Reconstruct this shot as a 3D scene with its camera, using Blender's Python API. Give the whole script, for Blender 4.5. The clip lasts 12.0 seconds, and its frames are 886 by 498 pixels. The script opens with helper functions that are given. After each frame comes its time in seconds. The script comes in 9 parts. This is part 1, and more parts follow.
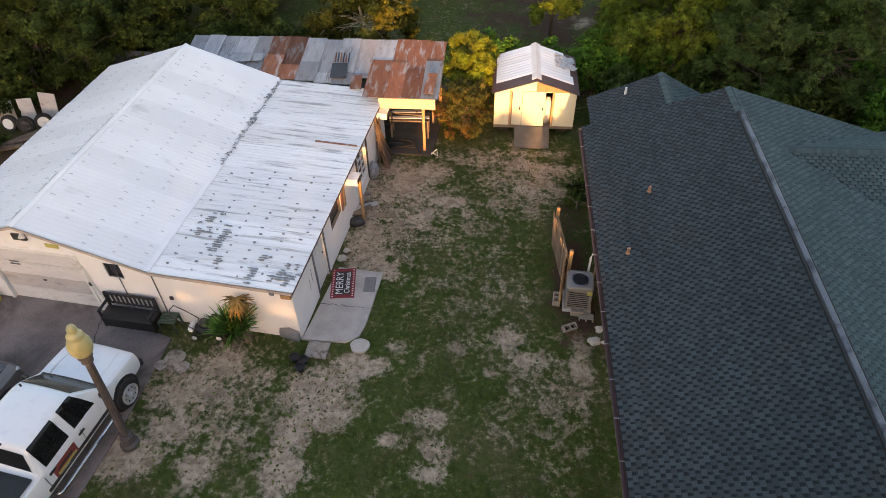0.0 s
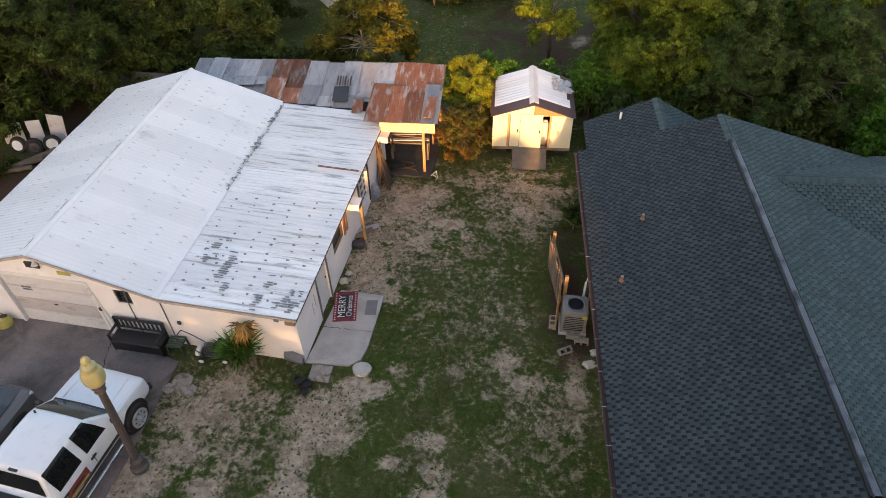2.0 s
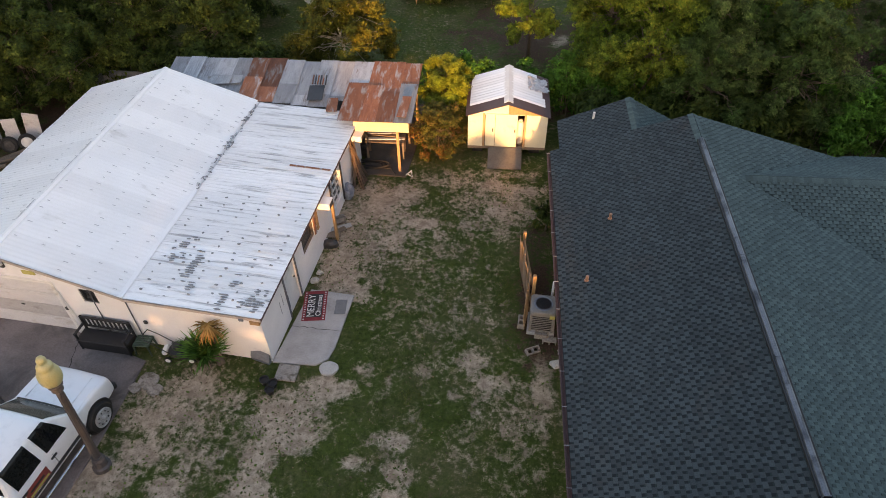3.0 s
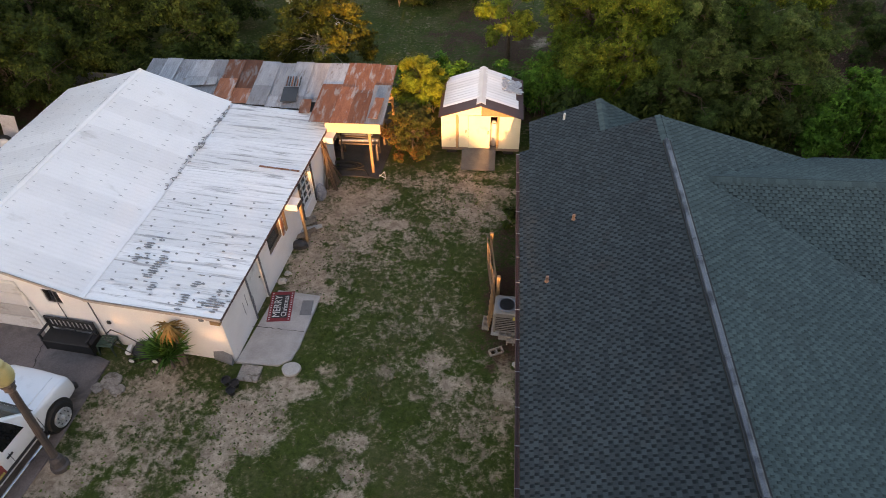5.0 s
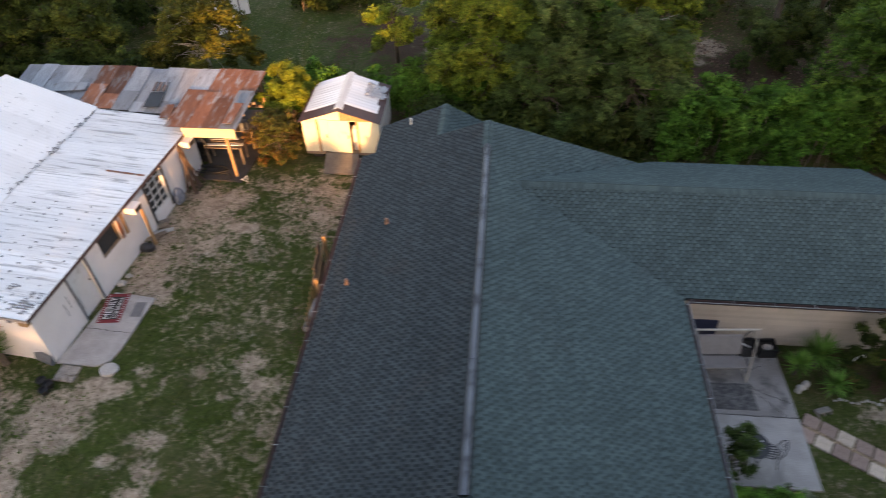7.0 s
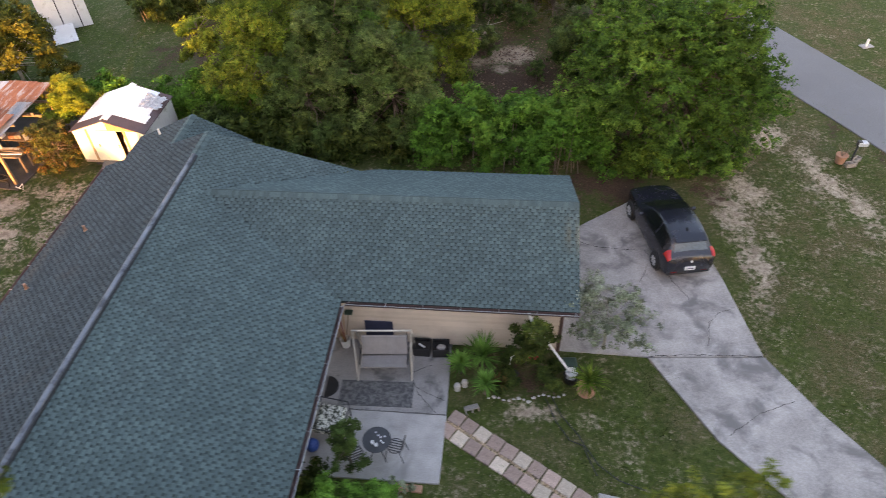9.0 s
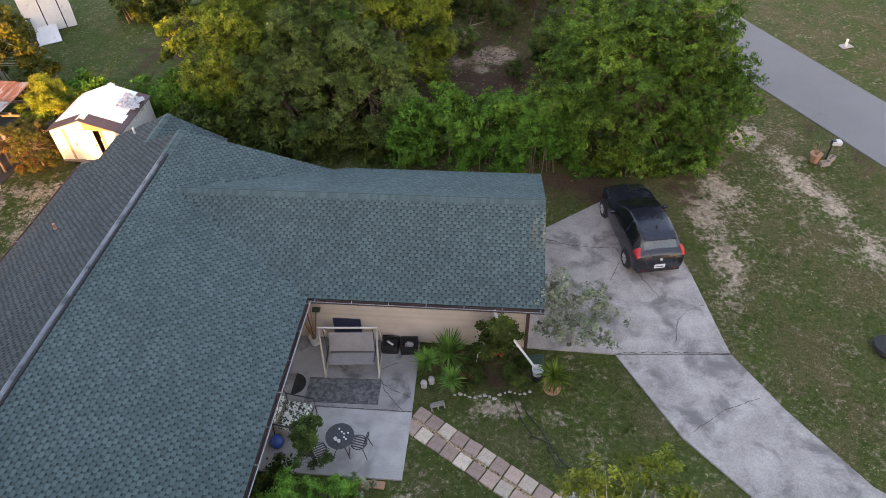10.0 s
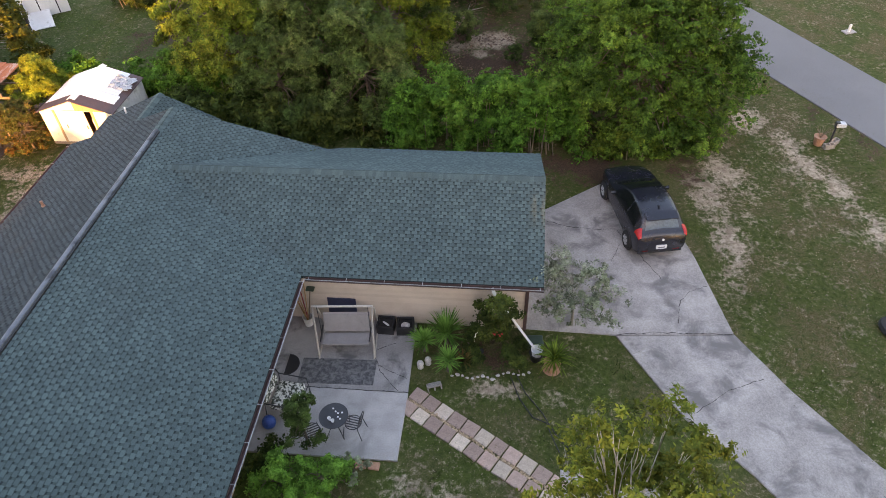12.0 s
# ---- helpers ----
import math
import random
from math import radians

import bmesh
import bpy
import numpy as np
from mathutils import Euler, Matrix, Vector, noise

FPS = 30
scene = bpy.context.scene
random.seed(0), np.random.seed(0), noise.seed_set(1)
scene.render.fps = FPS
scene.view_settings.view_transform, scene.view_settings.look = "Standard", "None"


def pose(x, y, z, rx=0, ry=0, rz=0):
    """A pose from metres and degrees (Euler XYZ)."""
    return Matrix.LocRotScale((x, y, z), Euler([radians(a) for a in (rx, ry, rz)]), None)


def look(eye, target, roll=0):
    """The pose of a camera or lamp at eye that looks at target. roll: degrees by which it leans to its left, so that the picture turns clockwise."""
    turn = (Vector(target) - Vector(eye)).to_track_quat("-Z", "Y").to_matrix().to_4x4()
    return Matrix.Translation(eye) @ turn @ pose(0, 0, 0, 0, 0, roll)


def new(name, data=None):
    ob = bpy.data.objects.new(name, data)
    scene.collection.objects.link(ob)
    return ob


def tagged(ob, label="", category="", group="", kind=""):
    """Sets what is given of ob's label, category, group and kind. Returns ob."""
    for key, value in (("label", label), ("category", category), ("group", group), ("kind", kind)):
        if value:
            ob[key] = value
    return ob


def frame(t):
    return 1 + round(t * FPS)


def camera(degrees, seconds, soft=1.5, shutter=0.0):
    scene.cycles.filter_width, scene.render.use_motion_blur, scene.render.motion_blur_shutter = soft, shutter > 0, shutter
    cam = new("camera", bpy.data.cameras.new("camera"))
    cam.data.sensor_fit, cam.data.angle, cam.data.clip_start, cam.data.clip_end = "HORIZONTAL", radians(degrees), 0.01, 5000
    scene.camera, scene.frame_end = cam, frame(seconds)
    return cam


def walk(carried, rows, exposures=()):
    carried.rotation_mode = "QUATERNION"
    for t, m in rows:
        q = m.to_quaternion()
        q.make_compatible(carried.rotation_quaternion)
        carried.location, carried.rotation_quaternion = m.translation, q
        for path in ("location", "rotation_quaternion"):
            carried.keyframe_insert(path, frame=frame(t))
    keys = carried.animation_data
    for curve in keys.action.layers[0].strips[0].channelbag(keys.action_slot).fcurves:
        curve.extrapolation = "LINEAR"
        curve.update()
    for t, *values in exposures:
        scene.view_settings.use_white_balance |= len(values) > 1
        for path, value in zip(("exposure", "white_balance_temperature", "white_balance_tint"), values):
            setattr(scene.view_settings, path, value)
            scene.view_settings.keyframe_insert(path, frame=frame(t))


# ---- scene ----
cam = camera(68.0, 12.0, soft=0.5, shutter=0.7)
PATH = [
    (0, (5.066, -0.31, 14.345), (4.935, 1.117, 12.95), -1.1),
    (0.5, (5.045, -0.268, 14.595), (4.916, 1.158, 13.199), -1.0),
    (1, (5.031, -0.241, 15.203), (4.902, 1.185, 13.807), -1.0),
    (1.5, (5.038, -0.207, 15.293), (4.908, 1.219, 13.897), -1.1),
    (2, (5.109, -0.181, 15.266), (4.976, 1.245, 13.87), -1.2),
    (2.5, (5.695, -0.141, 15.234), (5.567, 1.287, 13.839), -0.9),
    (3, (5.982, -0.092, 15.243), (5.854, 1.333, 13.845), -1.0),
    (3.5, (6.261, -0.061, 15.211), (6.123, 1.365, 13.815), -1.3),
    (5.5, (7.749, -0.016, 15.18), (7.606, 1.414, 13.789), -1.3),
    (6, (8.743, 0.049, 15.211), (8.595, 1.478, 13.819), -1.4),
    (6.5, (10.39, 0.087, 15.204), (10.238, 1.52, 13.818), -1.5),
    (7, (12.586, 0.198, 15.361), (12.432, 1.63, 13.974), -1.6),
    (7.5, (15.161, 0.277, 15.61), (15.007, 1.705, 14.219), -1.8),
    (9.3, (22.639, 0.49, 15.879), (22.464, 1.924, 14.495), -2.4),
    (9.5, (22.813, 0.466, 15.845), (22.638, 1.902, 14.463), -2.4),
    (10, (23.008, 0.419, 15.784), (22.834, 1.856, 14.403), -2.4),
    (10.5, (23.14, 0.381, 15.729), (22.964, 1.817, 14.349), -2.4),
    (11, (23.141, 0.341, 15.549), (22.969, 1.779, 14.17), -2.3),
    (11.5, (23.095, 0.306, 15.072), (22.924, 1.746, 13.693), -2.2),
    (12, (23.04, 0.296, 15.004), (22.87, 1.734, 13.625), -2.2),
]
EXPOSURES = [(0, 2.55, 8900, 28), (5.5, 2.5, 8900, 29), (6.5, 2.52, 8900, 30), (7.5, 2.98, 8800, 31), (9.5, 3.45, 9100, 33), (12, 3.45, 9100, 33)]
walk(cam, [(t, look(eye, target, roll)) for t, eye, target, roll in PATH], EXPOSURES)

# ---- light: clear sky just before sunset, sun low behind the camera ----
SUN_ELEV, SUN_AZ = 5.0, 179.0
world = bpy.data.worlds.new("sky")
scene.world = world
world.use_nodes = True
wn = world.node_tree.nodes
sky = wn.new("ShaderNodeTexSky")
sky.sky_type = "NISHITA"
sky.sun_disc = False
sky.sun_elevation = radians(SUN_ELEV)
sky.sun_rotation = radians(SUN_AZ)
sky.air_density, sky.dust_density, sky.ozone_density = 1.0, 1.5, 2.0
world.node_tree.links.new(sky.outputs[0], wn["Background"].inputs[0])
wn["Background"].inputs[1].default_value = 0.15
sun = new("sun", bpy.data.lights.new("sun", "SUN"))
sun.data.energy, sun.data.angle, sun.data.color = 1.8, radians(0.6), (1.0, 0.60, 0.27)
_az, _el = radians(SUN_AZ), radians(SUN_ELEV)
sun.matrix_world = look((0, 0, 0), (-math.sin(_az) * math.cos(_el), -math.cos(_az) * math.cos(_el), -math.sin(_el)))
sun.location = (5, -20, 12)


# ---- materials ----
def nodes_of(name):
    m = bpy.data.materials.new(name)
    m.use_nodes = True
    nt = m.node_tree
    return m, nt, nt.nodes["Principled BSDF"]


def add(nt, kind, **sets):
    n = nt.nodes.new(kind)
    for k, v in sets.items():
        n.inputs[k].default_value = v
    return n


def mixcol(nt, fac, a, b, mode="MIX"):
    n = nt.nodes.new("ShaderNodeMix")
    n.data_type, n.blend_type = "RGBA", mode
    for i, v in ((0, fac), (6, a), (7, b)):
        if isinstance(v, (int, float)):
            n.inputs[i].default_value = v
        elif isinstance(v, tuple):
            n.inputs[i].default_value = (*v, 1) if len(v) == 3 else v
        else:
            nt.links.new(v, n.inputs[i])
    return n.outputs[2]


def ramp(nt, src, lo, hi, a=0.0, b=1.0):
    n = nt.nodes.new("ShaderNodeMapRange")
    n.interpolation_type = "SMOOTHSTEP"
    nt.links.new(src, n.inputs[0])
    for i, v in zip((1, 2, 3, 4), (lo, hi, a, b)):
        n.inputs[i].default_value = v
    return n.outputs[0]


def coords(nt, stretch=(1, 1, 1), world_space=False):
    mp = nt.nodes.new("ShaderNodeMapping")
    mp.inputs["Scale"].default_value = stretch
    if world_space:
        g = nt.nodes.new("ShaderNodeNewGeometry")
        nt.links.new(g.outputs["Position"], mp.inputs[0])
    else:
        t = nt.nodes.new("ShaderNodeTexCoord")
        nt.links.new(t.outputs["Object"], mp.inputs[0])
    return mp.outputs[0]


def noise_of(nt, vec, scale, detail=4.0, rough=0.55, distort=0.0):
    n = add(nt, "ShaderNodeTexNoise", Scale=scale, Detail=detail, Roughness=rough, Distortion=distort)
    nt.links.new(vec, n.inputs["Vector"])
    return n.outputs["Fac"]


def bump(nt, bsdf, height, strength, distance):
    b = add(nt, "ShaderNodeBump", Strength=strength, Distance=distance)
    nt.links.new(height, b.inputs["Height"])
    nt.links.new(b.outputs[0], bsdf.inputs["Normal"])


def surface(name, a, b, scale=4.0, fine=60.0, rough=0.8, metal=0.0, relief=0.15, depth=0.004, stain=None, stain_scale=1.2,
            stain_at=(0.55, 0.72), stretch=(1, 1, 1), spread=0.0, island=0.0, world_space=False, spec=0.5, grit=0.45):
    """Two-tone surface: broad variation, fine grain with relief, and stains of their own shape."""
    m, nt, p = nodes_of(name)
    v = coords(nt, stretch, world_space)
    broad = ramp(nt, noise_of(nt, v, scale, 5), 0.3, 0.7)
    grain = noise_of(nt, v, fine, 3, 0.7)
    col = mixcol(nt, broad, a, b)
    col = mixcol(nt, grit, col, mixcol(nt, ramp(nt, grain, 0.3, 0.7), tuple(0.55 * c for c in a), tuple(min(1.0, 1.35 * c) for c in b)))
    if stain:
        col = mixcol(nt, ramp(nt, noise_of(nt, v, stain_scale, 6, 0.65, 0.4), *stain_at), col, stain)
    if spread or island:
        if spread:
            src = nt.nodes.new("ShaderNodeObjectInfo").outputs["Random"]
        else:
            src = nt.nodes.new("ShaderNodeNewGeometry").outputs["Random Per Island"]
        amount = spread or island
        hs = add(nt, "ShaderNodeHueSaturation")
        nt.links.new(col, hs.inputs["Color"])
        nt.links.new(ramp(nt, src, 0, 1, 1 - amount, 1 + amount), hs.inputs["Value"])
        col = hs.outputs[0]
    nt.links.new(col, p.inputs["Base Color"])
    nt.links.new(ramp(nt, grain, 0.2, 0.8, max(0.02, rough - 0.1), min(1, rough + 0.1)), p.inputs["Roughness"])
    p.inputs["Metallic"].default_value = metal
    p.inputs["Specular IOR Level"].default_value = spec
    if relief:
        bump(nt, p, grain, relief, depth)
    return m


def leaf_mat(name, a, b, c, rough=0.7):
    """Leaves that differ one by one, from a over b to c, with some light passing through."""
    m, nt, p = nodes_of(name)
    r = nt.nodes.new("ShaderNodeNewGeometry").outputs["Random Per Island"]
    big = noise_of(nt, coords(nt, world_space=True), 0.55, 3)
    col = mixcol(nt, ramp(nt, r, 0, 1), a, b)
    col = mixcol(nt, ramp(nt, big, 0.42, 0.66), col, mixcol(nt, ramp(nt, r, 0.2, 0.9), b, c))
    sprig = noise_of(nt, coords(nt, world_space=True), 2.6, 2)
    hs = add(nt, "ShaderNodeHueSaturation")
    nt.links.new(col, hs.inputs["Color"])
    nt.links.new(ramp(nt, sprig, 0.33, 0.67, 0.55, 1.5), hs.inputs["Value"])
    col = hs.outputs[0]
    nt.links.new(col, p.inputs["Base Color"])
    p.inputs["Roughness"].default_value = rough
    p.inputs["Specular IOR Level"].default_value = 0.12
    tr = nt.nodes.new("ShaderNodeBsdfTranslucent")
    nt.links.new(col, tr.inputs["Color"])
    mx = nt.nodes.new("ShaderNodeMixShader")
    mx.inputs[0].default_value = 0.2
    nt.links.new(p.outputs[0], mx.inputs[1])
    nt.links.new(tr.outputs[0], mx.inputs[2])
    nt.links.new(mx.outputs[0], nt.nodes["Material Output"].inputs["Surface"])
    return m


M = {}
SHINGLE = dict(a=(0.060, 0.092, 0.091), b=(0.082, 0.125, 0.122), scale=0.5, fine=90, rough=0.85, relief=0.5, depth=0.004, spec=0.25,
               stain=(0.064, 0.074, 0.072), stain_scale=0.35, stain_at=(0.55, 0.85), world_space=True)
M["shingle"] = surface("asphalt_shingle", island=0.15, **SHINGLE)
M["shingle_piece"] = surface("asphalt_shingle_piece", spread=0.15, **SHINGLE)
# strip in the gaps is darker than the tabs: slot shade put into colour
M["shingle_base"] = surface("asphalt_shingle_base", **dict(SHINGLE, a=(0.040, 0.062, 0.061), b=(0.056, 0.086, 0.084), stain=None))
# dark granule bands and edges; course shadow lines are put into this colour
M["shingle_under"] = surface("shaded_band_granules", (0.020, 0.031, 0.032), (0.029, 0.044, 0.045), 0.5, 90, 0.9, relief=0.5, world_space=True, spec=0.2)
# darker shingle copy: yard slopes' dimmer light put into colour, brown growth in streaks
SHADED_STAINED = dict(SHINGLE, a=(0.039, 0.050, 0.054), b=(0.054, 0.069, 0.074), stain=(0.064, 0.059, 0.055), stain_scale=0.6, stain_at=(0.55, 0.75))
M["shaded_shingle"] = surface("shaded_stained_shingle", island=0.18, **SHADED_STAINED)
M["shaded_shingle_piece"] = surface("shaded_stained_shingle_piece", spread=0.18, **SHADED_STAINED)
M["shaded_shingle_base"] = surface("shaded_stained_shingle_base", **dict(SHADED_STAINED, a=(0.012, 0.016, 0.018), b=(0.018, 0.024, 0.026), stain=None))
M["white_metal"] = surface("white_roof_sheet", (0.86, 0.87, 0.87), (0.91, 0.92, 0.92), 0.8, 40, 0.34, grit=0.08, relief=0.05, stain=(0.66, 0.66, 0.64),
                           stain_scale=0.9, stain_at=(0.60, 0.8), spread=0.05)
M["old_white_metal"] = surface("weathered_white_roof_sheet", (0.84, 0.84, 0.835), (0.91, 0.91, 0.905), 1.4, 35, 0.4, grit=0.18, relief=0.08, stain=(0.40, 0.39, 0.39),
                               stain_scale=2.4, stain_at=(0.51, 0.68), stretch=(0.22, 3.0, 1), spread=0.07)
M["sealant"] = surface("dark_roof_sealant", (0.17, 0.175, 0.18), (0.30, 0.305, 0.31), 6, 60, 0.8)
M["stucco"] = surface("painted_block_wall", (0.75, 0.735, 0.735), (0.82, 0.805, 0.805), 1.2, 45, 0.9, grit=0.15, relief=0.2, depth=0.004, stain=(0.50, 0.475, 0.46), stain_scale=1.6,
                      stain_at=(0.58, 0.78), world_space=True)
M["white_paint"] = surface("white_paint", (0.70, 0.69, 0.67), (0.78, 0.77, 0.75), 2, 50, 0.55, grit=0.12, relief=0.08, stain=(0.5, 0.47, 0.43), stain_scale=2)
M["garage_grey"] = surface("bare_garage_panel", (0.40, 0.385, 0.385), (0.50, 0.485, 0.485), 1.5, 40, 0.65, relief=0.08, stain=(0.30, 0.27, 0.26), stain_scale=1.4, stretch=(1, 1, 3))
M["fascia_paint"] = surface("weathered_fascia_paint", (0.36, 0.30, 0.27), (0.50, 0.43, 0.39), 2, 40, 0.8, relief=0.1)
# plain dark brown over the whole carport floor
M["dark_floor"] = surface("dark_carport_floor", (0.05, 0.043, 0.038), (0.10, 0.085, 0.075), 1.5, 40, 0.95, relief=0.3, world_space=True)
M["faded_screw"] = surface("faded_screw_heads", (0.48, 0.49, 0.50), (0.60, 0.61, 0.62), 4, 40, 0.6)
M["garage_white"] = surface("garage_door_paint", (0.57, 0.565, 0.575), (0.66, 0.655, 0.665), 1.5, 40, 0.6, relief=0.08, stain=(0.44, 0.40, 0.37), stain_scale=1.2, stretch=(1, 1, 3))
M["beige_siding"] = surface("beige_siding", (0.50, 0.41, 0.325), (0.58, 0.48, 0.385), 1.5, 50, 0.6, grit=0.1, relief=0.05, spread=0.05, stain=(0.42, 0.34, 0.27), stain_scale=1.1, stain_at=(0.55, 0.8))
M["concrete"] = surface("aged_concrete", (0.27, 0.238, 0.218), (0.44, 0.395, 0.366), 1.1, 24, 0.9, grit=0.3, relief=0.3, depth=0.004, stain=(0.17, 0.153, 0.145), stain_scale=0.9,
                        stain_at=(0.46, 0.66), world_space=True)
M["pale_concrete"] = surface("pale_concrete", (0.33, 0.305, 0.285), (0.46, 0.43, 0.405), 1.6, 30, 0.9, grit=0.22, relief=0.3, depth=0.004, stain=(0.24, 0.225, 0.21), stain_scale=0.9,
                        stain_at=(0.5, 0.75), world_space=True)
M["drive_concrete"] = surface("stained_driveway_concrete", (0.15, 0.12, 0.113), (0.25, 0.205, 0.193), 0.8, 24, 0.9, grit=0.28, relief=0.3, stain=(0.088, 0.075, 0.068),
                              stain_scale=0.7, stain_at=(0.45, 0.7), world_space=True)
M["patio_concrete"] = surface("stained_patio_concrete", (0.21, 0.195, 0.185), (0.37, 0.345, 0.325), 0.9, 30, 0.9, grit=0.25, relief=0.3, stain=(0.125, 0.118, 0.115), stain_scale=1.1, stain_at=(0.48, 0.66), world_space=True)
M["asphalt"] = surface("worn_asphalt", (0.155, 0.15, 0.15), (0.195, 0.19, 0.19), 0.4, 110, 0.9, relief=0.4, depth=0.004, world_space=True)
M["galv"] = surface("galvanized_sheet", (0.25, 0.255, 0.265), (0.42, 0.43, 0.44), 2.0, 50, 0.55, metal=0.2, relief=0.08, stain=(0.14, 0.09, 0.065), stain_scale=1.5,
                    stain_at=(0.54, 0.74), spread=0.28, stretch=(3, 0.6, 1))
M["rust"] = surface("rusted_sheet", (0.16, 0.054, 0.030), (0.29, 0.115, 0.060), 2.4, 50, 0.85, relief=0.25, stain=(0.30, 0.28, 0.27), stain_scale=1.6,
                    stain_at=(0.50, 0.64), spread=0.5, stretch=(3, 0.6, 1))
M["pale_wood"] = surface("pale_painted_wood", (0.52, 0.42, 0.28), (0.60, 0.50, 0.35), 3, 40, 0.7, relief=0.15, stretch=(1, 6, 6))
M["wood"] = surface("weathered_wood", (0.34, 0.20, 0.10), (0.44, 0.27, 0.14), 3, 40, 0.8, relief=0.3, stretch=(6, 6, 1), spread=0.15)
M["old_wood"] = surface("grey_brown_boards", (0.17, 0.12, 0.085), (0.25, 0.18, 0.13), 3, 40, 0.85, relief=0.3, stretch=(6, 6, 1), spread=0.2)
M["cream"] = surface("cream_painted_metal", (0.72, 0.66, 0.48), (0.78, 0.73, 0.56), 2, 50, 0.6, grit=0.15, relief=0.06, stain=(0.55, 0.50, 0.38), stain_scale=2)
M["brown_metal"] = surface("dark_brown_sheet", (0.075, 0.040, 0.038), (0.11, 0.058, 0.052), 3, 50, 0.6)
M["bark"] = surface("bark", (0.10, 0.075, 0.055), (0.17, 0.13, 0.10), 6, 40, 0.95, relief=0.6, depth=0.02, stretch=(1, 1, 0.3))
M["pale_bark"] = surface("pale_bark", (0.28, 0.25, 0.21), (0.40, 0.36, 0.31), 6, 40, 0.95, relief=0.5, stretch=(1, 1, 0.3))
M["black"] = surface("black_plastic", (0.012, 0.012, 0.013), (0.022, 0.022, 0.024), 5, 60, 0.5)
M["dark_metal"] = surface("dark_painted_metal", (0.022, 0.022, 0.024), (0.04, 0.04, 0.042), 5, 60, 0.5)
M["tyre"] = surface("tyre_rubber", (0.014, 0.014, 0.014), (0.024, 0.023, 0.022), 8, 80, 0.85, relief=0.3)
M["grey_metal"] = surface("grey_vent_metal", (0.11, 0.12, 0.14), (0.19, 0.205, 0.23), 1.2, 50, 0.42, metal=0.4, stain=(0.05, 0.055, 0.065), stain_scale=1.5, stain_at=(0.48, 0.66))
M["terracotta"] = surface("terracotta", (0.35, 0.17, 0.10), (0.44, 0.23, 0.15), 5, 60, 0.85)
M["dark_void"] = surface("dark_interior", (0.02, 0.018, 0.016), (0.035, 0.03, 0.027), 3, 30, 0.95)
M["block"] = surface("grey_block", (0.34, 0.33, 0.31), (0.44, 0.43, 0.41), 4, 60, 0.95, relief=0.4)
M["rock"] = surface("pale_rock", (0.40, 0.37, 0.33), (0.52, 0.48, 0.44), 4, 40, 0.9, relief=0.4, depth=0.01)
M["leaf_dark"] = leaf_mat("leaves_dark_oak", (0.024, 0.044, 0.011), (0.055, 0.085, 0.018), (0.10, 0.12, 0.024))
M["leaf_mid"] = leaf_mat("leaves_mid_green", (0.028, 0.068, 0.010), (0.078, 0.146, 0.019), (0.165, 0.225, 0.032))
M["leaf_bright"] = leaf_mat("leaves_bright_green", (0.07, 0.20, 0.03), (0.125, 0.29, 0.045), (0.175, 0.34, 0.06))
M["leaf_yellow"] = leaf_mat("leaves_yellow_green", (0.10, 0.155, 0.018), (0.165, 0.21, 0.024), (0.22, 0.225, 0.03))
M["leaf_red"] = leaf_mat("leaves_reddish", (0.06, 0.085, 0.02), (0.11, 0.095, 0.028), (0.22, 0.08, 0.03))
M["leaf_grey"] = leaf_mat("leaves_grey_green", (0.14, 0.17, 0.10), (0.23, 0.26, 0.17), (0.34, 0.35, 0.27))
M["leaf_vine"] = leaf_mat("leaves_vine", (0.034, 0.108, 0.015), (0.070, 0.188, 0.025), (0.105, 0.20, 0.031))


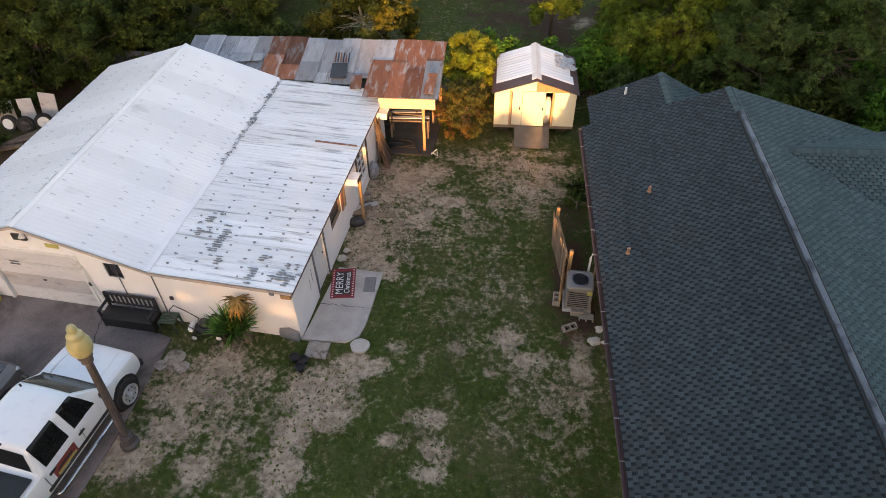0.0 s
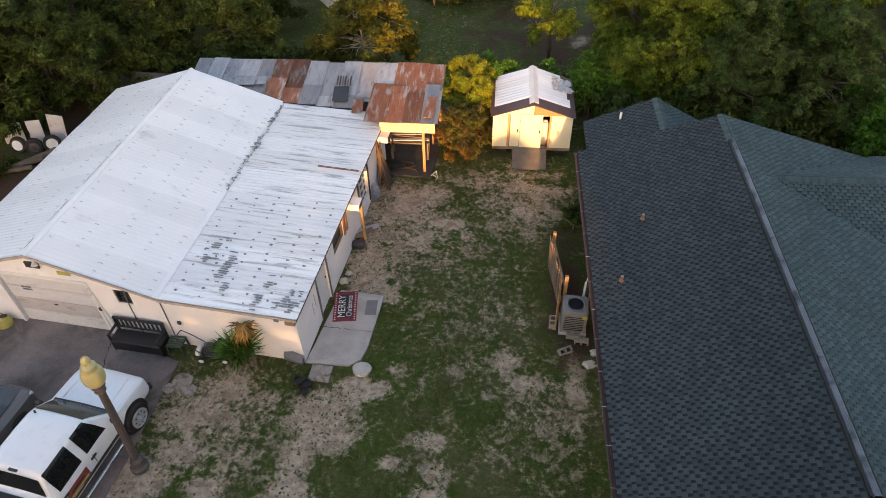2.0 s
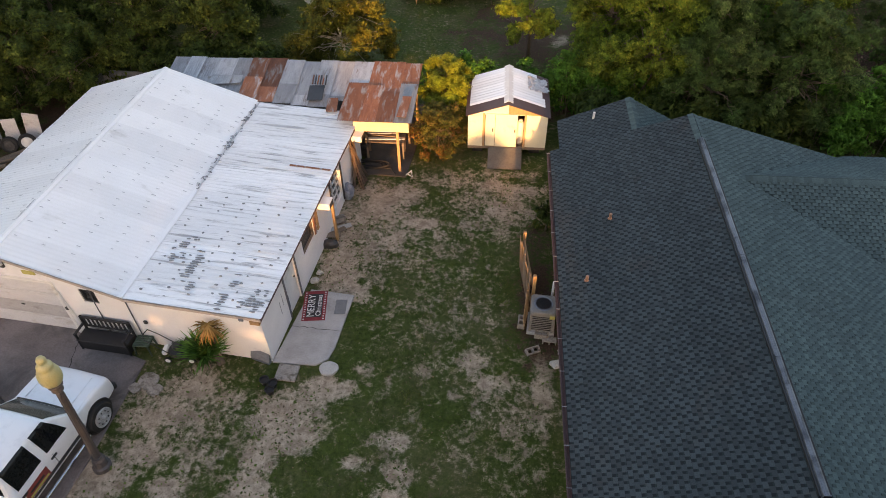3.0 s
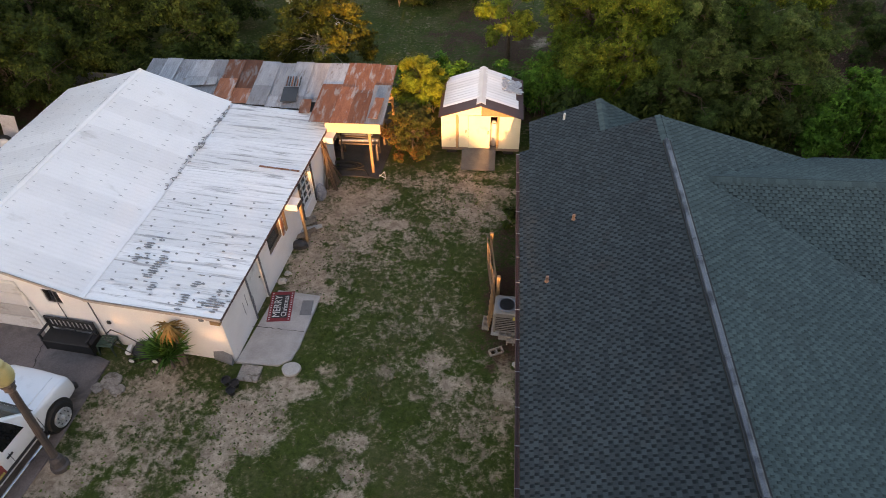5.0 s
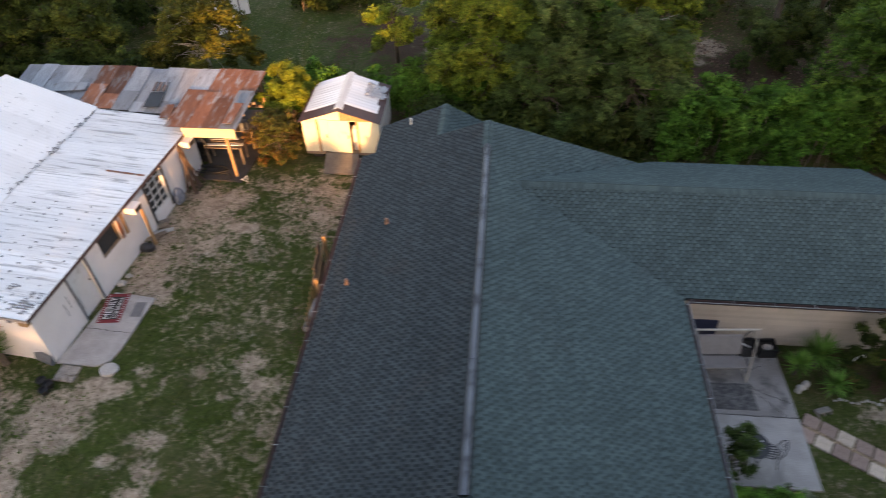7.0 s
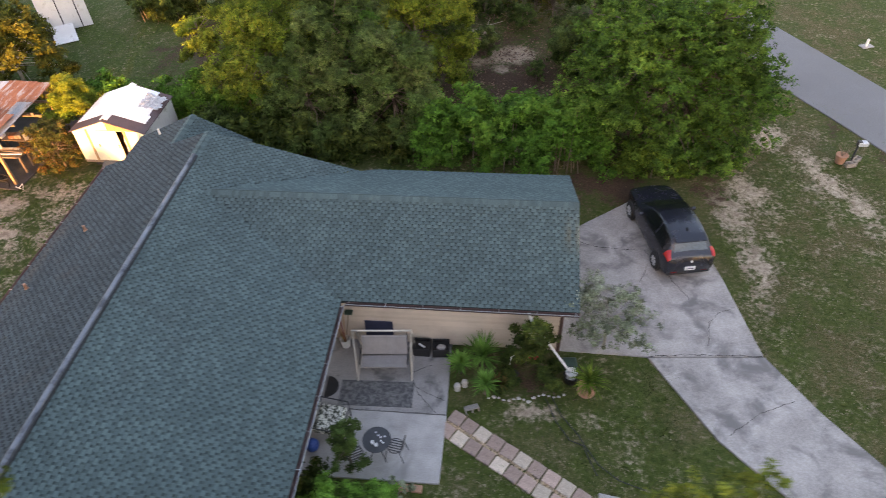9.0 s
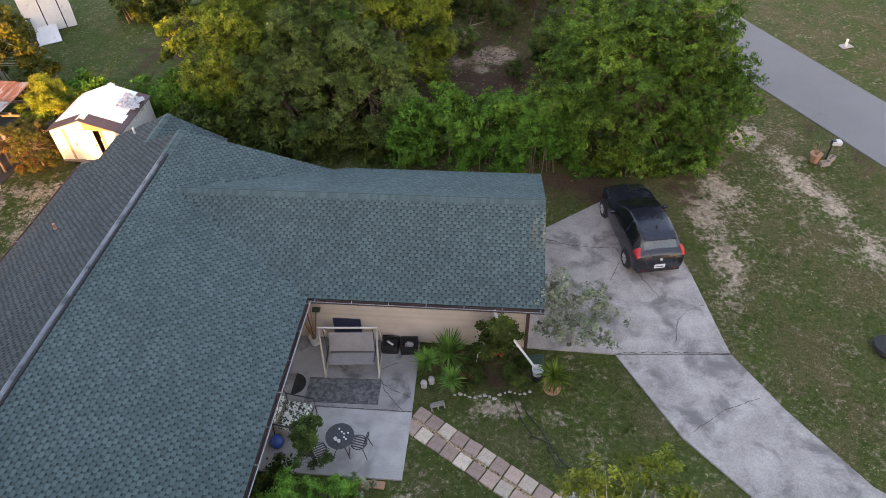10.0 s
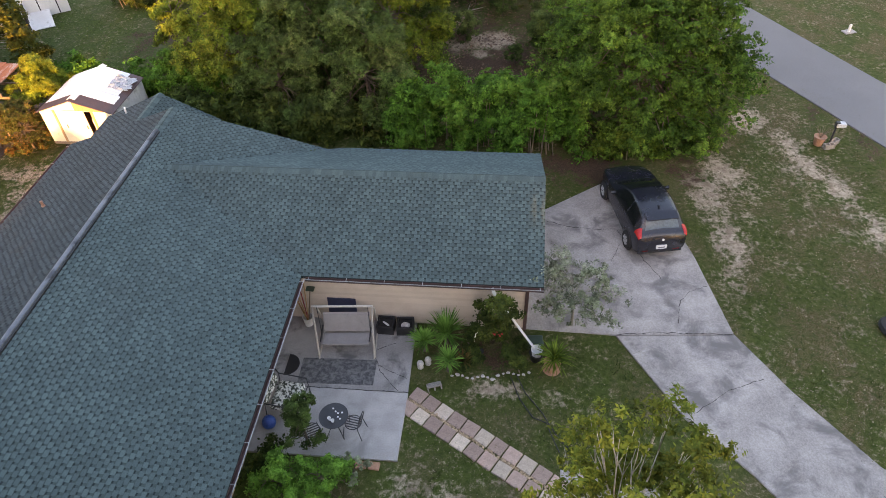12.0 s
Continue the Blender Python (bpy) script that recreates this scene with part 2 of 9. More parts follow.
# ---- building helpers ----
class Geo:
    """Collects vertices and faces of one mesh."""

    def __init__(self):
        self.v, self.f = [], []

    def put(self, verts, faces, m=None):
        k = len(self.v)
        if m is not None:
            verts = [tuple(m @ Vector(p)) for p in verts]
        self.v.extend(verts)
        self.f.extend([tuple(i + k for i in f) for f in faces])
        return self

    def box(self, lo, hi, m=None, bevel=0.0):
        (x0, y0, z0), (x1, y1, z1) = lo, hi
        if bevel <= 0:
            vs = [(x0, y0, z0), (x1, y0, z0), (x1, y1, z0), (x0, y1, z0), (x0, y0, z1), (x1, y0, z1), (x1, y1, z1), (x0, y1, z1)]
            return self.put(vs, [(3, 2, 1, 0), (4, 5, 6, 7), (0, 1, 5, 4), (1, 2, 6, 5), (2, 3, 7, 6), (3, 0, 4, 7)], m)
        b = min(bevel, 0.45 * min(x1 - x0, y1 - y0, z1 - z0))
        rings = []
        for z, k in ((z0, b), (z0 + b, 0), (z1 - b, 0), (z1, b)):
            rings.append([(x0 + b, y0 + k, z), (x1 - b, y0 + k, z), (x1 - k, y0 + b, z), (x1 - k, y1 - b, z),
                          (x1 - b, y1 - k, z), (x0 + b, y1 - k, z), (x0 + k, y1 - b, z), (x0 + k, y0 + b, z)])
        return self.loft(rings, m)

    def loft(self, rings, m=None, caps=True):
        n = len(rings[0])
        vs = [p for r in rings for p in r]
        fs = [(i * n + j, i * n + (j + 1) % n, (i + 1) * n + (j + 1) % n, (i + 1) * n + j) for i in range(len(rings) - 1) for j in range(n)]
        if caps:
            fs += [tuple(reversed(range(n))), tuple(range((len(rings) - 1) * n, len(rings) * n))]
        return self.put(vs, fs, m)

    def tube(self, pts, radius, n=6, m=None):
        pts = [Vector(p) for p in pts]
        rs = radius if isinstance(radius, (list, tuple)) else [radius] * len(pts)
        rings = []
        for i, p in enumerate(pts):
            d = (pts[min(i + 1, len(pts) - 1)] - pts[max(i - 1, 0)]).normalized()
            s = d.cross(Vector((0, 0, 1)) if abs(d.z) < 0.9 else Vector((1, 0, 0))).normalized()
            t = s.cross(d)
            rings.append([tuple(p + rs[i] * (s * math.cos(a) + t * math.sin(a))) for a in (-2 * math.pi * j / n for j in range(n))])
        return self.loft(rings, m)

    def lathe(self, profile, n=16, m=None):
        return self.loft([[(r * math.cos(2 * math.pi * j / n), r * math.sin(2 * math.pi * j / n), z) for j in range(n)] for r, z in profile], m)

    def prism(self, poly, z0, z1, m=None):
        return self.loft([[(x, y, z0) for x, y in poly], [(x, y, z1) for x, y in poly]], m)

    def mesh(self, name, smooth=False):
        me = bpy.data.meshes.new(name)
        me.from_pydata(self.v, [], self.f)
        me.update()
        if smooth:
            for p in me.polygons:
                p.use_smooth = True
        return me


def part(name, geo, material, parent=None, label="", m=None, smooth=False):
    """One mesh object, under a thing or a part if a parent is given."""
    me = geo if isinstance(geo, bpy.types.Mesh) else geo.mesh(name, smooth)
    if not me.materials:
        me.materials.append(M[material] if isinstance(material, str) else material)
    ob = new(name, me)
    ob.parent = parent
    if m is not None:
        ob.matrix_local = m
    if label:
        tagged(ob, label)
    return ob


def thing(name, label, category, m, group="", kind=""):
    ob = new(name)
    ob.empty_display_size = 0.2
    ob.matrix_local = m
    return tagged(ob, label, category, group, kind)


def structure(name, geo, material, label, category, m=None, smooth=False, kind="structure"):
    return tagged(part(name, geo, material, None, "", m, smooth), label, category, kind=kind)


def quick_mesh(name, verts, quads, smooth=False):
    """A mesh of quads from arrays, for large counts."""
    me = bpy.data.meshes.new(name)
    nv, nq = len(verts), len(quads)
    me.vertices.add(nv)
    me.vertices.foreach_set("co", np.asarray(verts, np.float32).ravel())
    k = len(quads[0])
    me.loops.add(nq * k)
    me.loops.foreach_set("vertex_index", np.asarray(quads, np.int32).ravel())
    me.polygons.add(nq)
    me.polygons.foreach_set("loop_start", np.arange(0, nq * k, k, dtype=np.int32))
    me.update(calc_edges=True)
    me.polygons.foreach_set("use_smooth", np.full(nq, smooth))
    return me


# ---- ground: sandy soil with patchy lawn ----
# worn places: centre, half widths, how bare
FRONT_SAND = [(0.9, 8.8, 1.0, 0.9, 1.0), (1.9, 9.8, 0.7, 0.4, 0.9), (0.55, 7.8, 0.5, 0.8, 1.0), (0.55, 6.8, 0.45, 0.7, 1.0), (3.85, 8.35, 0.6, 0.3, 0.6), (4.05, 7.6, 0.5, 0.4, 0.58), (3.85, 6.9, 0.5, 0.25, 0.8),
              (2.95, 7.7, 0.4, 0.25, 0.75), (-1.75, 9.7, 1.0, 0.5, 0.75), (-2.5, 8.75, 1.2, 0.7, 0.8), (-3.3, 6.9, 0.9, 0.7, 0.9), (-1.55, 6.6, 0.5, 0.5, 0.7), (-2.5, 7.6, 0.8, 0.5, 0.7), (-0.6, 9.3, 0.9, 0.4, 0.6)]
YARD_SAND = [(2.2, 17.4, 0.9, 1.0, 0.85), (3.65, 16.7, 0.8, 0.3, 1.0), (1.35, 14.4, 0.7, 1.3, 0.95), (1.7, 18.3, 0.9, 0.6, 0.85), (6.3, 17.65, 0.6, 0.8, 0.95), (6.1, 18.9, 0.8, 0.4, 0.9), (7.4, 18.7, 0.7, 0.35, 0.8),
             (2.8, 15.8, 0.8, 0.5, 0.75), (2.0, 13.3, 0.5, 0.6, 0.7), (3.1, 18.3, 0.9, 0.6, 0.6), (6.5, 16.3, 0.4, 0.4, 0.6), (1.2, 16.0, 0.5, 1.2, 0.9), (6.6, 19.6, 1.2, 0.4, 0.6), (4.3, 19.5, 0.8, 0.3, 0.5)]
MID_SAND = [(5.1, 12.6, 0.3, 0.7, 0.55), (5.85, 11.0, 0.45, 0.45, 0.7), (6.55, 10.25, 0.9, 0.45, 0.5), (6.9, 9.2, 1.0, 0.8, 0.36), (5.85, 9.15, 0.5, 0.5, 0.42), (2.7, 10.55, 0.3, 0.25, 0.6), (7.7, 10.2, 0.35, 1.6, 0.6),
            (-1.8, 8.0, 2.6, 2.3, 0.34), (2.4, 16.4, 2.0, 2.8, 0.58), (6.4, 18.2, 1.6, 1.9, 0.58), (4.4, 19.2, 1.4, 0.7, 0.55), (6.5, 9.8, 1.5, 2.4, 0.30), (4.8, 12.6, 2.0, 3.2, 0.20),
            (24.7, 10.5, 0.6, 0.4, 0.34), (23.1, 10.55, 0.8, 0.3, 0.42), (20.7, 7.6, 0.6, 0.4, 0.45), (22.0, 7.4, 0.5, 0.4, 0.4), (25.6, 9.6, 0.4, 0.5, 0.25)]
EAST_SAND = [(32.95, 24.3, 0.7, 0.9, 0.64), (34.05, 22.6, 0.45, 1.0, 0.58), (34.5, 21.2, 0.5, 0.8, 0.58), (34.95, 19.6, 0.45, 1.2, 0.56), (35.6, 17.6, 0.5, 1.0, 0.40), (30.4, 19.2, 0.8, 1.5, 0.56), (31.1, 20.7, 0.8, 1.0, 0.54),
             (30.6, 16.7, 0.6, 1.2, 0.52), (30.1, 15.0, 0.35, 0.5, 0.44), (30.3, 14.5, 0.4, 0.3, 0.36), (31.6, 18.0, 0.6, 0.6, 0.24), (9.0, 30.5, 1.4, 0.7, 0.5), (7.6, 32.0, 1.0, 0.8, 0.4), (22.2, 31.0, 1.1, 0.9, 0.85), (20.6, 30.3, 0.9, 0.8, 0.6), (21.6, 29.6, 0.7, 0.5, 0.7), (20.6, 33.4, 0.8, 0.5, 0.6), (31.2, 18.0, 1.6, 3.6, 0.16), (34.4, 20.6, 1.3, 3.6, 0.16)]
LITTER = [(37.0, 22.6, 0.45, 2.6, 0.55), (35.6, 25.2, 0.45, 2.0, 0.55), (38.3, 20.2, 0.45, 2.2, 0.55), (33.9, 28.2, 0.45, 2.0, 0.55), (21.5, 29.0, 5.0, 5.0), (14.0, 27.0, 6.0, 4.0), (29.9, 20.6, 0.9, 1.2), (25.8, 20.6, 2.4, 1.4), (8.5, 31.0, 6.0, 3.0), (7.0, 33.0, 3.0, 1.6), (10.0, 25.0, 3.0, 2.0),
          (-10.0, 22.0, 9.0, 6.0), (9.3, 20.0, 0.9, 2.4), (27.0, 28.0, 4.0, 5.0), (22.5, 11.75, 1.7, 0.75), (7.7, 13.5, 0.9, 4.5), (-13, 14, 2.2, 9)]


def blobs(x, y, spots, soft=0.55):
    out = np.zeros_like(x)
    for cx, cy, rx, ry, *much in spots:
        d = np.sqrt(((x - cx) / rx) ** 2 + ((y - cy) / ry) ** 2)
        out = np.maximum(out, (much[0] if much else 1.0) * np.clip((1.45 - d) / (1.45 - soft), 0, 1))
    return out


def fbm(x, y, seed, waves):
    """Smooth lattice noise summed over wavelengths (metres), about -1 to 1."""
    out = np.zeros_like(x)
    rng = np.random.default_rng(seed)
    for wl_, amp in waves:
        lat = rng.uniform(-1, 1, (257, 257))
        u, v = ((x + 50) / wl_) % 256, ((y + 50) / wl_) % 256
        i, j = np.floor(u).astype(int), np.floor(v).astype(int)
        f, g = u - i, v - j
        f, g = f * f * (3 - 2 * f), g * g * (3 - 2 * g)
        out += amp * (lat[i, j] * (1 - f) * (1 - g) + lat[i + 1, j] * f * (1 - g) + lat[i, j + 1] * (1 - f) * g + lat[i + 1, j + 1] * f * g)
    return out


def sand_at(x, y):
    """How bare the soil is, 0 to 1: broad worn places broken up by noise at several scales."""
    broad = np.maximum.reduce([blobs(x, y, spots, 0.3) for spots in (FRONT_SAND, YARD_SAND, MID_SAND, EAST_SAND)])
    rag = fbm(x, y, 7, ((2.2, 0.16), (0.95, 0.26), (0.45, 0.38), (0.22, 0.36)))
    return np.clip(1.12 * broad + 0.12 + rag * (0.20 + 0.42 * np.sqrt(broad)), 0, 1)


def ground_mesh():
    xs = np.concatenate([[-900, -300, -100, -50, -34], np.arange(-26, -4, 0.4), np.arange(-4, 36, 0.09), np.arange(36, 46, 0.4), [55, 80, 150, 350, 900]])
    ys = np.concatenate([[-900, -300, -100, -40, -10], np.arange(0, 5, 0.4), np.arange(5, 24, 0.09), np.arange(24, 44, 0.25), [55, 80, 150, 350, 900]])
    gx, gy = np.meshgrid(xs, ys)
    inner = (gx > -27) & (gx < 47) & (gy > -1) & (gy < 45)
    sand = np.where(inner, sand_at(gx, gy), 0) * np.clip((gy - 2.0) / 3.0, 0, 1) * np.clip((43 - gy) / 3.0, 0, 1)
    gz = np.where(inner, 0.02 * fbm(gx, gy, 3, ((3.0, 0.6), (0.7, 0.3), (0.25, 0.25))) - 0.02 * sand, 0)
    n, m = gx.shape
    idx = np.arange(n * m).reshape(n, m)
    quads = np.stack([idx[:-1, :-1], idx[:-1, 1:], idx[1:, 1:], idx[1:, :-1]], -1).reshape(-1, 4)
    me = quick_mesh("ground", np.stack([gx, gy, gz - 0.025], -1).reshape(-1, 3), quads, True)
    for name, val in (("sand", sand), ("litter", np.clip(blobs(gx, gy, LITTER, 0.0) + 0.5 * fbm(gx, gy, 9, ((1.6, 0.4), (0.6, 0.4), (0.3, 0.4))), 0, 1) * inner), ("dry", np.clip((gx - 26) / 6, np.where(gx > 19, 0.5, 0.15), 1) * inner)):
        at = me.attributes.new(name, "FLOAT", "POINT")
        at.data.foreach_set("value", val.astype(np.float32).ravel())
    return me


def math_node(nt, op, a, b, c=None):
    n = nt.nodes.new("ShaderNodeMath")
    n.operation = op
    for i, v in enumerate((a, b, c)):
        if v is None:
            continue
        if isinstance(v, (int, float)):
            n.inputs[i].default_value = v
        else:
            nt.links.new(v, n.inputs[i])
    return n.outputs[0]


def ground_material():
    m, nt, p = nodes_of("lawn_and_sand")
    v = coords(nt, world_space=True)
    at = {}
    for k in ("sand", "litter", "dry"):
        n = nt.nodes.new("ShaderNodeAttribute")
        n.attribute_name = k
        at[k] = n.outputs["Fac"]
    n1 = noise_of(nt, v, 0.6, 5, 0.6, 0.3)
    n2 = noise_of(nt, v, 7.0, 6, 0.72)
    n3 = noise_of(nt, v, 26, 5, 0.8)
    grass = mixcol(nt, ramp(nt, n2, 0.3, 0.7), (0.030, 0.052, 0.010), (0.070, 0.104, 0.020))
    grass = mixcol(nt, ramp(nt, n1, 0.44, 0.70), grass, mixcol(nt, ramp(nt, n2, 0.35, 0.65), (0.06, 0.075, 0.025), (0.12, 0.115, 0.05)))
    grass = mixcol(nt, ramp(nt, n3, 0.5, 0.8), grass, (0.085, 0.095, 0.04))
    soil = mixcol(nt, ramp(nt, n2, 0.3, 0.7), (0.34, 0.255, 0.185), (0.57, 0.45, 0.34))
    n4 = noise_of(nt, v, 2.6, 5, 0.65, 0.5)
    soil = mixcol(nt, ramp(nt, n3, 0.52, 0.66), soil, (0.20, 0.145, 0.10))
    soil = mixcol(nt, ramp(nt, n4, 0.46, 0.66, 0.0, 0.75), soil, (0.225, 0.16, 0.115))
    grass = mixcol(nt, ramp(nt, n4, 0.50, 0.72, 0.0, 0.3), grass, (0.105, 0.09, 0.05))
    grass = mixcol(nt, math_node(nt, "MULTIPLY", at["dry"], math_node(nt, "MULTIPLY", ramp(nt, n2, 0.32, 0.54), ramp(nt, n1, 0.40, 0.62, 0.25, 1.0))), grass, mixcol(nt, ramp(nt, n3, 0.42, 0.66), (0.066, 0.056, 0.018), (0.20, 0.155, 0.085)))
    lit = mixcol(nt, ramp(nt, n3, 0.3, 0.7), (0.036, 0.021, 0.014), (0.125, 0.072, 0.048))
    bare = math_node(nt, "MULTIPLY_ADD", n2, 1.9, math_node(nt, "MULTIPLY_ADD", n3, 1.1, math_node(nt, "MULTIPLY_ADD", n4, 1.5, at["sand"])))
    col = mixcol(nt, ramp(nt, bare, 2.48, 3.08), grass, soil)
    fall = math_node(nt, "MULTIPLY_ADD", at["litter"], 0.6, math_node(nt, "MULTIPLY_ADD", at["sand"], -0.25, n2))
    col = mixcol(nt, ramp(nt, fall, 0.68, 0.95), col, lit)
    nt.links.new(col, p.inputs["Base Color"])
    p.inputs["Roughness"].default_value = 0.95
    p.inputs["Specular IOR Level"].default_value = 0.15
    bump(nt, p, n3, 0.7, 0.04)
    return m


M["ground"] = ground_material()
structure("ground", ground_mesh(), "ground", "patchy lawn and bare sandy soil in the evening shade", "ground")


def slab(name, poly, z, material, label, category="pavement", thick=0.12):
    g = Geo()
    inner = []
    cx, cy = sum(p[0] for p in poly) / len(poly), sum(p[1] for p in poly) / len(poly)
    for x, y in poly:
        d = math.hypot(cx - x, cy - y)
        inner.append((x + 0.015 * (cx - x) / d, y + 0.015 * (cy - y) / d))
    g.loft([[(x, y, z - thick) for x, y in poly], [(x, y, z - 0.012) for x, y in poly], [(x, y, z) for x, y in inner]])
    return structure(name, g, material, label, category)


# ---- shingled house: main roof along y, wing along x, lower rear roof ----
EAVE_W, EAVE_E, RIDGE_X, Y_S, Y_N = 8.0, 17.68, 12.25, 4.3, 18.1
Z_EAVE, Z_RIDGE = 2.19, 3.80
WING_S, WING_N, WING_RY, WING_E, Z_WING = 12.35, 18.40, 15.33, 24.27, 3.55


def east_slope_z(x):
    return Z_RIDGE + (Z_EAVE - Z_RIDGE) * (x - RIDGE_X) / (EAVE_E - RIDGE_X)


def roof_plane(p_eave, along, up, length, height):
    """A frame on a slope: x along the eave, y up the slope, z off the surface."""
    a, u = Vector(along).normalized(), Vector(up).normalized()
    n = a.cross(u)
    return Matrix(((a.x, u.x, n.x, p_eave[0]), (a.y, u.y, n.y, p_eave[1]), (a.z, u.z, n.z, p_eave[2]), (0, 0, 0, 1))), length, height


EXPO = 0.105


def shingle_rows(length, height, rng, keep):
    """Tabs of laminated shingles, course by course: (x0, x1, y0, lift)."""
    rows = []
    k = 0
    while k * EXPO < height - 0.02:
        x = -0.1 * (k % 2) + rng.uniform(-0.03, 0.03)
        w = 0.14
        proud = True
        while x < length:
            w = rng.uniform(0.125, 0.155) if proud else 0.20 - w
            x0, x1 = max(0.0, x), min(length, x + w)
            if proud and x1 - x0 > 0.03 and keep(0.5 * (x0 + x1), (k + 0.5) * EXPO):
                rows.append((x0, x1, k * EXPO, proud))
            x += w
            proud = not proud
        k += 1
    return rows


def tab_verts(x0, x1, y0, proud, height, jit):
    """A tab: thick at its lower edge, running out under the next course."""
    t = 0.012
    y1 = min(height, y0 + EXPO + 0.03)
    a = y0 + jit
    return [(x0, a, 0), (x1, a, 0), (x1, y1, 0), (x0, y1, 0), (x0 + 0.003, a + 0.002, t + 0.004), (x1 - 0.003, a + 0.002, t + 0.004), (x1, y1, 0.003), (x0, y1, 0.003)]


TAB_FACES = [(4, 5, 6, 7), (0, 1, 5, 4), (1, 2, 6, 5), (3, 0, 4, 7)]


def shingle_field(name, parent, frame_m, length, height, keep, seed, singles=None, look_of="shingle"):
    """All tabs of one slope in one mesh; those inside singles() become objects of their own."""
    rng = np.random.default_rng(seed)
    rows = shingle_rows(length, height, rng, keep)
    vs, fs, alone = [], [], []
    for x0, x1, y0, proud in rows:
        if singles and singles(0.5 * (x0 + x1), y0) and len(alone) < 300:
            alone.append((x0, x1, y0, proud))
            continue
        k = len(vs)
        vs.extend(tab_verts(x0, x1, y0, proud, height, rng.uniform(-0.004, 0.004)))
        fs.extend([tuple(i + k for i in f) for f in TAB_FACES])
    under, uf, band, bf = [], [], [], []
    for k in range(int(height / EXPO) + 1):
        spans, on = [], None
        for a in np.arange(0, length + 0.01, 0.1):
            inside = keep(a, (k + 0.5) * EXPO) and a < length - 0.05
            if inside and on is None:
                on = a
            if not inside and on is not None:
                spans.append((on, a))
                on = None
        if on is not None:
            spans.append((on, length))
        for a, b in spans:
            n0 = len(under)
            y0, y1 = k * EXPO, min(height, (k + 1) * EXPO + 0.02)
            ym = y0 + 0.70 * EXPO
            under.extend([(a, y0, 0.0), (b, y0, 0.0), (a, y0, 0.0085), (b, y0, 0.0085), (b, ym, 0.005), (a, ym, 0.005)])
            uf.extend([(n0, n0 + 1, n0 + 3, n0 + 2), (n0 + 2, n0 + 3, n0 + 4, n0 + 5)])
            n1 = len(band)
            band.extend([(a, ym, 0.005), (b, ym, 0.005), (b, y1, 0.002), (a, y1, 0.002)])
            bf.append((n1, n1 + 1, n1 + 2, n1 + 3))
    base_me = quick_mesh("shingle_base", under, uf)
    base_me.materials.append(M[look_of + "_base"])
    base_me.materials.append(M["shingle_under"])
    # front edge of each strip takes the dark tone, as a painted shadow line
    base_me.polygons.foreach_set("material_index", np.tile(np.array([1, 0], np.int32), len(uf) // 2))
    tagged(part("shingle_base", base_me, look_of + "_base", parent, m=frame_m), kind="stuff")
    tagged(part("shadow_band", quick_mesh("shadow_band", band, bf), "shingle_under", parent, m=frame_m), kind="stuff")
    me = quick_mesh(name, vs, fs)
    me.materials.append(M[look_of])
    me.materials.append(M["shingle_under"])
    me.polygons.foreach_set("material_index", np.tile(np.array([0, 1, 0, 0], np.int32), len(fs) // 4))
    ob = part(name, me, look_of, parent, m=frame_m)
    tagged(ob, kind="stuff")
    made = {}
    for x0, x1, y0, proud in alone:
        w = round((x1 - x0) / 0.02) * 0.02
        key = (w, proud)
        if key not in made:
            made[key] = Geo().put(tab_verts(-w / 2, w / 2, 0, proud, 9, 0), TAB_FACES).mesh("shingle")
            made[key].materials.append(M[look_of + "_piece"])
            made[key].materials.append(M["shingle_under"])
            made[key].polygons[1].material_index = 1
        part("shingle", made[key], look_of + "_piece", parent, m=frame_m @ Matrix.Translation((0.5 * (x0 + x1), y0, 0)))


house = thing("house", "low house with dark blue-grey asphalt shingle roof and beige siding", "house", pose(0, 0, 0))


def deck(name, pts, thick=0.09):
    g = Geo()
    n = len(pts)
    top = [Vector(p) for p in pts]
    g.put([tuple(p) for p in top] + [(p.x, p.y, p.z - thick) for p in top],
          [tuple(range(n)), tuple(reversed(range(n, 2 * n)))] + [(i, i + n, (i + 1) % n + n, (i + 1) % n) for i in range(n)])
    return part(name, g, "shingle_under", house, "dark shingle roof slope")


# main slopes
wl = math.hypot(RIDGE_X - EAVE_W, Z_RIDGE - Z_EAVE)
el = math.hypot(EAVE_E - RIDGE_X, Z_RIDGE - Z_EAVE)
L = Y_N - Y_S
roof_w = deck("roof", [(EAVE_W, Y_S, Z_EAVE), (RIDGE_X, Y_S, Z_RIDGE), (RIDGE_X, Y_N, Z_RIDGE), (EAVE_W, Y_N, Z_EAVE)])
roof_e = deck("roof", [(RIDGE_X, Y_S, Z_RIDGE), (EAVE_E, Y_S, Z_EAVE), (EAVE_E, WING_S, Z_EAVE), (EAVE_E, 15.2, Z_EAVE), (15.9, Y_N, east_slope_z(15.9)), (RIDGE_X, Y_N, Z_RIDGE)])
# x where the wing's roof and ridge meet the east slope
X_MEET = RIDGE_X + (Z_RIDGE - Z_WING) / (Z_RIDGE - Z_EAVE) * (EAVE_E - RIDGE_X)


def wing_z(y):
    return Z_WING - (Z_WING - Z_EAVE) * (WING_RY - y) / (WING_RY - WING_S) if y < WING_RY else Z_WING - (Z_WING - Z_EAVE) * (y - WING_RY) / (WING_N - WING_RY)


def valley_x(y):
    return RIDGE_X + (Z_RIDGE - wing_z(y)) / (Z_RIDGE - Z_EAVE) * (EAVE_E - RIDGE_X)


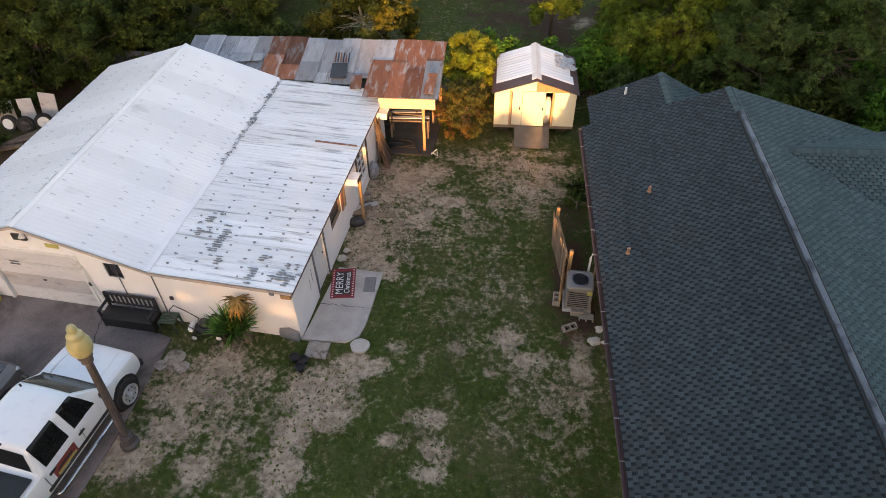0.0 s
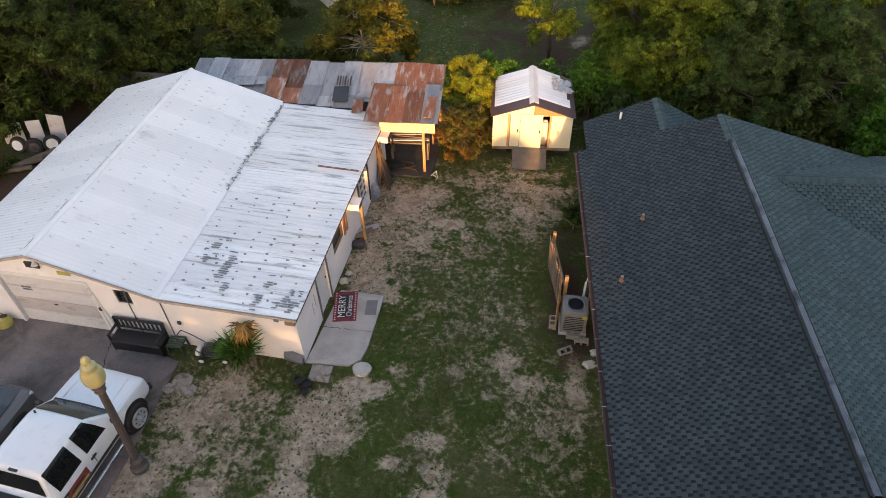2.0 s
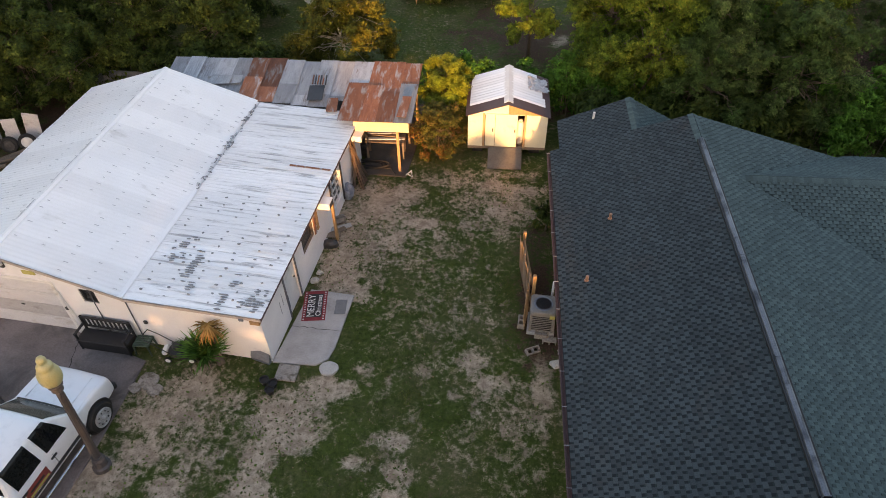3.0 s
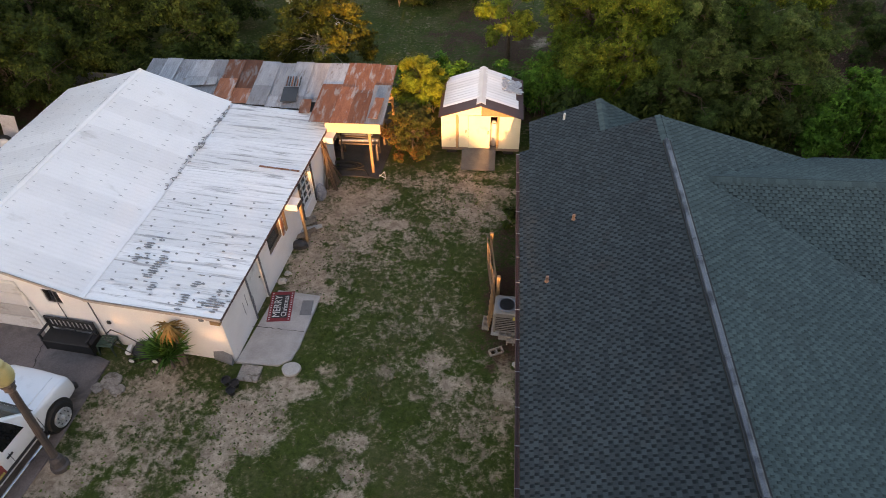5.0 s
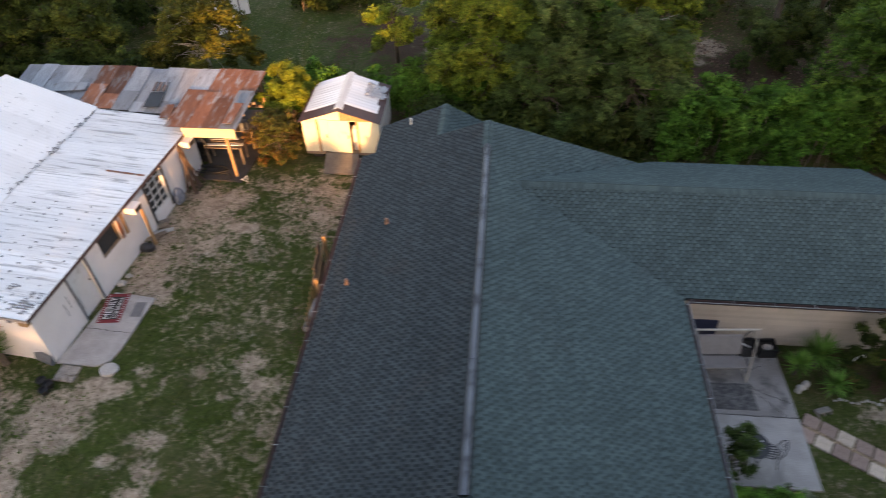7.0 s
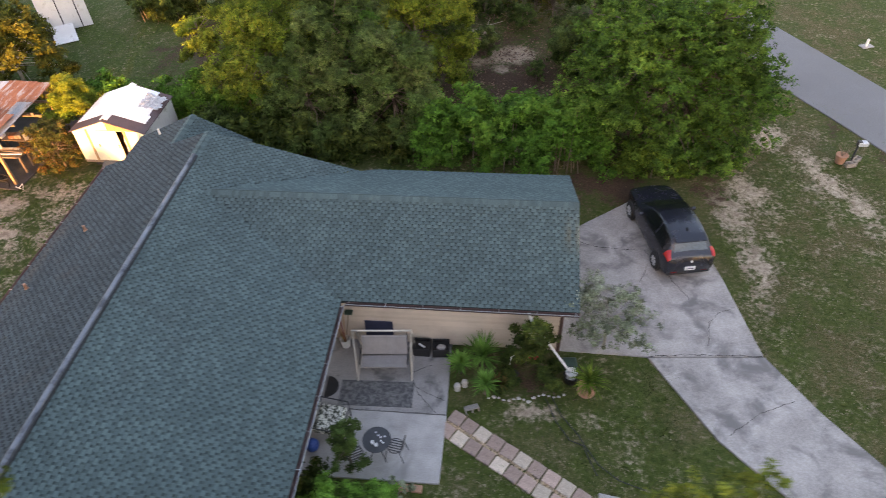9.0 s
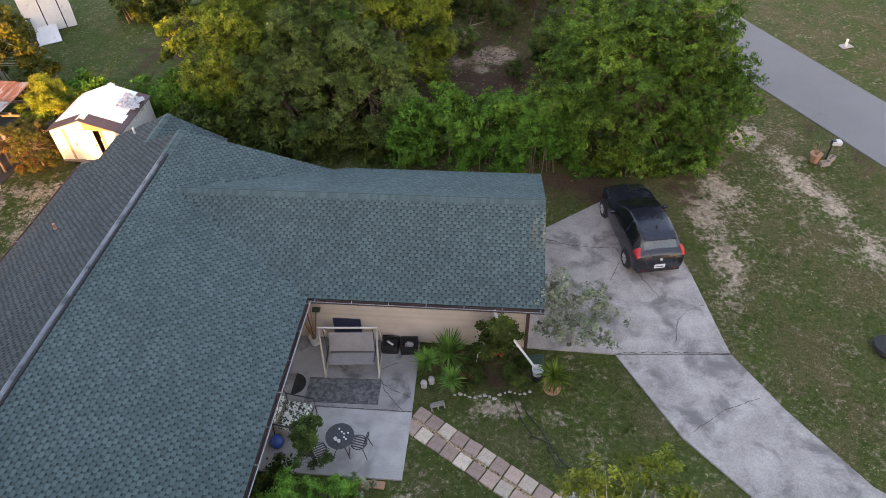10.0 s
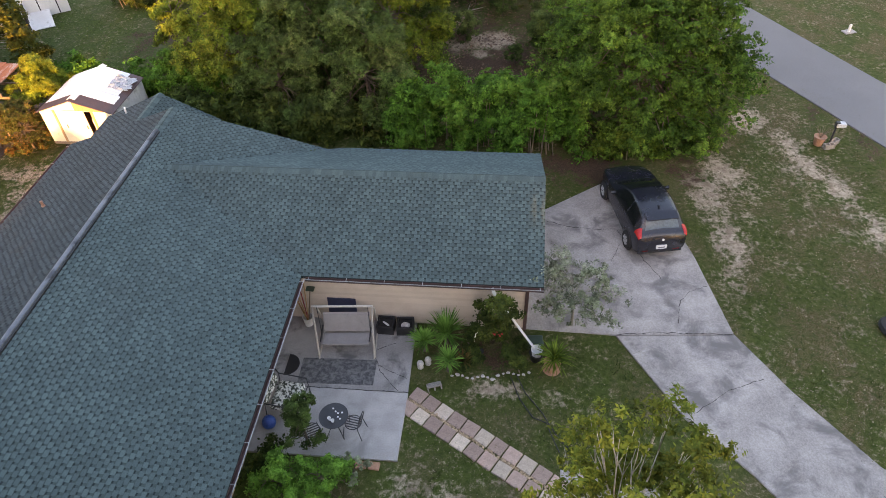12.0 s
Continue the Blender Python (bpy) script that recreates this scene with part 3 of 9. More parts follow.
roof_ws = deck("roof", [(EAVE_E, WING_S, Z_EAVE), (WING_E, WING_S, Z_EAVE), (WING_E, WING_RY, Z_WING), (X_MEET, WING_RY, Z_WING)])
roof_wn = deck("roof", [(X_MEET, WING_RY, Z_WING), (WING_E, WING_RY, Z_WING), (WING_E, WING_N, Z_EAVE), (EAVE_E, WING_N, Z_EAVE)])
# rear roof, lower, ridge in line with y
RR_X, RR_Y, RR_Z, RR_W, RR_E = 10.7, 20.15, 3.09, 8.35, 12.7
roof_rw = deck("roof", [(RR_W, Y_N, 2.05), (RR_X, Y_N, RR_Z), (RR_X, RR_Y, RR_Z), (RR_W, RR_Y, 2.05)])
roof_re = deck("roof", [(RR_X, Y_N, RR_Z), (RR_E, Y_N, 2.05), (RR_E, RR_Y, 2.05), (RR_X, RR_Y, RR_Z)])

W_F, _, _ = roof_plane((EAVE_W, Y_N, Z_EAVE), (0, -1, 0), (RIDGE_X - EAVE_W, 0, Z_RIDGE - Z_EAVE), L, wl)
E_F, _, _ = roof_plane((EAVE_E, Y_S, Z_EAVE), (0, 1, 0), (RIDGE_X - EAVE_E, 0, Z_RIDGE - Z_EAVE), L, el)


def east_keep(a, h):
    y, x = Y_S + a, EAVE_E - h * (EAVE_E - RIDGE_X) / el
    return y < WING_S or x < valley_x(min(y, WING_N - 0.01)) + 0.02


WS_F, _, _ = roof_plane((X_MEET, WING_S, Z_EAVE), (1, 0, 0), (0, WING_RY - WING_S, Z_WING - Z_EAVE), 1, 1)
WN_F, _, _ = roof_plane((WING_E, WING_N, Z_EAVE), (-1, 0, 0), (0, WING_RY - WING_N, Z_WING - Z_EAVE), 1, 1)
ws = math.hypot(WING_RY - WING_S, Z_WING - Z_EAVE)
wn_ = math.hypot(WING_N - WING_RY, Z_WING - Z_EAVE)
RW_F, _, _ = roof_plane((RR_W, RR_Y, 2.05), (0, -1, 0), (RR_X - RR_W, 0, RR_Z - 2.05), 1, 1)
RE_F, _, _ = roof_plane((RR_E, Y_N, 2.05), (0, 1, 0), (RR_X - RR_E, 0, RR_Z - 2.05), 1, 1)


def lay_shingles():
    shingle_field("shingles", roof_w, W_F, L, wl, lambda a, h: True, 11, lambda a, h: 9.2 < a < 12.2 and 2.6 < h < 4.4, "shaded_shingle")
    shingle_field("shingles", roof_e, E_F, L, el, east_keep, 12, lambda a, h: 2.6 < a < 5.6 and 3.4 < h < 5.2)
    shingle_field("shingles", roof_ws, WS_F, WING_E - X_MEET, ws, lambda a, h: X_MEET + a > valley_x(WING_S + h * (WING_RY - WING_S) / ws) - 0.02, 13,
                  lambda a, h: 4.5 < a < 8.0 and h < 1.6)
    shingle_field("shingles", roof_wn, WN_F, WING_E - X_MEET, wn_, lambda a, h: WING_E - a > valley_x(WING_N - h * (WING_N - WING_RY) / wn_) - 0.02, 14)
    rl = math.hypot(RR_X - RR_W, RR_Z - 2.05)
    shingle_field("shingles", roof_rw, RW_F, RR_Y - Y_N, rl, lambda a, h: True, 15, None, "shaded_shingle")
    rl2 = math.hypot(RR_X - RR_E, RR_Z - 2.05)
    shingle_field("shingles", roof_re, RE_F, RR_Y - Y_N, rl2, lambda a, h: True, 16)


# ridge caps: one bent piece after another
def ridge_caps(parent, p0, p1, slope_a, slope_b, w=0.15):
    p0, p1 = Vector(p0), Vector(p1)
    d = (p1 - p0).normalized()
    side = d.cross(Vector((0, 0, 1))).normalized()
    n = int((p1 - p0).length / 0.108)
    me = Geo()
    me.put([(-w, 0, -w * slope_a), (0, 0, 0.0), (w, 0, -w * slope_b), (-w, 0.15, -w * slope_a - 0.018), (0, 0.15, -0.016), (w, 0.15, -w * slope_b - 0.018),
            (-w, 0, -w * slope_a - 0.025), (w, 0, -w * slope_b - 0.025)],
           [(0, 1, 4, 3), (1, 2, 5, 4), (6, 7, 2, 1, 0)])
    me = me.mesh("ridge_cap")
    for i in range(n):
        p = p0 + d * (i * 0.108)
        m = Matrix(((side.x, d.x, 0, p.x), (side.y, d.y, 0, p.y), (side.z, d.z, 1, p.z + 0.03), (0, 0, 0, 1)))
        part("ridge_cap", me, "shingle_piece", parent, m=m)


# ridge vent: long raised metal strip
g = Geo()
for x0, x1, z0, z1 in ((-0.13, 0.13, -0.05, 0.045),):
    g.loft([[(-0.085, y, -0.06), (0.085, y, -0.06), (0.06, y, 0.04), (0.025, y, 0.06), (-0.025, y, 0.06), (-0.06, y, 0.04)] for y in (5.68, 16.75)])
vent = part("ridge_vent", g, "grey_metal", house, "long grey metal ridge vent", m=pose(RIDGE_X, 0, Z_RIDGE + 0.01))
# black strips along both sides stand in for the shade beside the vent
for sx in (-1, 1):
    part("vent_shade_strip", Geo().box((sx * 0.095 - 0.022, 5.7, -0.06), (sx * 0.095 + 0.022, 16.73, 0.012), bevel=0.005), "black", vent, "black strip standing in for the vent's side shade")
for y in np.arange(5.68, 16.7, 3.05):
    part("vent_seam", Geo().box((-0.068, y, -0.05), (0.068, y + 0.02, 0.064)), "grey_metal", vent, m=pose(0, 0, 0))

# walls under the eaves
def wall(name, x0, y0, x1, y1, z1, material="beige_siding", label=""):
    return part(name, Geo().box((x0, y0, -0.05), (x1, y1, z1)), material, house, label)


wall("wall", 8.45, Y_S + 0.4, 8.65, Y_N - 0.3, 2.2)
wall("wall", 16.72, Y_S + 0.4, 16.92, 12.75, 2.2)
wall("wall", 16.92, 12.75, 23.85, 12.95, 2.25, label="beige lapped siding wall")
wall("wall", 8.65, Y_S + 0.4, 16.72, Y_S + 0.6, 2.2)
wall("wall", 8.65, Y_N - 0.5, 17.0, Y_N - 0.3, 2.2)
wall("wall", 23.65, 12.95, 23.85, 18.0, 2.25)
wall("wall", 15.9, 17.8, 23.65, 18.0, 2.25)
wall("wall", 8.8, 18.1, 9.0, 19.9, 2.0)
wall("wall", 9.0, 19.7, 12.4, 19.9, 2.0)
wall("wall", 12.2, 18.1, 12.4, 19.7, 2.0)
# gable triangles
def gable_y(y, x0, x1, xr, z0, zr):
    g = Geo()
    g.loft([[(x0, yy, z0), (x1, yy, z0), (xr, yy, zr)] for yy in (y, y + 0.12)])
    part("gable", g, "beige_siding", house)


gable_y(Y_N - 0.35, 8.6, 16.75, RIDGE_X, 2.2, Z_RIDGE - 0.14)
gable_y(Y_S + 0.35, 8.6, 16.75, RIDGE_X, 2.2, Z_RIDGE - 0.14)
gable_y(RR_Y - 0.35, 8.9, 12.4, RR_X, 2.0, RR_Z - 0.14)
g = Geo()
g.loft([[(xx, 12.9, 2.2), (xx, 18.0, 2.2), (xx, WING_RY, Z_WING - 0.14)] for xx in (23.73, 23.85)])
part("gable", g, "beige_siding", house)
# lapped boards on the wall that faces the patio
for i in range(21):
    z = 0.06 + i * 0.104
    part("siding_board", Geo().put([(16.92, 12.75, z), (23.86, 12.75, z), (23.86, 12.75, z + 0.104), (16.92, 12.75, z + 0.104), (16.92, 12.704, z), (23.86, 12.704, z), (23.86, 12.74, z + 0.104), (16.92, 12.74, z + 0.104)],
                                   [(4, 5, 6, 7), (0, 1, 5, 4), (1, 2, 6, 5), (3, 0, 4, 7), (7, 6, 2, 3)]), "beige_siding", house)
part("corner_post", Geo().box((23.82, 12.66, 0), (23.92, 12.76, 2.2), bevel=0.01), "brown_metal", house, "dark brown corner trim")


# fascia boards and gutters
def gutter(x0, y0, x1, y1, out, lip="brown_metal"):
    """Open metal trough along an eave, with straps across it."""
    d = Vector((x1 - x0, y1 - y0, 0))
    n = d.length
    d.normalize()
    o = Vector((out[0], out[1], 0))
    m = Matrix(((d.x, o.x, 0, x0), (d.y, o.y, 0, y0), (0, 0, 1, Z_EAVE - 0.02), (0, 0, 0, 1)))
    prof = [(0, 0.0), (0, -0.10), (0.07, -0.10), (0.10, -0.02), (0.10, 0.0), (0.092, 0.0), (0.092, -0.02), (0.065, -0.092), (0.008, -0.092), (0.008, 0.0)]
    g = Geo().loft([[(a, p[0], p[1]) for p in prof] for a in (0, n)])
    ob = part("gutter", g, "brown_metal", house, "brown metal eave gutter", m=m)
    part("gutter_lip", Geo().box((0, 0.088, -0.012), (n, 0.108, 0.008), bevel=0.004), lip, ob, "rolled front lip")
    k = int(n / 0.95)
    for i in range(k + 1):
        a = 0.1 + i * (n - 0.2) / k
        part("gutter_strap", Geo().box((a - 0.008, -0.03, 0.004), (a + 0.008, 0.105, 0.011)), "galv", ob, "pale metal strap")
    return ob


gutter(EAVE_W - 0.01, Y_N, EAVE_W - 0.01, Y_S, (-1, 0))
gutter(EAVE_E + 0.01, Y_S, EAVE_E + 0.01, WING_S - 0.1, (1, 0), "galv")
gutter(EAVE_E + 0.12, WING_S - 0.01, WING_E, WING_S - 0.01, (0, -1), "galv")
for x, y in ((9.475, 14.164), (8.69, 11.983)):
    z = Z_EAVE + (Z_RIDGE - Z_EAVE) * (x - EAVE_W) / (RIDGE_X - EAVE_W)
    pipe = part("vent_pipe", Geo().tube([(0, 0, -0.05), (0, 0, 0.2)], 0.04, 10), "terracotta", house, "short vent pipe", m=pose(x, y, z))
    part("pipe_boot", Geo().lathe([(0.065, 0.0), (0.06, 0.015), (0.045, 0.03), (0.0, 0.03)], 10), "terracotta", pipe, m=pose(0, 0, 0.02))
part("vent_pipe", Geo().tube([(0, 0, -0.05), (0, 0, 0.26)], 0.04, 10), "white_paint", house, "white vent pipe", m=pose(9.5, 19.6, 2.55))


# ---- white workshop with corrugated roof; its own frame: x across (to the east eave = 0), y along, turned 6 degrees ----
WB = pose(0.2, 10.48, 0, 0, 0, -6)
WB_L, V_BREAK, V_RIDGE, V_WEST = 9.9, -3.95, -7.4, -10.85
Z_E, Z_B, Z_R, Z_W = 2.02, 2.09, 3.17, 2.02
workshop = thing("workshop", "white painted workshop with a white corrugated metal roof and lean-to", "building", WB)


def corrugated(name, parent, p_low, p_high, y0, y1, pitch, depth, material, rng, label="", overlap=0.05, profile="round", nseg=3):
    """One roof sheet: ribs run from p_low to p_high (x, z); the sheet spans y0 to y1."""
    n = max(2, int((y1 - y0) / pitch * 4))
    ys = np.linspace(y0, y1 + overlap, n + 1)
    tilt, off = rng.uniform(-0.006, 0.006), rng.uniform(0, 0.008)
    top, vs, fs = [], [], []
    for k in range(nseg + 1):
        f = k / nseg
        x, z = p_low[0] + f * (p_high[0] - p_low[0]), p_low[1] + f * (p_high[1] - p_low[1])
        sag = rng.uniform(-0.004, 0.004)
        for y in ys:
            ph = (y / pitch) % 1.0
            if profile == "round":
                h = depth * 0.5 * (1 + math.cos(2 * math.pi * ph))
            else:
                h = depth * min(1.0, max(0.0, 2.2 - abs(ph - 0.5) * 9.0))
            vs.append((x, y, z + h + off + sag + tilt * (y - y0)))
    w = n + 1
    for k in range(nseg):
        for j in range(n):
            fs.append((k * w + j, k * w + j + 1, (k + 1) * w + j + 1, (k + 1) * w + j))
    return part(name, quick_mesh(name, vs, fs, True), material, parent, label)


def workshop_roof():
    rng = np.random.default_rng(5)
    east = part("roof", Geo().loft([[(V_RIDGE, y, Z_R - 0.09), (V_BREAK, y, Z_B - 0.09), (V_BREAK, y, Z_B - 0.02), (V_RIDGE, y, Z_R - 0.02)] for y in (0, WB_L)]), "white_metal", workshop, "white corrugated metal gable roof")
    west = part("roof", Geo().loft([[(V_WEST, y, Z_W - 0.09), (V_RIDGE, y, Z_R - 0.09), (V_RIDGE, y, Z_R - 0.02), (V_WEST, y, Z_W - 0.02)] for y in (0, WB_L)]), "white_metal", workshop, "white corrugated metal gable roof")
    lean = part("lean_to_roof", Geo().loft([[(V_BREAK, y, Z_B - 0.11), (-0.02, y, Z_E - 0.09), (-0.02, y, Z_E - 0.02), (V_BREAK, y, Z_B - 0.04)] for y in (0.02, WB_L - 0.15)]), "old_white_metal", workshop,
                "weathered nearly flat lean-to roof of white metal sheets")
    step = WB_L / 11
    for i in range(11):
        corrugated("roof_sheet", east, (V_BREAK - 0.06, Z_B + 0.01), (V_RIDGE, Z_R), i * step, (i + 1) * step, 0.15, 0.014, "white_metal", rng)
        corrugated("roof_sheet", west, (V_WEST - 0.05, Z_W - 0.015), (V_RIDGE, Z_R), i * step, (i + 1) * step, 0.15, 0.014, "white_metal", rng)
    y = -0.02
    while y < WB_L - 0.2:
        w = rng.uniform(0.68, 0.86)
        coarse = y > 4.6
        corrugated("roof_sheet", lean, (0.04, Z_E), (V_BREAK + 0.05, Z_B - 0.01 + rng.uniform(0, 0.012)), y, min(y + w, WB_L - 0.1), 0.15 if coarse else 0.17,
                   0.03 if coarse else 0.016, "old_white_metal", rng, nseg=5)
        y += w
    # ridge cap and the folded strip over the joint with the lean-to
    part("ridge_cap", Geo().loft([[(V_RIDGE - 0.10, y, Z_R + 0.0), (V_RIDGE, y, Z_R + 0.045), (V_RIDGE + 0.10, y, Z_R + 0.0), (V_RIDGE + 0.10, y, Z_R - 0.02), (V_RIDGE, y, Z_R + 0.03), (V_RIDGE - 0.10, y, Z_R - 0.02)]
                                  for y in (-0.03, WB_L + 0.05)]), "white_metal", workshop, "folded white ridge cap")
    part("flashing", Geo().loft([[(V_BREAK - 0.07, y, Z_B + 0.05), (V_BREAK + 0.01, y, Z_B + 0.035), (V_BREAK + 0.08, y, Z_B + 0.032), (V_BREAK + 0.08, y, Z_B + 0.02), (V_BREAK - 0.07, y, Z_B + 0.035)] for y in (-0.02, 4.7)]),
         "white_metal", workshop, "white flashing strip over the joint")
    for k in range(22):
        a = rng.uniform(0.12, 0.42)
        y = rng.uniform(0.1, WB_L - 0.5)
        part("ridge_gap", Geo().box((V_RIDGE - 0.125, y, Z_R - 0.018), (V_RIDGE - 0.10, y + a, Z_R + 0.004)), "faded_screw", workshop)
    # torn, tarred joint further back
    g = Geo()
    for i in range(70):
        y0 = rng.uniform(4.6, WB_L - 0.3)
        x0 = V_BREAK + rng.normal(0.02, 0.06)
        a, b = rng.uniform(0.03, 0.10), rng.uniform(0.01, 0.03)
        g.box((-a, -b, 0), (a, b, 0.006), pose(x0, y0, Z_B + 0.045 + rng.uniform(0, 0.02), rng.uniform(-12, 12), rng.uniform(-12, 12), rng.uniform(0, 180)))
    tagged(part("joint_sealant", g, "sealant", lean), kind="stuff")
    # dabs of sealant over the fixing rows, and smeared patches near the front corner
    g = Geo()

    def dab(x, y, rx, ry):
        z = Z_E + (Z_B - Z_E) * x / V_BREAK + 0.036
        n = 7
        ph = rng.uniform(0, 6)
        ring = [(x + rx * math.cos(2 * math.pi * k / n + ph) * rng.uniform(0.6, 1.2), y + ry * math.sin(2 * math.pi * k / n + ph) * rng.uniform(0.6, 1.2)) for k in range(n)]
        g.loft([[(a, b, z - 0.02) for a, b in ring], [(a, b, z) for a, b in ring]])

    for i, x in enumerate((-0.35, -0.95, -1.6, -2.2, -2.85, -3.5)):
        for j in range(14):
            y = 0.25 + j * 0.32 + (0.16 if i % 2 else 0)
            if rng.random() < 0.9:
                dab(x + rng.normal(0, 0.03), y + rng.normal(0, 0.02), rng.uniform(0.03, 0.06), rng.uniform(0.02, 0.04))
    # smears that follow the ribs
    for cx, cy, sx, sy, k in ((-0.32, 0.42, 0.17, 0.09, 44), (-0.3, 0.85, 0.1, 0.1, 8), (-2.55, 1.35, 0.07, 0.26, 36), (-2.3, 0.72, 0.06, 0.08, 9), (-1.25, 0.4, 0.05, 0.2, 14), (-3.15, 2.0, 0.12, 0.34, 20), (-1.15, 1.15, 0.05, 0.12, 7)):
        for _ in range(k):
            y = round(max(0.08, cy + rng.normal(0, sy)) / 0.085) * 0.085
            dab(cx + rng.normal(0, sx), y, rng.uniform(0.04, 0.12), rng.uniform(0.014, 0.032))
    tagged(part("sealant_residue", g, "sealant", lean), kind="stuff")
    g = Geo()
    for off in (0.25, 1.0, 1.75, 2.5, 3.2):
        for j in range(31):
            for s in (1, -1):
                if rng.random() < 0.22:
                    continue
                x = V_RIDGE + s * (off + rng.normal(0, 0.02))
                z = Z_R - (Z_R - Z_B) * off / 3.45
                y = 0.225 + 0.3 * j + rng.normal(0, 0.015)
                if y < WB_L - 0.1:
                    a = rng.uniform(0.03, 0.07)
                    g.box((-a, -0.012, 0), (a, 0.012, 0.006), pose(x, y, z + 0.024, 0, 17 * s, 0))
    tagged(part("roof_screws", g, "faded_screw", east), kind="stuff")
    part("red_strip", Geo().box((-0.75, -0.035, 0), (0.65, 0.035, 0.02)), "rust", lean, "rust-red bare strip", m=pose(-0.72, 6.35, Z_E + 0.05, 0, 1, -1))


workshop_roof()
# walls, with the garage door and window let into the front
def wall_x(x0, x1, z0, z1, y=0.12, t=0.18, material="stucco"):
    part("wall", Geo().box((x0, y, z0), (x1, y + t, z1)), material, workshop)


GD0, GD1, GDZ = -8.92, -6.12, 2.13
WX0, WX1, WZ0, WZ1 = -5.32, -4.85, 1.52, 2.06
wall_x(-10.6, GD0, -0.05, Z_W - 0.1)
wall_x(GD1, WX0, -0.05, Z_W)
wall_x(WX0, WX1, -0.05, WZ0)
wall_x(WX1, -0.1, -0.05, Z_E - 0.09)
g = Geo()
g.loft([[(GD0, y, GDZ), (GD1, y, GDZ), (GD1, y, Z_R - 0.12 - 0.313 * (GD1 - V_RIDGE)), (V_RIDGE, y, Z_R - 0.12), (GD0, y, Z_R - 0.12 - 0.33 * (V_RIDGE - GD0))] for y in (0.12, 0.30)])
part("gable", g, "stucco", workshop)
part("gable", Geo().loft([[(-10.6, y, Z_W - 0.1), (GD0, y, Z_W - 0.1), (GD0, y, Z_R - 0.12 - 0.33 * (V_RIDGE - GD0))] for y in (0.12, 0.30)]), "stucco", workshop)
part("gable", Geo().loft([[(GD1, y, Z_W), (WX0, y, Z_W), (WX0, y, Z_R - 0.12 - 0.313 * (WX0 - V_RIDGE)), (GD1, y, Z_R - 0.12 - 0.313 * (GD1 - V_RIDGE))] for y in (0.12, 0.30)]), "stucco", workshop)
part("gable", Geo().loft([[(WX0, y, WZ1), (WX1, y, WZ1), (WX1, y, Z_R - 0.12 - 0.313 * (WX1 - V_RIDGE)), (WX0, y, Z_R - 0.12 - 0.313 * (WX0 - V_RIDGE))] for y in (0.12, 0.30)]), "stucco", workshop)
part("gable", Geo().loft([[(WX1, y, Z_E - 0.1), (V_BREAK, y, Z_E - 0.1), (WX1, y, Z_R - 0.12 - 0.313 * (WX1 - V_RIDGE))] for y in (0.12, 0.30)]), "stucco", workshop)
part("wall", Geo().box((-10.6, 0.3, -0.05), (-10.42, WB_L - 0.1, Z_W - 0.1)), "stucco", workshop)
g = Geo()
g.loft([[(-10.42, y, -0.05), (-0.3, y, -0.05), (-0.3, y, Z_E - 0.12), (V_BREAK, y, Z_B - 0.12), (V_RIDGE, y, Z_R - 0.12), (-10.42, y, Z_W - 0.1)] for y in (WB_L - 0.28, WB_L - 0.1)])
part("wall", g, "stucco", workshop)
# east wall, with two windows and a door let in
E_OPEN = [(1.75, 2.62, 0.0, 1.95), (3.35, 4.35, 1.02, 1.80), (6.1, 7.2, 0.42, 1.85)]
y = 0.3
for y0, y1, z0, z1 in E_OPEN:
    part("wall", Geo().box((-0.28, y, -0.05), (-0.1, y0, Z_E - 0.09)), "stucco", workshop)
    if z0 > 0:
        part("wall", Geo().box((-0.28, y0, -0.05), (-0.1, y1, z0)), "stucco", workshop)
    part("wall", Geo().box((-0.28, y0, z1), (-0.1, y1, Z_E - 0.09)), "stucco", workshop)
    y = y1
part("wall", Geo().box((-0.28, y, -0.05), (-0.1, WB_L - 0.28, Z_E - 0.09)), "stucco", workshop)
# trim along the rakes and eaves
def rake(x0, z0, x1, z1, material, y=-0.03):
    part("fascia", Geo().loft([[(x0, yy, z0 - 0.10), (x1, yy, z1 - 0.10), (x1, yy, z1 - 0.01), (x0, yy, z0 - 0.01)] for yy in (y, y + 0.03)]), material, workshop)


rake(V_WEST, Z_W, V_RIDGE, Z_R, "fascia_paint")
rake(V_RIDGE, Z_R, V_BREAK, Z_B, "fascia_paint")
rake(V_BREAK, Z_B - 0.03, 0.0, Z_E - 0.02, "fascia_paint")
part("fascia", Geo().box((-0.03, 0.0, Z_E - 0.16), (0.0, WB_L - 0.15, Z_E - 0.022)), "brown_metal", workshop, "dark eave edge")


# ---- doors, windows and fittings of the workshop (in its own frame) ----
M["glass_dark"] = surface("dim_window_glass", (0.03, 0.035, 0.04), (0.05, 0.055, 0.06), 2, 30, 0.12, relief=0, spec=0.7)
M["yellow"] = surface("faded_yellow_sign", (0.42, 0.36, 0.08), (0.50, 0.44, 0.14), 5, 40, 0.6)
door = part("garage_door", Geo().box((GD0 + 0.02, 0.22, 0.0), (GD1 - 0.02, 0.25, GDZ - 0.02)), "dark_metal", workshop, "worn white sectional garage door")
for i in range(4):
    z0 = 0.01 + i * (GDZ - 0.03) / 4
    part("door_panel", Geo().box((GD0 + 0.03, 0.18, z0 + 0.014), (GD1 - 0.03, 0.225, z0 + (GDZ - 0.03) / 4 - 0.010), bevel=0.008), "garage_grey" if i == 1 else "garage_white", door)
part("handle", Geo().box((-7.62, 0.15, 0.92), (-7.50, 0.18, 0.96), bevel=0.008), "dark_metal", door, "dark door handle")
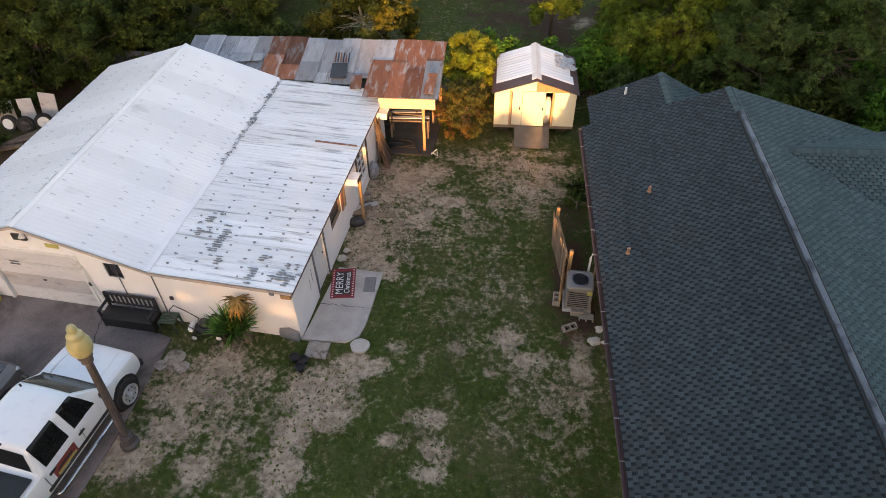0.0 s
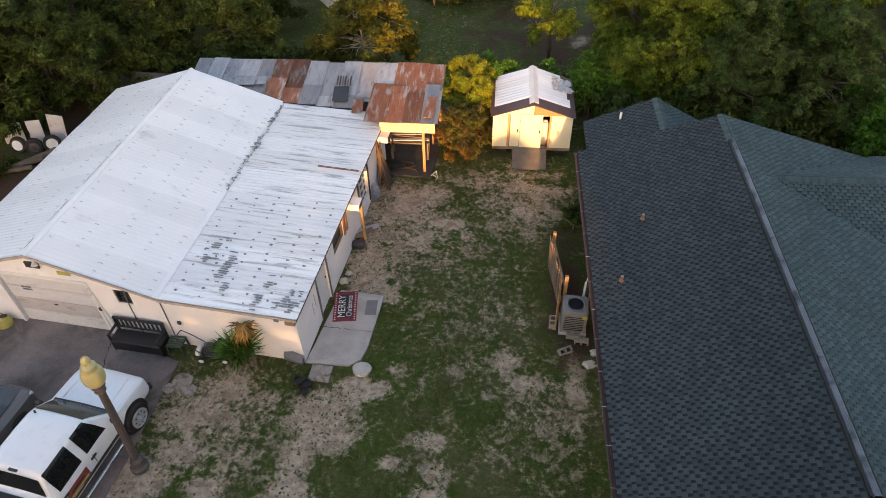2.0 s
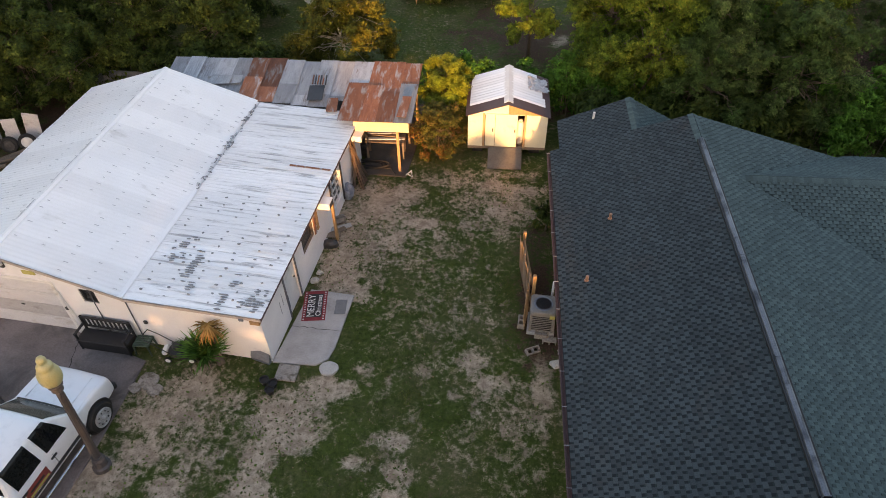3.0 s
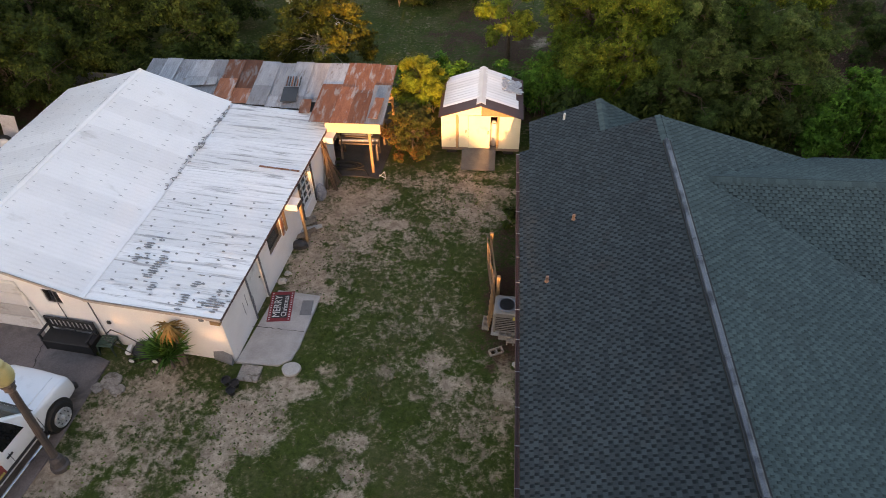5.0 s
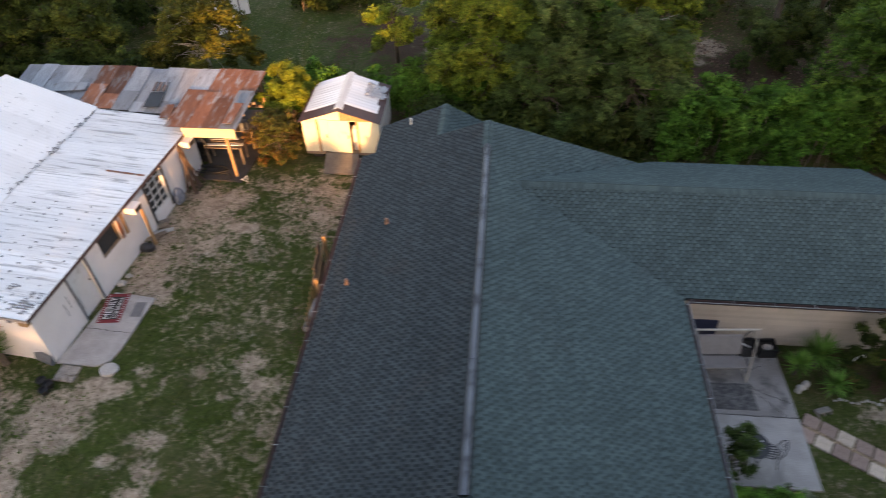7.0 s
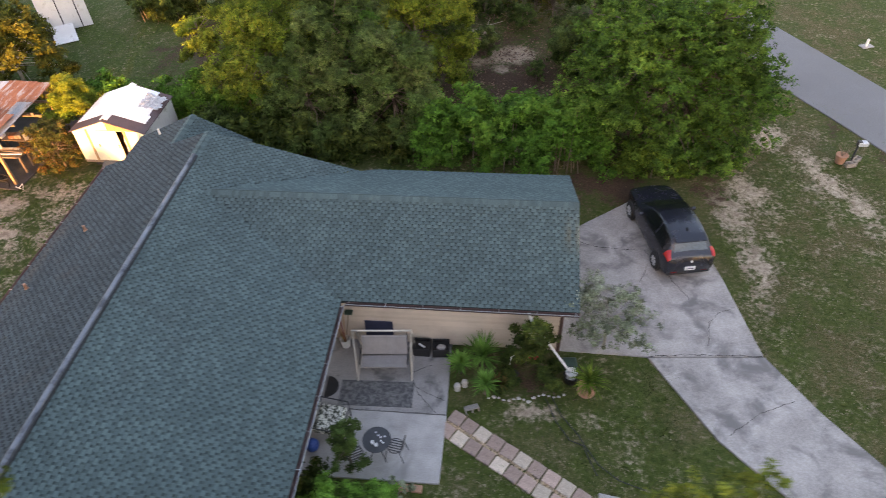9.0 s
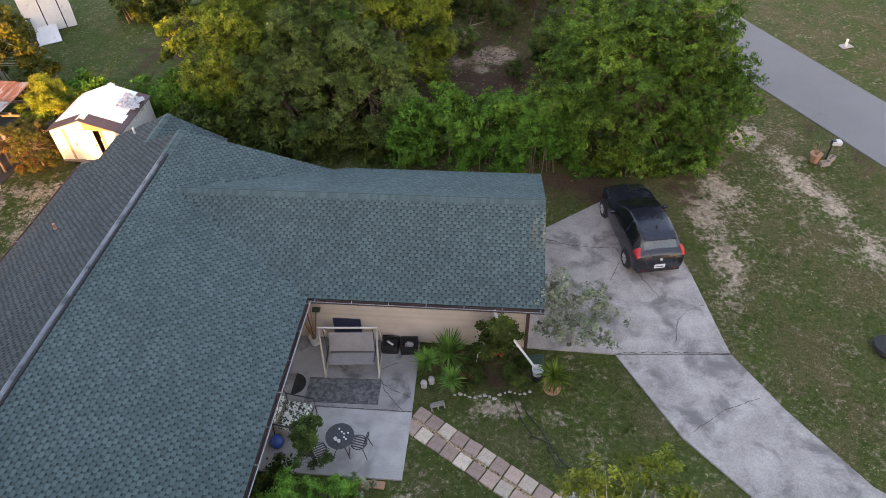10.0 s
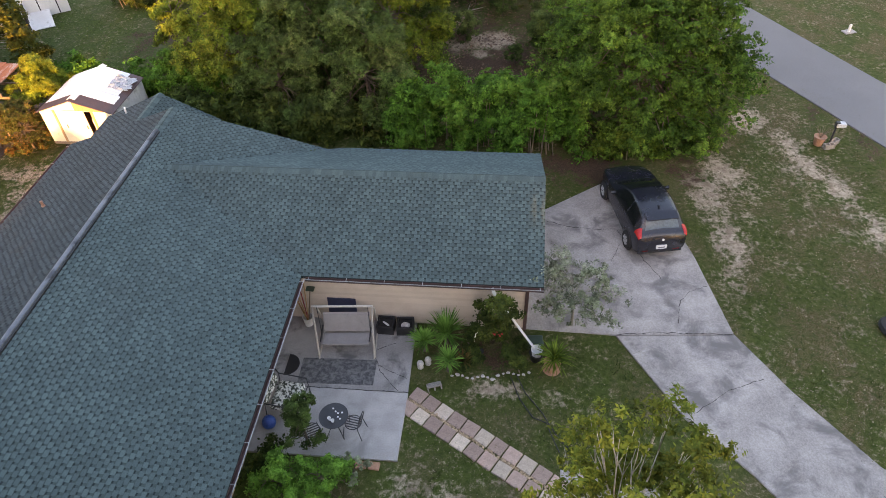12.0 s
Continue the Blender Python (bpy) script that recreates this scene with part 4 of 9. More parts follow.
for k in range(2):
    part("notice", Geo().box((-8.38, 0.172, 1.55 - 0.1 * k), (-8.08, 0.178, 1.61 - 0.1 * k)), "grey_metal", door, "dark lettering bar on the door")
for x0, x1, z0, z1 in ((GD0 - 0.09, GD0, 0, GDZ + 0.1), (GD1, GD1 + 0.09, 0, GDZ + 0.1), (GD0, GD1, GDZ, GDZ + 0.1)):
    part("door_trim", Geo().box((x0, 0.085, z0), (x1, 0.13, z1), bevel=0.006), "white_paint", workshop)


def window(y_or_x, along, a0, a1, z0, z1, cols, rows, front, label, depth=0.1):
    """A framed window in the east wall (along='y') or the front wall (along='x')."""
    fr = []
    w = 0.05
    boxes = [((a0, z0), (a0 + w, z1)), ((a1 - w, z0), (a1, z1)), ((a0 + w, z0), (a1 - w, z0 + w)), ((a0 + w, z1 - w), (a1 - w, z1))]
    for c in range(1, cols):
        a = a0 + (a1 - a0) * c / cols
        boxes.append(((a - 0.014, z0 + w), (a + 0.014, z1 - w)))
    for r in range(1, rows):
        z = z0 + (z1 - z0) * r / rows
        boxes.append(((a0 + w, z - 0.014), (a1 - w, z + 0.014)))

    def bx(lo, hi, d0, d1):
        if along == "y":
            return Geo().box((y_or_x - d1, lo[0], lo[1]), (y_or_x - d0, hi[0], hi[1]))
        return Geo().box((lo[0], y_or_x + d0, lo[1]), (hi[0], y_or_x + d1, hi[1]))

    win = part("window", bx((a0, z0), (a1, z1), depth, depth + 0.01), "glass_dark", workshop, label)
    for i, (lo, hi) in enumerate(boxes):
        d = 0.0 if i < 4 else 0.03
        part("window_frame" if i < 4 else "glazing_bar", bx(lo, hi, depth - 0.07 + d, depth - 0.002), front, win)
    return win


window(0.12, "x", WX0, WX1, WZ0, WZ1, 2, 1, "dark_metal", "small dark window with a dark frame")
window(-0.1, "y", 3.35, 4.35, 1.02, 1.80, 1, 1, "old_wood", "grey boarded window beside red shutters")
for y0 in (4.36, 4.58):
    part("shutter", Geo().box((-0.1, y0, 0.98), (-0.065, y0 + 0.15, 1.86), bevel=0.006), "rust" if y0 < 4.5 else "wood", workshop, "reddish timber shutter")
window(-0.1, "y", 6.1, 7.2, 0.42, 1.85, 3, 5, "white_paint", "tall white glazed window with many small panes")
for y0 in (6.02, 7.2):
    part("window_post", Geo().box((-0.1, y0, 0.1), (-0.06, y0 + 0.08, 1.9), bevel=0.006), "dark_metal", workshop)
d = part("door", Geo().box((-0.2, 1.77, 0.02), (-0.15, 2.60, 1.93), bevel=0.006), "white_paint", workshop, "plain white door")
part("door_handle", Geo().lathe([(0.0, 0), (0.03, 0), (0.03, 0.03), (0.0, 0.04)], 8), "dark_metal", d, m=pose(-0.15, 2.5, 1.0, 0, 90, 0))
for y0, y1 in ((1.69, 1.75), (2.62, 2.68)):
    part("door_trim", Geo().box((-0.1, y0, 0.0), (-0.07, y1, 1.95)), "grey_metal", workshop)
for y0, x in ((4.86, 0.12), (8.6, 0.12)):
    b = part("awning_box", Geo().box((-0.1, y0, 1.62), (0.32, y0 + 0.42, 1.86), bevel=0.015), "white_paint", workshop, "boxed-in window air conditioner")
    part("grille", Geo().box((0.32, y0 + 0.05, 1.66), (0.332, y0 + 0.37, 1.82)), "dark_metal", b)
part("prop_post", Geo().box((0.22, 5.18, 0.0), (0.31, 5.27, 1.64), bevel=0.008), "wood", workshop, "bare timber prop")
for z, w in ((0.42, 0.9), (0.72, 0.35), (0.86, 0.55)):
    part("wall_crack", Geo().box((-0.1, 0.9 + w, z), (-0.096, 0.92 + w, z + 0.5)), "grey_metal", workshop)
# fittings on the front
part("flood_lamp", Geo().lathe([(0.0, 0), (0.05, 0.0), (0.09, 0.1), (0.085, 0.11), (0.0, 0.1)], 10), "white_paint", workshop, "white twin flood lamp", m=pose(-7.25, 0.05, 2.86, 120, 0, 30))
part("gable_vent", Geo().box((-7.62, 0.06, 2.60), (-7.22, 0.115, 2.80)), "dark_metal", workshop, "dark louvred vent")
part("sign", Geo().box((-6.75, 0.07, 2.44), (-6.36, 0.10, 2.58), bevel=0.01), "yellow", workshop, "small faded yellow sign")
part("conduit", Geo().tube([(-5.0, 0.10, 0.2), (-5.0, 0.10, 1.5), (-4.92, 0.10, 2.3)], 0.014, 6), "grey_metal", workshop)
part("conduit", Geo().tube([(-3.98, 0.10, 0.1), (-3.98, 0.10, 1.95)], 0.016, 6), "grey_metal", workshop)
part("downspout", Geo().tube([(-6.0, 0.09, 1.85), (-5.95, 0.09, 1.2), (-5.8, 0.09, 0.1)], 0.03, 8), "white_paint", workshop)
part("outlet_box", Geo().box((-6.06, 0.06, 1.08), (-5.96, 0.12, 1.2), bevel=0.01), "dark_metal", workshop)
part("outlet_box", Geo().box((-3.7, 0.06, 0.95), (-3.6, 0.12, 1.06), bevel=0.01), "dark_metal", workshop)
part("rafter_end", Geo().box((-0.34, -0.02, 1.72), (-0.06, 0.13, 1.86), bevel=0.01), "wood", workshop, "exposed broken rafter end")
part("meter_lamp", Geo().box((-0.62, -0.06, 1.84), (-0.48, 0.0, 1.94), bevel=0.02), "grey_metal", workshop)


# ---- concrete, road, path ----
slab("driveway", [(-9.6, 4.2), (-4.15, 4.2), (-3.72, 7.3), (-3.5, 10.35), (-4.05, 10.55), (-4.0, 11.4), (-10.2, 12.05), (-13.0, 9.0)], 0.015, "drive_concrete", "dark stained concrete driveway before the garage", "driveway")
slab("doorstep_slab", [(0.12, 10.55), (1.35, 10.52), (1.68, 10.75), (1.80, 11.2), (2.0, 13.2), (0.62, 13.35), (0.25, 11.2)], 0.04, "pale_concrete", "pale concrete slab beside the workshop wall", "pavement")
slab("carport_floor", [(1.35, 19.3), (2.9, 19.2), (3.4, 24.2), (-6.2, 24.4), (-6.2, 21.3), (1.2, 20.4)], 0.02, "dark_floor", "dark floor under the open carport", "floor")
slab("patio", [(16.92, 10.27), (20.76, 10.27), (20.72, 12.72), (16.92, 12.72)], 0.03, "patio_concrete", "grey stained concrete patio against the house", "patio")
slab("patio", [(16.92, 8.25), (20.75, 8.27), (20.77, 10.255), (16.92, 10.255)], 0.035, "pale_concrete", "pale smooth concrete patio slab", "patio")
slab("driveway", [(23.9, 12.72), (26.45, 12.66), (29.85, 12.9), (29.3, 16.1), (28.2, 20.6), (26.85, 19.9), (24.0, 17.7)], 0.022, "concrete", "cracked pale concrete driveway under the parked car", "driveway")
slab("driveway", [(26.5, 12.64), (28.0, 10.03), (29.36, 8.56), (31.6, 5.5), (37.0, 5.5), (32.43, 9.0), (30.9, 11.1), (29.87, 12.88)], 0.018, "concrete", "pale concrete driveway running to the street", "driveway")
slab("road", [(46.0, 6.9), (37.6, 22.6), (36.15, 25.3), (34.67, 28.0), (33.0, 31.2), (31.0, 36.0), (28.5, 45.0), (25.6, 60.0), (30.0, 60.0), (32.9, 45.0), (34.4, 38.0), (35.6, 35.0), (37.55, 31.1), (39.2, 27.8), (50.4, 8.0)], 0.02, "asphalt", "grey asphalt street with grass verges", "road")
slab("front_walk", [(24.72, 7.2), (30.0, 6.6), (30.0, 7.5), (24.75, 8.35)], 0.02, "concrete", "pale concrete front walk", "pavement")


def crack(name, pts, z, width, parent_label="thin dark crack in the concrete"):
    """A wandering crack: a low dark ribbon along the given turns."""
    rng = np.random.default_rng(len(pts) + int(10 * abs(pts[0][0])))
    line = []
    for (xa, ya), (xb, yb) in zip(pts[:-1], pts[1:]):
        n = max(2, int(math.hypot(xb - xa, yb - ya) / 0.12))
        line += [(xa + (xb - xa) * i / n + rng.normal() * 0.015, ya + (yb - ya) * i / n + rng.normal() * 0.015) for i in range(n)]
    line.append(pts[-1])
    g = Geo()
    for (xa, ya), (xb, yb) in zip(line[:-1], line[1:]):
        d = Vector((xb - xa, yb - ya, 0)).normalized()
        s = Vector((-d.y, d.x, 0)) * width * rng.uniform(0.25, 0.8)
        g.put([(xa - s.x, ya - s.y, z), (xb - s.x, yb - s.y, z), (xb + s.x, yb + s.y, z), (xa + s.x, ya + s.y, z)], [(0, 1, 2, 3)])
    return tagged(part(name, g, "dark_void"), parent_label, "crack", kind="structure")


crack("crack", [(24.6, 17.55), (25.3, 17.3), (26.2, 17.2), (26.9, 17.25)], 0.026, 0.016)
crack("crack", [(26.95, 17.2), (27.4, 16.5), (27.8, 15.6), (28.1, 15.0)], 0.028, 0.014)
crack("crack", [(26.6, 15.6), (27.0, 16.5)], 0.028, 0.012)
crack("crack", [(28.35, 13.2), (28.5, 14.0), (28.9, 14.5), (29.45, 14.75)], 0.028, 0.014)
crack("crack", [(28.3, 10.2), (29.2, 10.9), (30.3, 11.4)], 0.024, 0.012)
crack("joint", [(26.5, 12.66), (27.6, 12.8), (28.8, 12.86), (29.8, 12.9)], 0.026, 0.02, "dark joint between two pours of concrete")
crack("joint", [(0.23, 11.86), (1.0, 11.82), (1.82, 11.76)], 0.046, 0.014, "dark joint across the slab")
crack("crack", [(20.5, 10.3), (19.9, 10.9), (19.6, 11.6), (20.2, 11.9)], 0.034, 0.012)
crack("crack", [(20.7, 10.7), (20.2, 10.9), (19.7, 11.2)], 0.034, 0.012)
crack("joint", [(16.92, 10.262), (20.77, 10.262)], 0.037, 0.014, "dark joint between the patio slabs")
crack("joint", [(-5.75, 10.9), (-5.5, 9.4), (-5.6, 7.9), (-5.7, 5.0)], 0.021, 0.016, "dark joint along the driveway")


# ---- carport with rusty sheets ----
carport = thing("carport", "open carport with a patched rusty corrugated roof on timber posts", "carport", pose(0, 0, 0))


def carport_roof():
    rng = np.random.default_rng(8)
    zf, zb = 2.30, 2.42
    x = 3.2
    yb = 23.35
    i = 0
    while x > -6.2:
        w = rng.uniform(0.58, 0.72)
        front = 19.28 if x > 1.25 else 20.37 + 0.105 * (1.25 - x)
        # sheets lie in two rows, the back one under the front one
        mid = max(21.3, front + 0.9) + rng.uniform(-0.5, 0.4)
        for y0, y1, lift in ((front, mid + 0.12, 0.02), (mid, yb + rng.uniform(-0.1, 0.1), 0.0)):
            hole = (0.45 < x < 1.1 and lift == 0.02)
            if hole:
                y0 = y0 + 0.75
            rusty = (1.1 < x < 2.75 and lift > 0) or (1.9 < x < 3.3 and lift == 0) or (-3.2 < x < -1.7) or (0.0 < x < 0.45 and lift > 0)
            me_m = "rust" if rusty else "galv"
            n = 18
            vs, fs = [], []
            drop = 0.0 if x > 1.25 else 0.3
            za, zc = (zf + (zb - zf) * (q - 19.3) / 4 + lift - drop * max(0.0, (23.3 - q) / 2.9) for q in (y0, y1))
            skew = rng.uniform(-0.02, 0.02)
            for k in range(4):
                f = k / 3
                for j in range(n + 1):
                    xx = x - w * 1.06 * j / n
                    vs.append((xx + skew * f, y0 + f * (y1 - y0), za + f * (zc - za) + 0.018 * math.cos(xx / 0.09 * 2 * math.pi) + rng.uniform(-0.002, 0.002) + lift * 0.3 + 0.018 * (i % 2)))
            for k in range(3):
                for j in range(n):
                    a = k * (n + 1) + j
                    fs.append((a, a + n + 1, a + n + 2, a + 1))
            part("roof_sheet", quick_mesh("roof_sheet", vs, fs, True), me_m, carport, "rusted corrugated sheet" if rusty else "dull galvanized corrugated sheet")
        x -= w
        i += 1
    # loose patches
    for px, py, w, l, m_, a in ((-0.62, 21.2, 0.58, 0.9, "dark_metal", 4), (2.86, 20.15, 0.34, 1.3, "rust", -3), (0.12, 20.55, 0.4, 0.8, "rust", 6), (-4.4, 21.8, 1.5, 0.5, "galv", 8)):
        part("roof_sheet", Geo().box((-w / 2, -l / 2, 0), (w / 2, l / 2, 0.012)), m_, carport, "loose patch of sheet metal", m=pose(px, py, 2.42 + 0.03 * (py - 19.3) - (0.0 if px > 1.25 else 0.3 * (23.3 - py) / 2.9), 1.7 if px > 1.25 else 6.0, 0, a))


carport_roof()
for k in range(6):
    part("roof_rib", Geo().tube([(-0.84 + 0.1 * k, 21.66, 2.36), (-0.88 + 0.1 * k, 22.2, 2.43)], 0.028, 6), "dark_metal" if k % 2 else "rust", carport, "dark rib of a translucent patch")
part("beam", Geo().box((1.1, 19.4, 1.84), (3.08, 19.46, 2.24), bevel=0.008), "pale_wood", carport, "broad pale timber fascia beam")
for x, y in ((2.64, 19.55), (2.95, 23.0), (-1.6, 23.0), (-5.6, 22.8)):
    part("post", Geo().box((-0.05, -0.05, -0.05), (0.05, 0.05, 2.3), bevel=0.008), "wood", carport, "timber post", m=pose(x, y, 0))
for y in (20.4, 21.6, 22.9):
    part("rafter", Geo().box((1.3 if y < 20.5 else -6.0, y, 2.16 if y < 20.5 else 1.9 + 0.17 * (y - 21.6)), (3.15, y + 0.05, 2.28 if y < 20.5 else 2.02 + 0.17 * (y - 21.6))), "old_wood", carport)
for z in (0.9, 1.6):
    part("rail", Geo().box((-5.6, 23.0, z), (3.0, 23.04, z + 0.12)), "old_wood", carport)

# clutter under the carport
bench2 = thing("workbench", "dark timber workbench piled with boards under the carport", "workbench", pose(2.0, 20.55, 0.02))
part("benchtop", Geo().box((-0.75, -0.3, 0.72), (0.75, 0.3, 0.78), bevel=0.01), "old_wood", bench2)
for x in (-0.68, 0.68):
    for y in (-0.24, 0.24):
        part("leg", Geo().box((x - 0.04, y - 0.04, 0), (x + 0.04, y + 0.04, 0.72)), "old_wood", bench2)
for k, (x, y, a, l, mm) in enumerate(((0.0, -0.1, 3, 1.5, "white_paint"), (0.1, 0.08, -5, 1.3, "old_wood"), (-0.1, 0.2, 2, 1.2, "galv"))):
    tagged(part("board", Geo().box((-l / 2, -0.06, 0), (l / 2, 0.06, 0.03), bevel=0.004), mm, None, "", pose(2.0 + x, 20.55 + y, 0.80 + 0.032 * k, 0, 0, a)), "loose board lying on the workbench", "board", "boards on the bench")
bin_ = thing("storage_bin", "dark plastic bin standing under the carport", "bin", pose(0.6, 20.9, 0.02, 0, 0, 12))
part("tub", Geo().loft([[(-0.25, -0.2, 0), (0.25, -0.2, 0), (0.25, 0.2, 0), (-0.25, 0.2, 0)], [(-0.3, -0.25, 0.6), (0.3, -0.25, 0.6), (0.3, 0.25, 0.6), (-0.3, 0.25, 0.6)]]), "black", bin_)
part("lid", Geo().box((-0.32, -0.27, 0.6), (0.32, 0.27, 0.66), bevel=0.015), "dark_metal", bin_)
tagged(part("hose_coil", Geo().tube([(1.0 + 0.38 * math.cos(a), 20.25 + 0.05 * math.sin(3 * a), 0.75 + 0.38 * math.sin(a) + 0.01 * a) for a in np.linspace(0, 19, 70)], 0.02, 6), "black"), "coiled black hose hanging under the carport", "hose")

# ---- garden shed ----
shed = thing("garden_shed", "cream metal garden shed with a patched white roof and half-open door", "shed", pose(0, 0, 0))
SX0, SX1, SY0, SY1, SZ0 = 5.13, 8.08, 20.78, 23.4, 0.42
SXR, SZE, SZR = 6.6, 1.82, 2.32
DX0, DX1, DZ1 = 5.72, 7.30, 1.88
def sw(x0, x1, z0, z1, y0=SY0, y1=SY0 + 0.05):
    part("wall", Geo().box((x0, y0, z0), (x1, y1, z1)), "cream", shed)


sw(SX0, DX0, SZ0, SZE)
sw(DX1, SX1, SZ0, SZE)
part("wall", Geo().box((SX0, SY0 + 0.05, SZ0), (SX0 + 0.05, SY1, SZE)), "cream", shed)
part("wall", Geo().box((SX1 - 0.05, SY0 + 0.05, SZ0), (SX1, SY1, SZE)), "white_paint", shed, "pale ribbed side wall")
part("wall", Geo().box((SX0 + 0.05, SY1 - 0.05, SZ0), (SX1 - 0.05, SY1, SZE)), "cream", shed)
for yy in np.arange(SY0 + 0.15, SY1 - 0.1, 0.2):
    part("wall_rib", Geo().box((SX1, yy, SZ0), (SX1 + 0.012, yy + 0.05, SZE - 0.02)), "white_paint", shed)
part("gable", Geo().loft([[(SX0, y, SZE), (SX1, y, SZE), (SXR, y, SZR - 0.03)] for y in (SY0, SY0 + 0.05)]), "cream", shed)
part("gable", Geo().loft([[(SX0, y, SZE), (SX1, y, SZE), (SXR, y, SZR - 0.03)] for y in (SY1 - 0.05, SY1)]), "cream", shed)
part("header_board", Geo().loft([[(6.62, y, 1.87), (8.02, y, 1.83), (6.62, y, 2.24)] for y in (SY0 - 0.025, SY0 - 0.003)]), "wood", shed, "bare orange timber panel filling half the gable")
part("floor", Geo().box((SX0, SY0, SZ0 - 0.12), (SX1, SY1, SZ0 - 0.004)), "old_wood", shed)
for x, w, y, a in ((5.78, 0.36, SY0 - 0.03, 0), (6.15, 0.82, SY0 - 0.06, 0)):
    d = part("door", Geo().box((0, 0, SZ0 + 0.03), (w, 0.025, DZ1), bevel=0.006), "cream", shed, "cream sliding door leaf", m=pose(x, y, 0, 0, 0, a))
    part("door_handle", Geo().box((w - 0.1, -0.03, 1.1), (w - 0.06, 0.0, 1.25), bevel=0.008), "dark_metal", d)
part("door_jamb", Geo().box((5.68, SY0 - 0.035, SZ0), (5.76, SY0 - 0.003, DZ1)), "wood", shed, "brown door jamb")
part("door_jamb", Geo().box((7.22, SY0 - 0.035, SZ0), (7.30, SY0 - 0.003, DZ1)), "wood", shed, "brown door jamb")
# blocks take a near-black tone: the shade under the shed put into colour
for k in range(4):
    part("foundation_block", Geo().box((-0.2, -0.1, 0), (0.2, 0.1, 0.3), bevel=0.01), "dark_void", shed, m=pose(5.5 + k * 0.73, SY0 + 0.35, -0.02))
    part("foundation_block", Geo().box((-0.2, -0.1, 0), (0.2, 0.1, 0.3), bevel=0.01), "dark_void", shed, m=pose(5.5 + k * 0.73, SY1 - 0.35, -0.02))
srng = np.random.default_rng(21)
for s, xe in ((-1, SX0 - 0.09), (1, SX1 + 0.09)):
    ze = SZE - 0.03
    brown = part("roof", Geo().loft([[(xe, y, ze), (SXR, y, SZR), (SXR, y, SZR + 0.02), (xe, y, ze + 0.02)] for y in (SY0 - 0.12, SY1 + 0.08)]), "brown_metal", shed, "dark brown roof sheet")
    for i in range(4):
        y0 = SY0 + 0.46 + i * 0.535
        f = 0.08 if s < 0 else (0.12 + 0.06 * i)
        corrugated("roof_sheet", shed, (xe + (SXR - xe) * f, ze + (SZR - ze) * f + 0.03), (SXR, SZR + 0.03), y0, y0 + 0.53, 0.19, 0.015, "white_metal", srng, profile="trapezoid")
part("ridge_cap", Geo().loft([[(SXR - 0.17, y, SZR - 0.02), (SXR, y, SZR + 0.065), (SXR + 0.17, y, SZR - 0.02), (SXR + 0.16, y, SZR - 0.03), (SXR, y, SZR + 0.05), (SXR - 0.16, y, SZR - 0.03)] for y in (SY0 + 0.05, SY1 + 0.12)]), "white_paint", shed, "broad white ridge cap")
tagged(part("shed_ramp", Geo().loft([[(5.92, 20.72, 0.36), (7.2, 20.72, 0.36), (7.2, 20.72, 0.41), (5.92, 20.72, 0.41)], [(5.92, 19.92, -0.02), (7.2, 19.92, -0.02), (7.2, 19.92, 0.03), (5.92, 19.92, 0.03)]]), surface("grey_plywood", (0.10, 0.09, 0.08), (0.16, 0.145, 0.13), 3, 40, 0.9, relief=0.2)),
       "grey weathered plywood ramp up to the shed door", "ramp")
sack = thing("storage_sack", "tall pale sack standing in the shed doorway", "sack", pose(7.1, SY0 + 0.25, SZ0))
part("sack_body", Geo().loft([[(0.15 * k * math.cos(a) * (1 + 0.12 * math.sin(3 * a)), 0.12 * k * math.sin(a), z) for a in [2 * math.pi * i / 12 for i in range(12)]] for k, z in ((0.8, 0), (1.0, 0.25), (0.85, 0.6), (0.95, 0.85), (0.45, 1.08))]), "white_paint", sack, smooth=True)
part("sack_tie", Geo().lathe([(0.075, 0.98), (0.085, 1.0), (0.075, 1.02)], 10), "old_wood", sack)
# crumpled tarp on the roof corner
g = Geo()
n = 14
vs = []
for i in range(n):
    for j in range(n):
        x, y = 7.35 + 0.75 * i / (n - 1), 22.2 + 0.95 * j / (n - 1)
        z = SZR + (SZE - SZR) * (x - SXR) / (SX1 - SXR) + 0.06 + 0.13 * max(0, noise.noise((x * 5, y * 5, 3))) + 0.05 * noise.noise((x * 14, y * 14, 1))
        vs.append((x + 0.05 * srng.normal(), y + 0.05 * srng.normal(), z))
g.put(vs, [(i * n + j, (i + 1) * n + j, (i + 1) * n + j + 1, i * n + j + 1) for i in range(n - 1) for j in range(n - 1)])
tagged(part("tarp", g, surface("silver_tarp", (0.30, 0.31, 0.33), (0.55, 0.56, 0.58), 8, 40, 0.4)), "crumpled silver tarp on the shed roof", "tarp")


